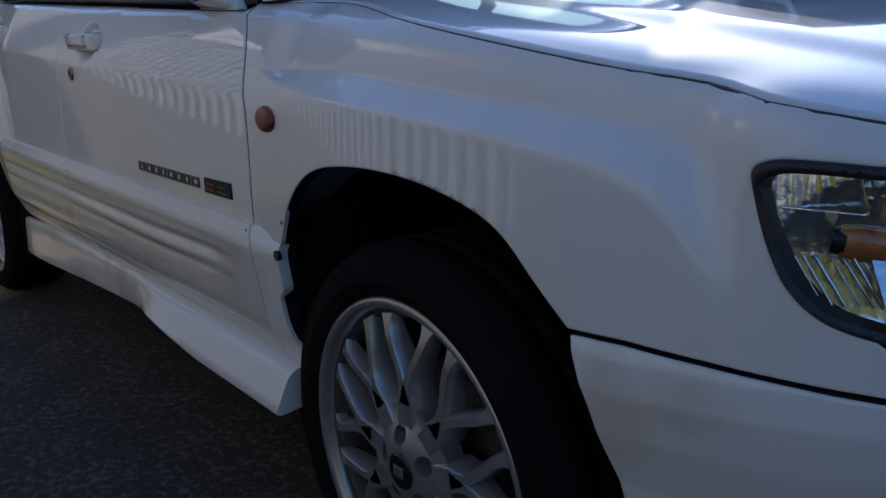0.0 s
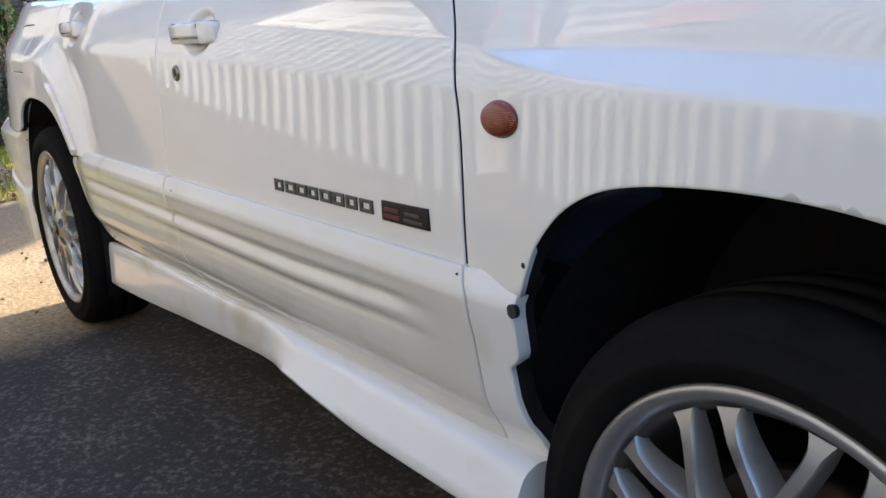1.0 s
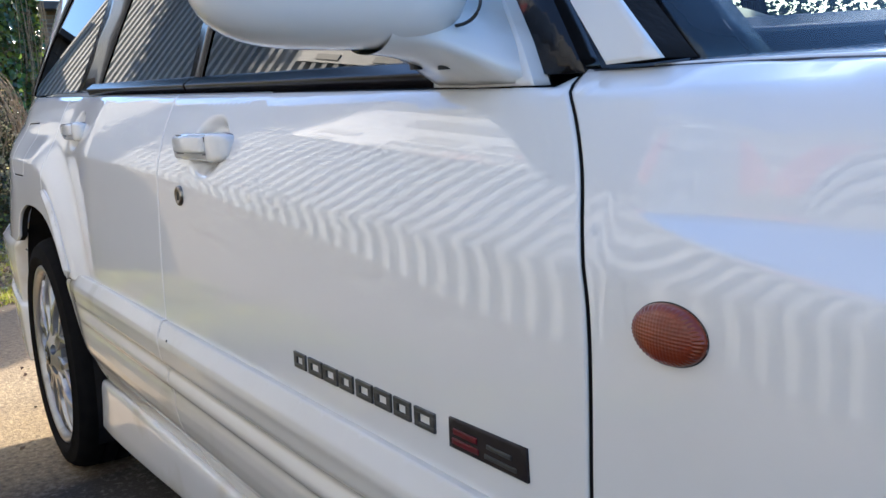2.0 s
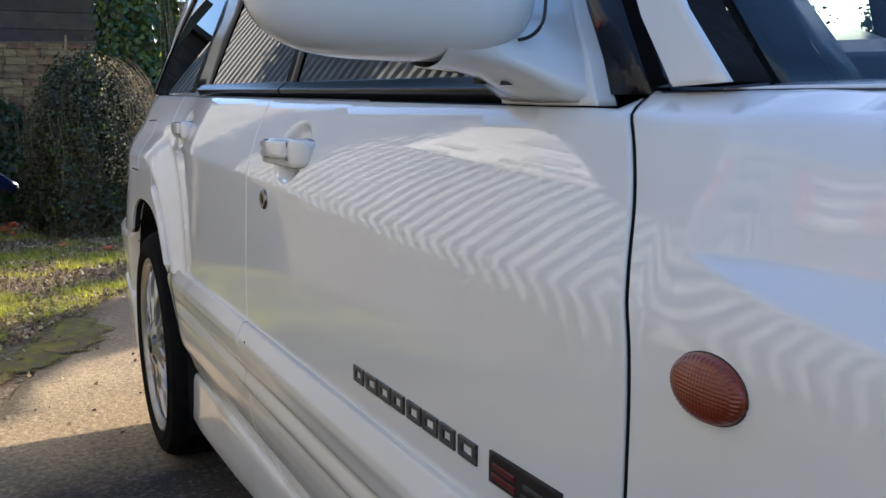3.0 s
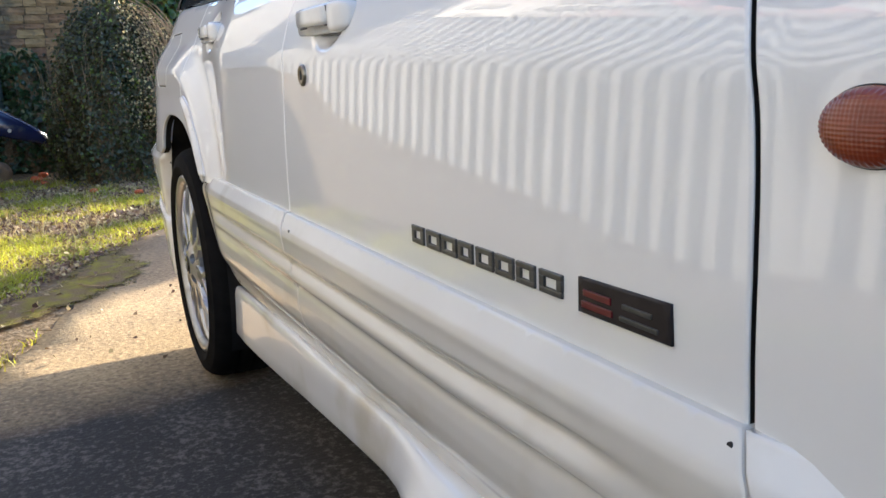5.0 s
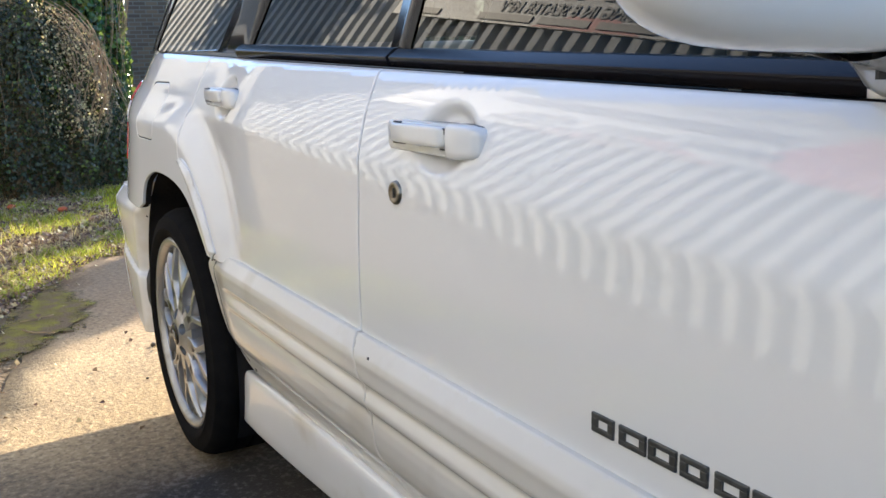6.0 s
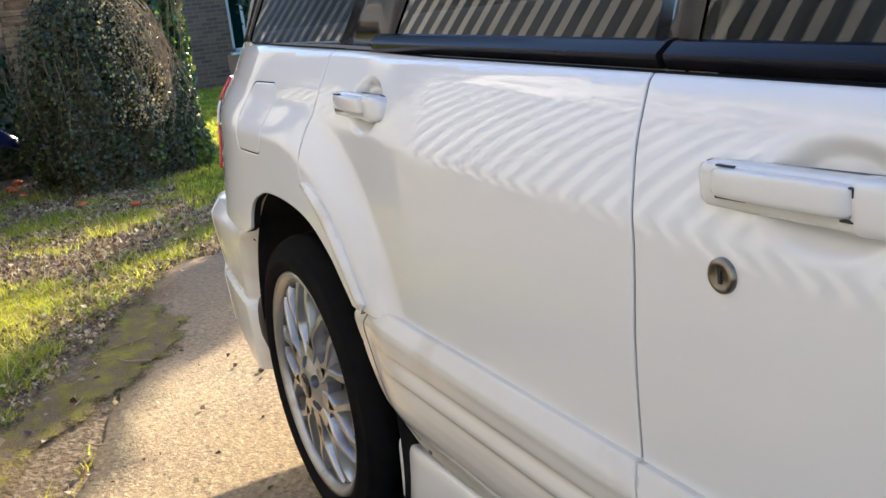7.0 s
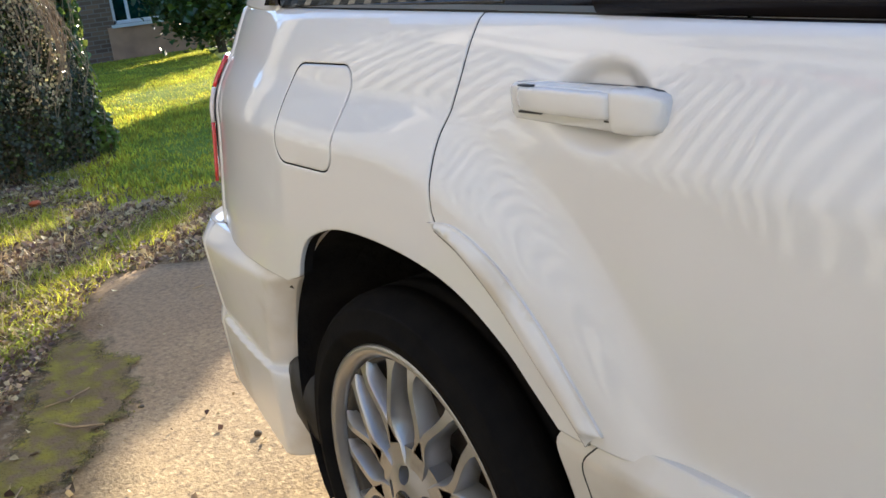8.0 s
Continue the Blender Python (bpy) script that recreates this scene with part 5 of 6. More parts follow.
    part("brake_caliper", box_bm((cx - 0.165, min(cy + s * 0.045, cy + s * 0.12), cz - 0.07), (cx - 0.095, max(cy + s * 0.045, cy + s * 0.12), cz + 0.09), 0.012), STEEL, rim)
    tyre_prof = [(0.2365, 0.012), (0.2412, 0.002), (0.2430, -0.003), (0.2448, -0.0055), (0.2462, -0.0058), (0.2490, -0.0105), (0.2620, -0.0130), (0.2655, -0.0150), (0.2680, -0.0132), (0.2800, -0.0110), (0.2920, -0.0060), (0.2945, -0.0062), (0.2965, -0.0030), (0.3040, 0.0050), (0.3090, 0.0150), (0.3132, 0.0280),
                 (0.3140, 0.052), (0.3050, 0.0535), (0.3050, 0.061), (0.3145, 0.0625), (0.3145, 0.091), (0.3050, 0.0925), (0.3050, 0.103), (0.3145, 0.1045), (0.3145, 0.130), (0.3050, 0.1315), (0.3050, 0.140), (0.3138, 0.1415), (0.3110, 0.165), (0.3040, 0.185), (0.2800, 0.200), (0.2500, 0.200), (0.2255, 0.185)]
    grid_part("tyre", lathe_rows(tyre_prof, 96, centre, s, 0.001), RUBBER, rim, "black low-profile tyre", flip=s < 0)
    return rim


for ax, az, phase in ((0.060, 0.315, 91.0), (-2.502, 0.312, 72.0)):
    for cy, s in ((-0.003, 1.0), (WIDE + 0.003, -1.0)):
        wheel((ax, cy, az), s, phase)
        arch = []
        for k in range(41):
            a = radians(-28 + 236 * k / 40)
            arch.append([(ax + 0.02 + 0.40 * math.cos(a), cy + s * y, max(0.16, 0.335 + 0.405 * math.sin(a))) for y in (0.030 if ax > -1 else 0.012, 0.08, 0.20, 0.34)])
        grid_part("wheel_arch_liner", arch, LINER, car, "black wheel arch liner", flip=s < 0)
        part("arch_back", box_bm((ax - 0.42, min(cy + s * 0.34, cy + s * 0.36), 0.16), (ax + 0.46, max(cy + s * 0.34, cy + s * 0.36), 0.76)), LINER, car)
        part("suspension_strut", tube_bm([(ax - 0.02, cy + s * 0.27, 0.30), (ax - 0.03, cy + s * 0.29, 0.74)], 0.03, 12), LINER, car)
part("underbody", box_bm((-3.10, 0.30, 0.24), (0.62, WIDE - 0.30, 0.34), 0.03), LINER, car)
part("cabin_floor", box_bm((-3.05, 0.25, 0.36), (-0.45, WIDE - 0.25, 0.52), 0.02), SEAT, car)

# ---- cabin seen through the glass ----
rows = []
for y in np.linspace(0.16, WIDE - 0.16, 40):
    hump = 0.070 * math.exp(-(((y - 0.50) / 0.17) ** 4))
    rows.append([(-0.46, y, 0.905), (-0.50, y, 0.935), (-0.60, y, 0.945 + hump * 0.5), (-0.70, y, 0.950 + hump), (-0.78, y, 0.945 + hump), (-0.82, y, 0.92 + hump * 0.6), (-0.84, y, 0.80), (-0.80, y, 0.60)])
grid_part("dashboard", rows, DASH, car, "dark grey dashboard with a raised instrument hood", solid=0.01)
ring = [Vector((-0.98 + 0.07 * math.sin(a), 0.50 + 0.185 * math.cos(a), 0.90 + 0.17 * math.sin(a))) for a in np.linspace(0, 2 * math.pi, 40, endpoint=False)]
part("steering_wheel", tube_bm(ring, 0.014, 10, True), BLACK, car, smooth=True)
for yc in (0.52, WIDE - 0.52):
    superloft([(-1.62, yc - 0.20, yc + 0.20, 0.62, 0.80), (-1.60, yc - 0.24, yc + 0.24, 0.55, 1.05), (-1.50, yc - 0.25, yc + 0.25, 0.50, 1.16), (-1.42, yc - 0.22, yc + 0.22, 0.50, 1.10), (-1.38, yc - 0.18, yc + 0.18, 0.52, 0.95)], SEAT, "front_seat", car, "dark cloth front seat", 20, 0.6)
    superloft([(-1.60, yc - 0.08, yc + 0.08, 1.20, 1.30), (-1.57, yc - 0.12, yc + 0.12, 1.17, 1.36), (-1.52, yc - 0.12, yc + 0.12, 1.17, 1.36), (-1.49, yc - 0.08, yc + 0.08, 1.20, 1.30)], SEAT, "head_restraint", car, "", 16, 0.6)
# wiper cowl and the pale washer plate by the screen
grid_part("scuttle", [[(-0.42 + 0.16 * math.sin(math.pi * u) ** 0.8 - d, 0.15 + (WIDE - 0.30) * u, 0.938 + 0.008 * math.sin(math.pi * u)) for u in np.linspace(0, 1, 24)] for d in (-0.05, 0.06)], BLACK, car, solid=0.01)
part("washer_plate", box_bm((-0.352, 0.33, 0.952), (-0.29, 0.43, 0.966), 0.004), PLASTIC_WHITE, car, "small white plate at the bonnet edge")
bm = bmesh.new()
for k in range(3):
    box_bm((-0.2905, 0.362 + 0.013 * k, 0.956), (-0.2885, 0.371 + 0.013 * k, 0.962), 0, bm=bm)
part("plate_marks", bm, LETTER, car)

# ---- ground ----
rng = np.random.default_rng(7)


def ripple(x, y, s):
    return (np.sin(x * 1.7 * s + 1.3) * np.cos(y * 1.3 * s + 0.4) + np.sin(x * 3.1 * s + y * 2.3 * s) * 0.5 + np.cos(y * 4.7 * s - x * 1.1 * s) * 0.3)


DRIVE = [(5.0, -2.30), (-0.8, -1.90), (-1.6, -1.35), (-2.2, -0.90), (-2.6, -0.65), (-2.985, -0.487), (-3.3, -0.39), (-3.55, -0.31), (-3.78, -0.22), (-4.05, -0.16), (-4.4, -0.12), (-4.75, -0.03), (-4.98, 0.10), (-5.18, 0.24), (-5.13, 0.42), (-5.03, 0.58), (-5.22, 0.78), (-5.33, 1.2), (-5.30, 3.0), (5.0, 3.2)]
rag = []
for i, (x, y) in enumerate(dense(DRIVE, 0.06)):
    k = 0.012 if -5.4 < x < -1.5 and y < 1.5 else 0.0
    rag.append((x + k * rng.normal(), y + k * rng.normal()))


def flat_sheet(name, outline, zfn, mat, step, thick, label="", category="", kind="structure"):
    v, tri, rings = sheet2d(outline, (), (step, step), inset=0)
    z = zfn(v[:, 0], v[:, 1])
    verts = np.column_stack([v, z])
    a, b, c = verts[tri[:, 0]], verts[tri[:, 1]], verts[tri[:, 2]]
    flip = np.cross(b - a, c - a)[:, 2] < 0
    faces = [(t[0], t[2], t[1]) if f else tuple(t) for t, f in zip(tri, flip)]
    ring = rings[0]
    n0, m = len(verts), len(ring)
    low = verts[ring] - (0, 0, thick)
    verts = np.concatenate([verts, low])
    faces += [(ring[i], ring[(i + 1) % m], n0 + (i + 1) % m, n0 + i) for i in range(m)]
    ob = mesh_part(name, verts, faces, mat)
    return tagged(ob, label, category, "", kind)


xs = np.concatenate([np.linspace(-900, -30, 10), np.linspace(-28, -12, 12), np.linspace(-11, -2, 46), np.linspace(-1, 20, 12), np.linspace(40, 900, 8)])
ys = np.concatenate([np.linspace(-900, -20, 8), np.linspace(-15, -4, 8), np.linspace(-3, 3, 31), np.linspace(4, 20, 14), np.linspace(40, 900, 8)])
gx, gy = np.meshgrid(xs, ys, indexing="ij")
bumps = 0.0006 * ripple(gx, gy, 1.5) * np.exp(-((gx + 7) / 6) ** 2) - 0.0050
rows = [[(gx[i, j], gy[i, j], bumps[i, j]) for j in range(len(ys))] for i in range(len(xs))]
ground = grid_part("ground", rows, ROUGH_GROUND, None)
tagged(ground, "dark leafy earth with scattered litter under the garden", "ground", "", "structure")


def drive_z(x, y):
    return -0.0010 * (1 + ripple(x, y, 0.5)) * smooth01((np.abs(x + 1.2) - 1.6) / 1.2)


flat_sheet("drive", rag, drive_z, CONCRETE, 0.14, 0.08, "worn pale concrete drive with exposed gravel", "drive")
lawn_line = [(-6.35, 0.55), (-6.30, 1.6), (-6.25, 3.2), (-6.0, 12.0), (-18.4, 14.0), (-18.4, 1.6), (-11.0, 1.5), (-9.3, 1.25), (-8.2, 1.0), (-7.3, 0.62)]
flat_sheet("lawn", dense(lawn_line, 0.3), lambda x, y: -0.014 + 0.028 * smooth01(edge_distance(x, y, lawn_line) / 0.5) + 0.010 * ripple(x, y, 0.8) * smooth01(edge_distance(x, y, lawn_line) / 0.5), LAWN, 0.35, 0.1, "green lawn with long sun stripes", "lawn")
moss_line = [(x + 0.025 * rng.normal(), y + 0.025 * rng.normal()) for x, y in dense([(-2.30, -0.90), (-2.65, -0.69), (-3.02, -0.47), (-3.30, -0.36), (-3.50, -0.18), (-3.68, -0.02), (-3.88, 0.13), (-4.12, 0.22), (-4.42, 0.19), (-4.68, 0.11), (-4.90, 0.0), (-4.7, -0.25), (-4.2, -0.42), (-3.8, -0.68), (-3.3, -0.98), (-2.8, -1.22), (-2.35, -1.35)], 0.05)]
mv, mtri, _ = sheet2d(moss_line, (), (0.022, 0.022), inset=0)
md = edge_distance(mv[:, 0], mv[:, 1], moss_line)
grain = np.array([0.5 + 0.5 * noise.noise(Vector((float(p[0]) * 11, float(p[1]) * 11, 0.3))) + 0.3 * noise.noise(Vector((float(p[0]) * 31, float(p[1]) * 31, 4.3))) for p in mv])
mz = 0.003 + 0.006 * smooth01(md / 0.15) * (0.4 + grain) + 0.0015 * ripple(mv[:, 0], mv[:, 1], 9)
cover = np.clip(md / 0.30, 0, 0.70)
mfaces = []
for t_ in mtri:
    a_, b_, c_ = mv[t_[0]], mv[t_[1]], mv[t_[2]]
    up = (b_[0] - a_[0]) * (c_[1] - a_[1]) - (b_[1] - a_[1]) * (c_[0] - a_[0]) > 0
    mfaces.append(tuple(t_) if up else (t_[0], t_[2], t_[1]))
moss = tagged(mesh_part("moss_patch", np.column_stack([mv, mz]), mfaces, MOSS), "olive green moss thinning out over the drive edge", "moss", "", "stuff")
moss.data.attributes.new("cover", "FLOAT", "POINT").data.foreach_set("value", [float(c) for c in cover])
# stone edging between the rough strip and the lawn
for i in range(7):
    bm = box_bm((-0.05, -0.15, 0), (0.05, 0.15, 0.035), 0.012)
    e = part("edging_stone", bm, STONE)
    e.matrix_basis = pose(-6.40 + 0.02 * math.sin(i * 2.1), 0.72 + 0.31 * i, -0.028, 3 * math.sin(i), 4 * math.cos(i * 1.7), 3 * math.sin(i * 3.3))
    tagged(e, "weathered stone edging block set along the lawn", "edging stone", "lawn edging stones")


def in_poly(x, y, poly):
    return inside(np.asarray(x), np.asarray(y), poly)


def blades(name, x, y, z, height, width, mat, label, category, lean=0.5):
    """Grass blades at the places given, as one mesh."""
    n = len(x)
    a = rng.uniform(0, 2 * np.pi, n)
    h = height * rng.uniform(0.5, 1.25, n)
    w = width * rng.uniform(0.6, 1.3, n)
    tilt, b = lean * rng.uniform(0.1, 1.0, n) * h, rng.uniform(0, 2 * np.pi, n)
    dx, dy = np.cos(a) * w / 2, np.sin(a) * w / 2
    bx, by = np.cos(b) * tilt, np.sin(b) * tilt
    v = np.empty((n, 5, 3))
    v[:, 0] = np.stack([x - dx, y - dy, z], 1)
    v[:, 1] = np.stack([x + dx, y + dy, z], 1)
    v[:, 2] = np.stack([x + dx * 0.8 + bx * 0.35, y + dy * 0.8 + by * 0.35, z + h * 0.55], 1)
    v[:, 3] = np.stack([x - dx * 0.8 + bx * 0.35, y - dy * 0.8 + by * 0.35, z + h * 0.55], 1)
    v[:, 4] = np.stack([x + bx, y + by, z + h * 0.95], 1)
    k = np.arange(n)[:, None] * 5
    quads, tris = (k + [0, 1, 2, 3]).tolist(), (k + [3, 2, 4]).tolist()
    me = bpy.data.meshes.new(name)
    me.from_pydata(v.reshape(-1, 3).tolist(), [], quads + tris)
    me.materials.append(mat)
    return tagged(new(name, me), label, category, "", "stuff")


def scatter(n, x0, x1, y0, y1, keep):
    x, y = rng.uniform(x0, x1, n), rng.uniform(y0, y1, n)
    k = keep(x, y)
    return x[k], y[k]


def rough_zone(x, y):
    return ~in_poly(x, y, DRIVE) & ~in_poly(x, y, lawn_line) & ~in_poly(x, y, moss_line)


def clump(x, y):
    return ripple(x, y, 2.2) + 0.8 * ripple(y + 0.7, x, 4.6) + 0.5 * ripple(x, y - 1.1, 9.0)


# tufts in the rough strip
tx, ty = scatter(1900, -8.6, -2.2, -2.0, 2.6, lambda x, y: rough_zone(x, y) & (clump(x, y) > 0.25 - 0.35 * (x > -4.4)))
reps = rng.integers(30, 95, len(tx))
gx_, gy_ = np.repeat(tx, reps), np.repeat(ty, reps)
spread = rng.normal(0, 0.045, (len(gx_), 2))
gx_, gy_ = gx_ + spread[:, 0], gy_ + spread[:, 1]
# a lusher strip beside the moss
lx, ly = scatter(420, -5.3, -3.0, -1.5, -0.3, lambda x, y: (y < -0.42 - 0.18 * (x + 4.6) - 0.35 * (x > -3.9) * (x + 3.9)) & ~in_poly(x, y, DRIVE) & (clump(x, y) > -0.9))
lreps = rng.integers(40, 110, len(lx))
gx_, gy_ = np.concatenate([gx_, np.repeat(lx, lreps) + rng.normal(0, 0.05, lreps.sum())]), np.concatenate([gy_, np.repeat(ly, lreps) + rng.normal(0, 0.05, lreps.sum())])
ok = ~in_poly(gx_, gy_, DRIVE) | (rng.random(len(gx_)) < 0.15)
gx_, gy_ = gx_[ok], gy_[ok]
blades("rough_grass", gx_, gy_, np.full(len(gx_), -0.018), 0.066, 0.0040, GRASS, "tufted rough green grass in low sun", "grass", 1.5)
x, y = scatter(120000, -8.6, -2.2, -2.0, 2.6, lambda x, y: rough_zone(x, y) & (clump(x, y) + 0.5 * ripple(y, x, 13.0) > 0.35))
blades("short_grass", x, y, np.full(len(x), -0.014), 0.042, 0.0042, GRASS, "short mixed grass and weeds by the drive", "grass", 1.0)
x, y = scatter(11000, -8.6, -2.4, -2.0, 2.6, lambda x, y: rough_zone(x, y))
blades("dry_grass_stalks", x, y, np.full(len(x), -0.018), 0.09, 0.004, DRY_GRASS, "dry straw-coloured stalks among the grass", "grass", 1.3)
x, y = scatter(16000, -5.0, -2.3, -1.1, 0.3, lambda x, y: in_poly(x, y, moss_line) & (edge_distance(x, y, moss_line) > 0.17 + 0.05 * ripple(x, y, 9)))
blades("moss_tufts", x, y, np.full(len(x), -0.001), 0.009, 0.004, MOSS_TUFT, "short mossy tufts on the drive edge", "moss", 0.8)
x, y = scatter(150000, -18, -6.2, 0.4, 7.0, lambda x, y: in_poly(x, y, lawn_line) & (y < 0.9 - (x + 6) * 0.30 + 1.0))
blades("lawn_grass", x, y, np.full(len(x), 0.0), 0.040, 0.012, GRASS, "short green lawn grass", "grass", 0.7)


def leaves(name, centre, normal, size, mat, parent=None, label="", droop=0.5, category="", kind=""):
    """Folded leaves at the places given, facing about along normal."""
    n = len(centre)
    nor = normal + rng.normal(0, 0.55, (n, 3))
    nor /= np.linalg.norm(nor, axis=1, keepdims=True)
    tip = np.stack([rng.normal(0, 0.6, n), rng.normal(0, 0.6, n), np.full(n, -droop) + rng.normal(0, 0.4, n)], 1)
    tip -= (tip * nor).sum(1, keepdims=True) * nor
    tip /= np.maximum(np.linalg.norm(tip, axis=1, keepdims=True), 1e-6)
    acr = np.cross(nor, tip)
    s = (size * rng.uniform(0.55, 1.3, n))[:, None]
    base = centre - tip * s * 0.5
    v = np.empty((n, 6, 3))
    v[:, 0] = base
    v[:, 1] = base + tip * s * 0.30 + acr * s * 0.52 + nor * s * 0.14
    v[:, 2] = base + tip * s * 0.62 + acr * s * 0.36 + nor * s * 0.08
    v[:, 3] = base + tip * s * 1.10
    v[:, 4] = base + tip * s * 0.62 - acr * s * 0.36 + nor * s * 0.08
    v[:, 5] = base + tip * s * 0.30 - acr * s * 0.52 + nor * s * 0.14
    k = np.arange(n)[:, None] * 6
    me = bpy.data.meshes.new(name)
    me.from_pydata(v.reshape(-1, 3).tolist(), [], (k + [0, 1, 2, 3]).tolist() + (k + [0, 3, 4, 5]).tolist())
    me.materials.append(mat)
    ob = under(new(name, me), parent)
    return tagged(ob, label, category, "", kind)


# the littered margin where the moss runs out into grass
def margin(x, y):
    return (y < 0.08 - 0.529 * (x + 4.9)) & (y > -0.42 - 0.529 * (x + 4.9))


wx, wy = scatter(900, -5.2, -2.2, -1.9, 0.3, lambda x, y: margin(x, y) & (ripple(x, y, 7.0) + ripple(y, x, 15.0) > 0.1))
wr = rng.integers(12, 60, len(wx))
wx, wy = np.repeat(wx, wr) + rng.normal(0, 0.035, wr.sum()), np.repeat(wy, wr) + rng.normal(0, 0.035, wr.sum())
blades("margin_grass", wx, wy, np.full(len(wx), -0.004), 0.040, 0.0036, GRASS, "sparse low grass creeping over the moss", "grass", 1.6)
x, y = scatter(26000, -5.2, -2.2, -1.9, 0.3, margin)
leaves("margin_litter", np.column_stack([x, y, 0.006 + rng.uniform(0, 0.012, len(x))]), np.tile([0.0, 0, 1.0], (len(x), 1)), 0.017, DEAD_LEAF, None, "crumbled brown leaf scraps beside the moss", 0.0, "leaf litter", "stuff")
# fallen leaves and twigs
x, y = scatter(46000, -8.2, -2.4, -1.6, 2.4, lambda x, y: rough_zone(x, y) & (clump(x, y) < 0.7))
leaves("fallen_leaves", np.column_stack([x, y, np.full(len(x), 0.0) + rng.uniform(-0.01, 0.02, len(x))]), np.tile([0.0, 0, 1.0], (len(x), 1)), 0.025, DEAD_LEAF, None, "brown and pale fallen leaves on the earth", 0.0, "leaf litter", "stuff")
x, y = scatter(5200, -5.6, -2.2, -1.7, 0.9, lambda x, y: (rough_zone(x, y) | (rng.random(len(x)) < 0.09)) & ~(in_poly(x, y, DRIVE) & (edge_distance(x, y, DRIVE) > 0.16 * rng.random(len(x)))))
leaves("leaf_litter", np.column_stack([x, y, np.full(len(x), 0.008) + rng.uniform(-0.004, 0.014, len(x))]), np.tile([0.0, 0, 1.0], (len(x), 1)), 0.022, DEAD_LEAF, None, "curled brown leaves and scraps along the drive edge", 0.0, "leaf litter", "stuff")
x, y = scatter(42, -5.2, -2.7, -0.5, 1.2, lambda x, y: in_poly(x, y, DRIVE))
leaves("drive_leaves", np.column_stack([x, y, np.full(len(x), 0.006)]), np.tile([0.0, 0, 1.0], (len(x), 1)), 0.014, DEAD_LEAF, None, "small dark leaf scraps on the concrete", 0.0, "leaf litter", "stuff")
bm = bmesh.new()
for _ in range(150):
    px, py = rng.uniform(-7.5, -3.2), rng.uniform(-1.2, 1.6)
    if not bool(in_poly([px], [py], DRIVE)[0]) or rng.random() < 0.12:
        a, ln = rng.uniform(0, 6.28), rng.uniform(0.05, 0.16)
        p = Vector((px, py, 0.012))
        tube_bm([p, p + Vector((math.cos(a), math.sin(a), 0.05)) * float(ln * 0.5), p + Vector((math.cos(a + 0.3), math.sin(a + 0.3), 0.02)) * float(ln)], rng.uniform(0.0015, 0.003), 5, bm=bm)
tagged(part("twigs", bm, VINE), "thin dry twigs lying in the grass", "twigs", "", "stuff")
# loose stones on the drive
for i, (x, y, s) in enumerate(((-3.464, 0.117, 0.016), (-3.85, -0.05, 0.011), (-3.62, 0.30, 0.008), (-3.12, 0.02, 0.007))):
    bm = bmesh.new()
    bmesh.ops.create_icosphere(bm, subdivisions=2, radius=0.65 * s)
    for v in bm.verts:
        v.co *= 1 + 0.3 * noise.noise(v.co * 60 + Vector((i, 0, 0)))
        v.co.z *= 0.7
    o = part("pebble", bm, MORTAR, smooth=True)
    o.matrix_basis = pose(x, y, s * 0.3, 0, 0, 50 * i)
    tagged(o, "small dark pebble lying on the concrete drive", "pebble", "pebbles on the drive")

# ---- the ivy-covered stump and the growth behind it ----


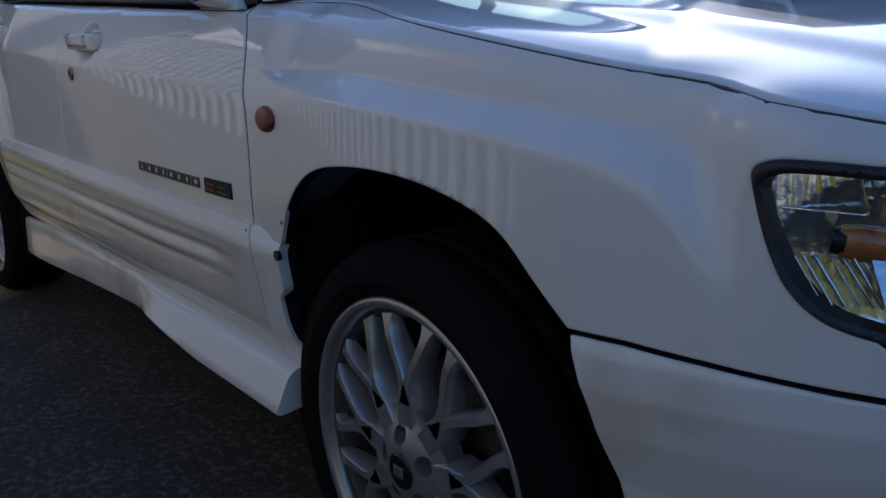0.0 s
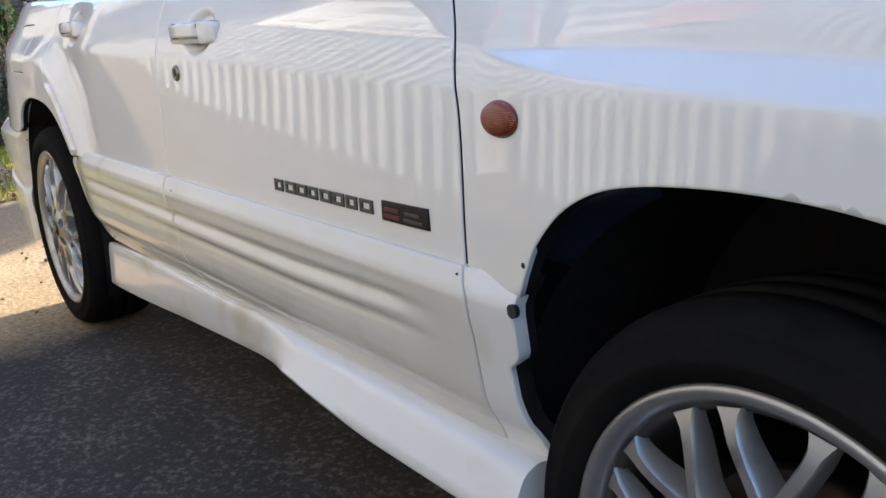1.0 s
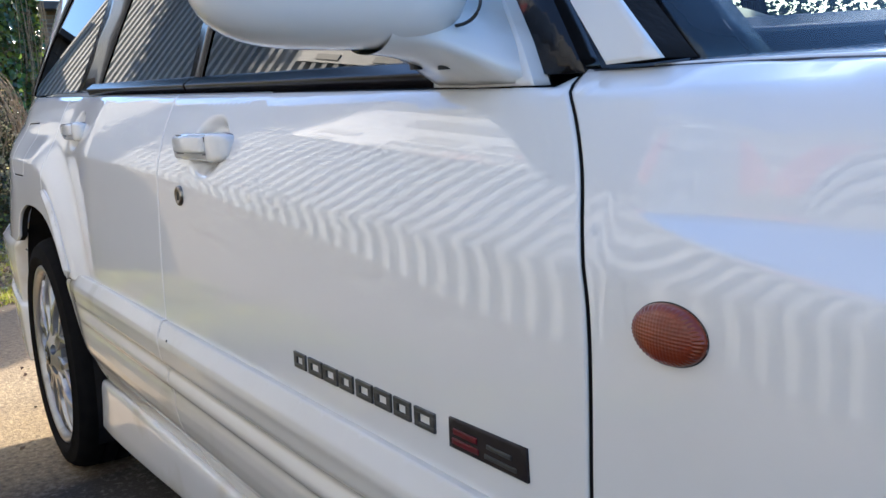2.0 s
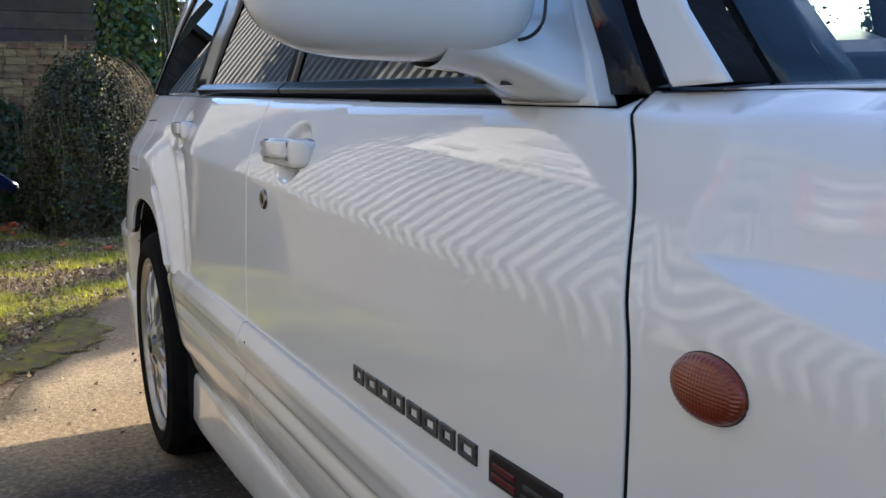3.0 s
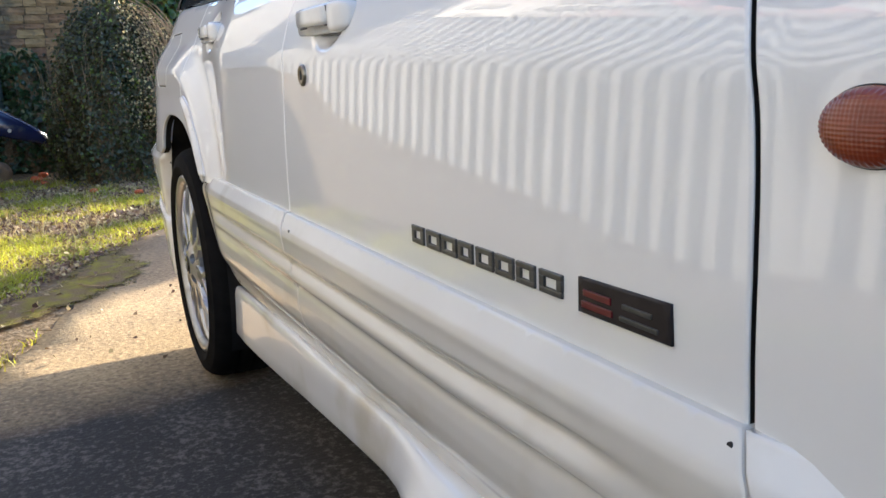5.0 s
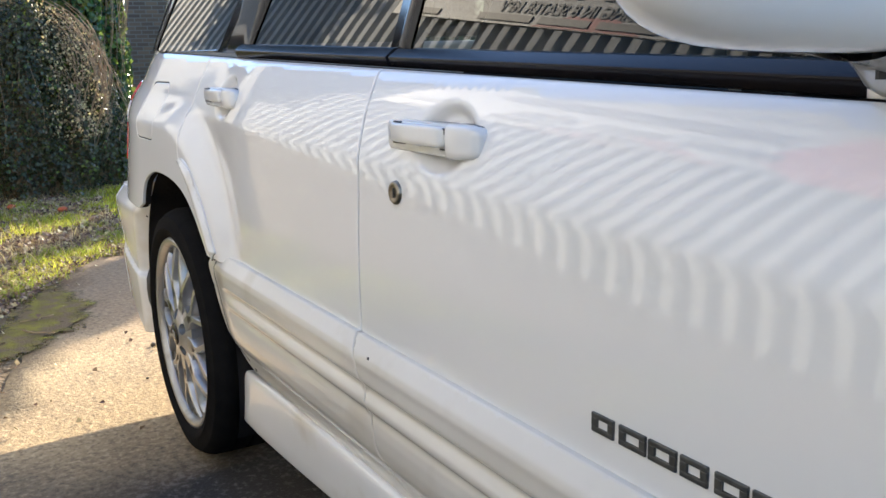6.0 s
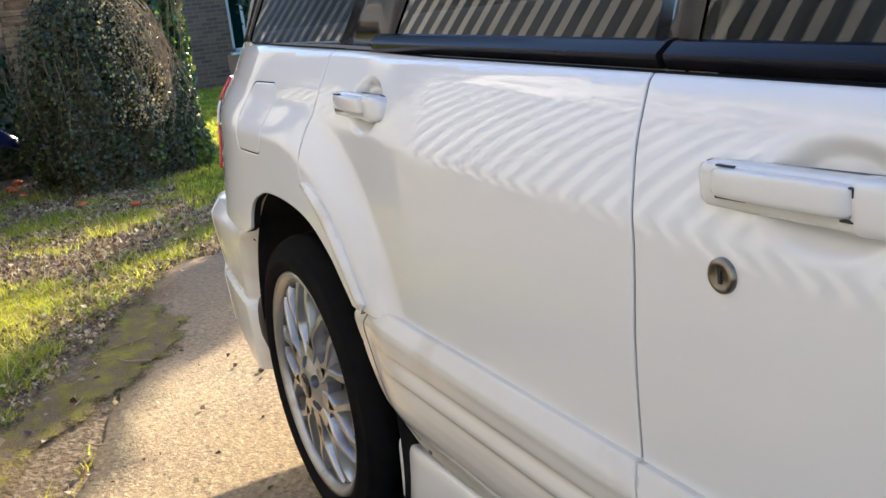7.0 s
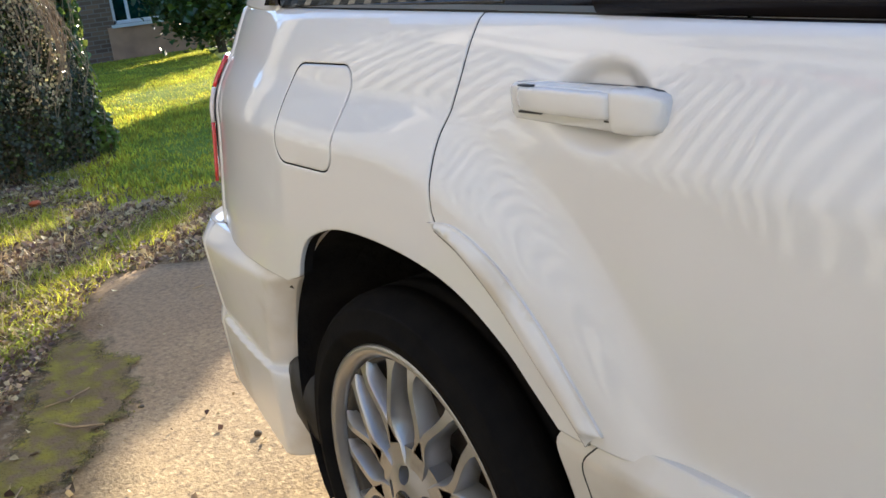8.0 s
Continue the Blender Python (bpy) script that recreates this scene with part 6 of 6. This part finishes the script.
def ivy_mound(name, centre, radii, count, size, label, mats, lean=(0, 0), vines=60, square=2.6, seed=1, core_mat=None):
    """A mound of ivy: a dark core, leaves over it, and trailing stems."""
    cx, cy, h = centre
    root = thing(name, (cx, cy, -0.04), label, "ivy bush")
    r = np.random.default_rng(seed)

    def surf(a, t, k=1.0):
        # a round the mound, t from the ground (0) to the crown (1)
        prof = (1 - t ** square) ** (1 / square)
        lump = 1 + 0.10 * np.sin(3 * a + 2 * t + seed) + 0.07 * np.sin(7 * a - 5 * t + seed * 2) + 0.05 * np.sin(13 * a + 9 * t)
        return np.stack([cx + lean[0] * t + radii[0] * np.cos(a) * prof * lump * k, cy + lean[1] * t + radii[1] * np.sin(a) * prof * lump * k, h * t * (0.97 + 0.04 * np.sin(5 * a + seed)) * (0.5 + 0.5 * k)], -1)

    rows = [[tuple(surf(np.array(a), np.array(t), 0.90)) for a in np.linspace(0, 2 * np.pi, 41)] for t in np.linspace(0, 0.995, 22)]
    grid_part("stem_mass", rows, core_mat or ROUGH_GROUND, root, "dark tangle of old stems")
    a, t = r.uniform(0, 2 * np.pi, count), r.uniform(0, 1, count) ** 0.85
    depth = 1.0 + 0.09 * r.normal(size=count) * np.where(np.cos(a - 1.5) > 0.5, 0.4, 1.0)
    p = surf(a, t, depth)
    e = 1e-3
    nor = np.cross(surf(a + e, t) - surf(a, t), surf(a, np.clip(t + e, 0, 1)) - surf(a, t))
    nor /= np.maximum(np.linalg.norm(nor, axis=1, keepdims=True), 1e-9)
    split = r.random(count)
    lo = 0
    for k, (mat, share) in enumerate(mats):
        sel = (split >= lo) & (split < lo + share)
        lo += share
        # dry leaves on the sun side only: their pale colour adds to its sunlight
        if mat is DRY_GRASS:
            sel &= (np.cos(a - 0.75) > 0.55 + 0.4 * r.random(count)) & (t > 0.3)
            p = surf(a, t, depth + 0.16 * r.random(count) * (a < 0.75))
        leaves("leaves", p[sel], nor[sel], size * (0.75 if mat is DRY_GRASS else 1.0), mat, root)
    bm = bmesh.new()
    for _ in range(vines):
        # most dry stems hang on the sun side, to brighten it
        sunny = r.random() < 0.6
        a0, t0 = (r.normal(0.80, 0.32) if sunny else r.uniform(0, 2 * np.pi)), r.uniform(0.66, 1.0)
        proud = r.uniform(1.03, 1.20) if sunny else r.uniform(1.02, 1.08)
        pts = [Vector(surf(np.array(a0 + 0.12 * math.sin(3 * s + a0)), np.array(max(0.02, t0 - 0.45 * s)), proud - 0.08 * s * s)) for s in np.linspace(0, 1, 9)]
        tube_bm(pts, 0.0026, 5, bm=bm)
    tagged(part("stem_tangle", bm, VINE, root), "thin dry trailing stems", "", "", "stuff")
    return root


bush = ivy_mound("ivy_stump", (-8.45, 0.40, 1.43), (0.75, 0.57), 56000, 0.026, "dome of dark ivy over a stump, its sunlit rim brightened by paler dry leaves and stems", ((IVY, 0.62), (IVY_YOUNG, 0.06), (DRY_GRASS, 0.32)), vines=150, seed=3, square=2.2)
part("thin_twig", tube_bm([(-8.5, 0.20, 1.38), (-8.5, 0.205, 1.52), (-8.49, 0.215, 1.66)], 0.010, 6), VINE, bush)
ivy_mound("ivy_pillar", (-9.25, 0.90, 2.6), (0.40, 0.36), 13000, 0.055, "tall column of ivy behind the stump, yellow-green in the sun", ((DARK_LEAF, 0.62), (IVY_YOUNG, 0.38)), vines=40, square=5.0, seed=8)
ivy_mound("ivy_clump", (-8.55, 1.0, 0.42), (0.35, 0.18), 1500, 0.05, "low yellow-green ivy at the foot of the stump", ((IVY_YOUNG, 1.0),), vines=6, seed=5)
ivy_mound("ivy_on_wall", (-10.35, -0.35, 1.15), (0.16, 0.22), 1800, 0.05, "dark ivy climbing the stone wall", ((DARK_LEAF, 1.0),), vines=14, square=4.0, seed=6)
ivy_mound("low_shrub", (-9.75, -0.15, 0.62), (0.30, 0.55), 2600, 0.05, "low dark green growth along the wall foot", ((DARK_LEAF, 0.8), (IVY, 0.2)), vines=8, seed=12)


def shrub(name, trunk_at, height, crown_at, radii, count, size, label, mats, category="shrub", limbs=9, seed=2, group=""):
    """A trunk with limbs that end in clumps of leaves."""
    r = np.random.default_rng(seed)
    root = thing(name, trunk_at, label, category, group)
    base, top = Vector(trunk_at), Vector(crown_at)
    bm = tube_bm([base + (top - base) * s + Vector((0.04 * math.sin(5 * s + seed), 0.04 * math.cos(4 * s), 0)) for s in np.linspace(0, 1, 8)], 0.06 * height / 2.5, 8, taper=[1.2 - 0.9 * s for s in np.linspace(0, 1, 8)])
    ends = []
    for k in range(limbs):
        s = 0.25 + 0.7 * k / limbs
        p = base + (top - base) * s
        a, b = 2.4 * k + seed, r.uniform(-0.5, 0.9)
        q = Vector(crown_at) + Vector((radii[0] * math.cos(a) * 0.7, radii[1] * math.sin(a) * 0.7, radii[2] * b * 0.7))
        tube_bm([p, p.lerp(q, 0.5) + Vector((0, 0, 0.06)), q], 0.02 * height / 2.5, 6, bm=bm, taper=[1.0, 0.7, 0.3])
        ends.append(q)
    part("trunk", bm, BARK, root, smooth=True)
    clumps = []
    for k in range(70):
        u = r.normal(size=3)
        u /= np.linalg.norm(u)
        clumps.append(np.array(crown_at) + u * np.array(radii) * r.uniform(0.35, 1.0) ** 0.6)
    pick = r.integers(0, len(clumps), count)
    p = np.array(clumps)[pick] + r.normal(0, 0.16, (count, 3)) * np.array(radii)
    nor = p - np.array(crown_at)
    nor = nor / np.maximum(np.linalg.norm(nor, axis=1, keepdims=True), 1e-6)
    split, lo = r.random(count), 0
    for mat, share in mats:
        sel = (split >= lo) & (split < lo + share)
        lo += share
        leaves("crown", p[sel], nor[sel], size, mat, root)
    return root


shrub("evergreen_shrub", (-16.3, 5.15, 0.0), 3.0, (-16.3, 5.02, 1.55), (1.0, 1.15, 1.25), 17000, 0.10, "dark evergreen shrub with glossy leaves on the lawn", ((DARK_LEAF, 0.85), (IVY_YOUNG, 0.15)), seed=4)
# unseen shrubs, added only to throw shade on the drive and lawn
for x, y, z, wide, tall, count, seed in ((-9.66, 5.97, 1.55, 0.34, 1.10, 11000, 9), (-10.29, 5.39, 1.12, 0.46, 0.96, 9000, 10), (-11.16, 4.60, 1.08, 0.64, 0.82, 12000, 11)):
    shrub("shade_shrub", (x, y, 0.0), z + tall, (x, y, z), (wide, wide, tall), count, 0.11, "broad evergreen shrub added out of view to shade the drive", ((DARK_LEAF, 0.9), (IVY, 0.1)), seed=seed, group="laurels beside the lawn")

# crown stays out of view; added to shade the wall's far end
shrub("shade_ivy_tree", (-9.30, 1.00, 0.0), 5.6, (-9.20, 1.10, 4.25), (0.92, 0.92, 1.40), 13000, 0.11, "tall tree overgrown with ivy, its unseen crown added to shade the corrugated wall", ((DARK_LEAF, 0.7), (IVY, 0.3)), "tree", seed=33)

for i in range(5):
    y = -1.5 + 2.0 * i
    shrub("boundary_shrub", (8.2 + 0.3 * math.sin(i * 2.0), y, 0), 2.2, (8.2 + 0.3 * math.sin(i * 2.0), y, 1.15), (0.8, 1.1, 1.05), 2600, 0.11, "yellow-green garden shrub ahead of the car", ((IVY_YOUNG, 0.8), (DRY_GRASS, 0.2)), "shrub", 7, 50 + i, "shrubs ahead of the car")

for i in range(3):
    x, y = 2.1 + 1.6 * i, -2.6 - 0.2 * math.sin(i * 2.2)
    shrub("roadside_shrub", (x, y, 0), 2.0, (x, y, 1.0), (0.95, 0.7, 0.95), 3200, 0.10, "sunlit yellow-green shrub past the end of the wall", ((IVY_YOUNG, 0.75), (DRY_GRASS, 0.25)), "shrub", 7, 70 + i, "shrubs past the wall")

# distant conifers along the boundary
for i in range(15):
    x, y = -18.0 + 1.25 * i + 0.4 * math.sin(i * 2.7), 19.0 + 0.8 * math.sin(i * 1.9)
    h = 3.0 + 0.55 * math.sin(i * 2.3) + 0.3 * math.cos(i * 5.1)
    shrub("conifer", (x, y, 0), h, (x, y, h * 0.52), (0.74, 0.70, h * 0.50), 2000, 0.13, "dark conifer in a row along the boundary", ((DARK_LEAF, 1.0),), "tree", 10, 20 + i, "boundary conifers")

# ---- stone wall, shed and house ----
WALL_X = -10.6
wall = mesh_part("garden_wall", [(WALL_X - 0.35, -1.2, -0.1), (WALL_X + 0.02, -1.2, -0.1), (WALL_X + 0.02, 1.45, -0.1), (WALL_X - 0.35, 1.45, -0.1), (WALL_X - 0.35, -1.2, 1.74), (WALL_X + 0.02, -1.2, 1.74), (WALL_X + 0.02, 1.45, 1.80), (WALL_X - 0.35, 1.45, 1.80)],
                 [(0, 3, 2, 1), (4, 5, 6, 7), (0, 1, 5, 4), (1, 2, 6, 5), (2, 3, 7, 6), (3, 0, 4, 7)], MORTAR, None, "", False)
tagged(wall, "old rubble stone garden wall with worn courses", "wall", "", "structure")
stones = []
for k in range(8):
    bm = box_bm((-0.06, -0.5, -0.5), (0.06, 0.5, 0.5), 0.0)
    bmesh.ops.subdivide_edges(bm, edges=bm.edges[:], cuts=2, use_grid_fill=True)
    for v in bm.verts:
        q = noise.noise_vector(v.co * 2.4 + Vector((k * 3.1, 0, 0)))
        v.co += Vector((0.016 * q.x, 0.06 * q.y, 0.07 * q.z))
        v.co.y *= 0.965
        v.co.z *= 0.93
    me = bpy.data.meshes.new("stone")
    bm.to_mesh(me)
    bm.free()
    me.materials.append(STONE)
    stones.append(me)
z, count = 0.55, 0
while z < 1.74:
    h = rng.uniform(0.055, 0.10)
    y = -1.15 + rng.uniform(-0.1, 0.1)
    while y < 1.3:
        w = rng.uniform(0.10, 0.28)
        ob = under(new("stone", stones[count % 8]), wall)
        ob.matrix_basis = Matrix.LocRotScale((WALL_X - 0.005 + rng.uniform(-0.012, 0.012), y + w / 2, z + h / 2), Euler((rng.normal(0, 0.015), 0, rng.normal(0, 0.02))), (1, w, h))
        y += w
        count += 1
    z += h
shed = thing("garden_shed", (-11.8, 0.5, 0), "dark weathered timber shed behind the stone wall", "shed")
for k in range(15):
    part("board", box_bm((-11.83, -3.0, 0.2 * k), (-11.80 + 0.012, 1.5, 0.2 * k + 0.195), 0.003), TIMBER, shed)
part("shed_wall", box_bm((-13.6, -3.0, 0), (-11.84, 1.5, 3.0)), TIMBER, shed)
part("shed_roof", box_bm((-13.9, -3.2, 3.0), (-11.6, 1.7, 3.08), 0.01), ROOF_TILE, shed)
part("green_post", box_bm((-10.40, -0.66, -0.05), (-10.28, -0.555, 3.1), 0.01), GREEN_PAINT, shed)

house = thing("brick_house", (-20, 6, 0), "dark brown brick house with a white-framed window and pale base", "house")
HX = -18.5
oy0, oy1, oz0, oz1 = 4.13, 5.35, 0.60, 1.75
wall_bm = bmesh.new()
for lo, hi in (((HX - 0.3, -1.5, 0.56), (HX, oy0, 3.0)), ((HX - 0.3, oy1, 0.56), (HX, 6.4, 3.0)), ((HX - 0.3, oy0, oz1), (HX, oy1, 3.0)), ((HX - 0.3, oy0, 0.56), (HX, oy1, oz0))):
    box_bm(lo, hi, bm=wall_bm)
part("wall", wall_bm, BRICK, house)
part("rendered_base", box_bm((HX - 0.3, 4.0, -0.1), (HX + 0.03, 6.4, 0.555), 0.005), RENDER_WALL, house, "plain brown rendered base")
part("brick_base", box_bm((HX - 0.3, -1.5, -0.1), (HX + 0.002, 4.0, 0.558)), BRICK, house)
fr = bmesh.new()
for lo, hi in (((HX - 0.12, oy0, oz0), (HX - 0.04, oy1, oz0 + 0.06)), ((HX - 0.12, oy0, oz1 - 0.06), (HX - 0.04, oy1, oz1)), ((HX - 0.12, oy0, oz0), (HX - 0.04, oy0 + 0.06, oz1)), ((HX - 0.12, oy1 - 0.06, oz0), (HX - 0.04, oy1, oz1)), ((HX - 0.115, 4.40, oz0), (HX - 0.045, 4.45, oz1))):
    box_bm(lo, hi, 0.004, 1, bm=fr)
win = part("window", fr, WINDOW_PAINT, house, "white-framed casement window")
part("window_sill", box_bm((HX - 0.12, oy0 - 0.05, oz0 - 0.06), (HX + 0.06, oy1 + 0.05, oz0 - 0.004), 0.006), WINDOW_PAINT, win)
part("pane", box_bm((HX - 0.085, oy0 + 0.05, oz0 + 0.05), (HX - 0.079, 4.41, oz1 - 0.05)), HOUSE_GLASS, win)
part("pane", box_bm((HX - 0.085, 4.44, oz0 + 0.05), (HX - 0.079, oy1 - 0.05, oz1 - 0.05)), HOUSE_GLASS, win)
part("curtain", box_bm((HX - 0.29, oy0 - 0.1, 0.5), (HX - 0.27, oy1 + 0.1, 1.9)), CURTAIN, house)
part("roof", box_bm((HX - 5, -2, 3.0), (HX + 0.4, 6.7, 3.15), 0.02), ROOF_TILE, house)

# ---- things lying by the wall ----
bump = thing("blue_bumper", (-9.0, -0.8, 0.0), "dark blue plastic car bumper propped among the weeds", "bumper")
rows = []
for k in range(25):
    s = k / 24
    y = -1.85 + 1.62 * s
    z0 = 0.37 + 0.06 * math.sin(s * 3.0) - 0.10 * max(0, s - 0.7) / 0.3
    top = 0.30 - 0.20 * max(0, (s - 0.6) / 0.4) ** 1.5
    rows.append([(-8.95 - 0.35 * max(0, s - 0.72) ** 1.2 + dx, y, z0 + top * v) for v, dx in ((0, -0.03), (0.03, 0.0), (0.25, 0.02), (0.6, 0.015), (0.9, -0.01), (1.0, -0.05))])
grid_part("bumper_shell", rows, BLUE_PLASTIC, bump, solid=0.008)
for y in (-0.72, -0.52):
    part("bolt", tube_bm([(-8.90, y, 0.435), (-8.94, y, 0.435)], 0.016, 10), ALLOY, bump)
part("prop_block", box_bm((-9.35, -1.8, -0.06), (-9.12, -1.05, 0.40), 0.03), TIMBER, bump)
bm = bmesh.new()
bmesh.ops.create_icosphere(bm, subdivisions=3, radius=0.17)
for v in bm.verts:
    v.co += 0.05 * noise.noise_vector(v.co * 5)
    v.co.z *= 0.85
    v.co.x *= 0.8
    v.co.y *= 1.0 - 0.45 * max(0, v.co.z / 0.14)
rock = part("field_stone", bm, STONE)
rock.matrix_basis = pose(-9.15, -0.72, 0.06, 0, 0, 20)
tagged(rock, "pointed brown stone lying in the weeds", "stone")
for i, (x, y, s) in enumerate(((-9.0, -0.30, 0.045), (-8.6, -0.36, 0.05), (-8.2, -0.30, 0.04), (-7.3, 0.02, 0.03), (-6.9, 0.30, 0.032))):
    bm = bmesh.new()
    bmesh.ops.create_icosphere(bm, subdivisions=2, radius=s)
    for v in bm.verts:
        v.co += 0.02 * noise.noise_vector(v.co * 12 + Vector((i, 0, 0)))
        v.co.z *= 0.7
    o = part("terracotta_shard", bm, TERRACOTTA)
    o.matrix_basis = pose(x, y, 0.02, 0, 0, 40 * i)
    tagged(o, "bright orange terracotta shard lying in the grass", "shard", "terracotta shards")

# ---- corrugated wall that faces the car's flank ----
WA, WB = Vector((-10.3, -0.95, 0)), Vector((1.1, -2.1050, 0))
WALL_TOP = 3.6
along = (WB - WA).normalized()
foot_of = lambda q: float(np.interp(q, (3.6, 4.4, 4.8, 5.5, 6.3, 6.9, 7.6, 8.6), (0.98, 0.86, 0.67, 0.55, 0.45, 0.37, 0.25, 0.16)))
out = Vector((-along.y, along.x, 0))
sheet_wall = thing("corrugated_wall", (-2.6, -1.8, 0), "tall cream corrugated sheet wall facing the parked car", "wall", "", "structure")
length, sheet_w = (WB - WA).length, 0.924
d, k = 0.0, 0
while d < length:
    rows = []
    for k2 in range(7):
        for u, h in ((0.0, 1), (0.42, 1), (0.47, 0), (0.95, 0)):
            p = WA + along * (d + 0.132 * (k2 + u)) + out * (0.054 * h + 0.002 * (k % 2))
            rows.append([(p.x, p.y, zz) for zz in (foot_of(d + 0.132 * (k2 + u)), WALL_TOP)])
    p = WA + along * (d + sheet_w) + out * (0.054 + 0.002 * (k % 2))
    rows.append([(p.x, p.y, zz) for zz in (foot_of(d + sheet_w), WALL_TOP)])
    grid_part("corrugated_sheet", rows, SHEET, sheet_wall, solid=0.002, smooth=False)
    d += sheet_w
    k += 1
# brown base added below the sloping line where the sheets stop
low = bmesh.new()
for q0, q1 in ((0, 3.6), (3.6, 4.4), (4.4, 4.8), (4.8, 6.3), (6.3, 7.6), (7.6, 8.6), (8.6, length)):
    c8 = [low.verts.new(p) for p in ((q0, -0.22, -0.1), (q1, -0.22, -0.1), (q1, -0.005, -0.1), (q0, -0.005, -0.1), (q0, -0.22, foot_of(q0) + 0.03), (q1, -0.22, foot_of(q1) + 0.03), (q1, -0.005, foot_of(q1) + 0.03), (q0, -0.005, foot_of(q0) + 0.03))]
    for f in ((0, 3, 2, 1), (4, 5, 6, 7), (0, 1, 5, 4), (1, 2, 6, 5), (2, 3, 7, 6), (3, 0, 4, 7)):
        low.faces.new([c8[k] for k in f])
bmesh.ops.transform(low, matrix=Matrix.Translation(WA) @ Matrix.Rotation(math.atan2(along.y, along.x), 4, "Z"), verts=low.verts)
part("plinth", low, MORTAR, sheet_wall, "dull brown stepped plinth added below the sheets")
cap = bmesh.new()
tube_bm([WA + Vector((0, 0, WALL_TOP + 0.02)), WB + Vector((0, 0, WALL_TOP + 0.02))], 0.05, 8, bm=cap)
part("capping", cap, SHEET_GREY, sheet_wall)

turn = math.atan2(along.y, along.x)
SIGN_AT = WA + along * 6.63 + out * 0.062
sign = thing("sign_board", (SIGN_AT.x, SIGN_AT.y, 2.8), "white and red painted sign board fixed to the corrugated wall", "sign")
sm = Matrix.Translation((SIGN_AT.x, SIGN_AT.y, 0)) @ Matrix.Rotation(turn + math.pi, 4, "Z") @ Matrix.Translation((0, 0, 2.36)) @ Matrix.Rotation(radians(-2.9), 4, "Y")


def sign_box(name, x0, x1, z0, z1, y0, mat):
    bm = box_bm((x0, -0.004, z0), (x1, 0.004, z1))
    bmesh.ops.transform(bm, matrix=sm @ Matrix.Translation((0, -y0, 0)), verts=bm.verts)
    return part(name, bm, mat, sign)


sign_box("board", -1.67, 1.67, 0.0, 0.78, 0.0, SIGN_WHITE)
for outline in (((-1.66, 0.004), (-1.30, 0.004), (-0.98, 0.22), (-1.20, 0.77), (-1.66, 0.77)), ((-0.98, 0.004), (-0.72, 0.004), (-0.30, 0.20), (-0.56, 0.20)), ((-0.40, 0.004), (0.34, 0.004), (0.10, 0.085), (-0.22, 0.085))):
    bm = bmesh.new()
    bm.faces.new([bm.verts.new(sm @ Vector((x, -0.0065, z))) for x, z in outline])
    part("red_band", bm, SIGN_RED, sign)
for x0, x1, z0, z1 in ((-1.25, -0.92, 0.018, 0.062), (-0.86, -0.55, 0.018, 0.062), (-0.49, -0.12, 0.018, 0.062), (-0.06, 0.30, 0.018, 0.062), (0.36, 0.80, 0.018, 0.062), (1.18, 1.45, 0.018, 0.062), (-1.1, -0.62, 0.19, 0.30), (-0.5, -0.05, 0.19, 0.30), (0.1, 0.55, 0.19, 0.30), (-1.0, 0.9, 0.45, 0.62), (1.05, 1.5, 0.14, 0.22)):
    sign_box("text_bar", x0, x1, z0, z1, 0.009, SIGN_BLACK)
txt = bpy.data.curves.new("sign_text", "FONT")
txt.body = "SPECIALISING IN 8 SEATER MPV"
txt.size, txt.align_x, txt.extrude, txt.offset = 0.104, "CENTER", 0.002, 0.0018
txt.materials.append(SIGN_BLACK)
tob = under(new("sign_text", txt), None)
tob.parent = sign
tob.matrix_parent_inverse = sign.matrix_basis.inverted()
tob.matrix_basis = sm @ Matrix.Translation((0.0, -0.009, 0.082)) @ Matrix.Rotation(math.pi / 2, 4, "X") @ Matrix.Diagonal((0.93, 1.0, 1.0, 1.0))
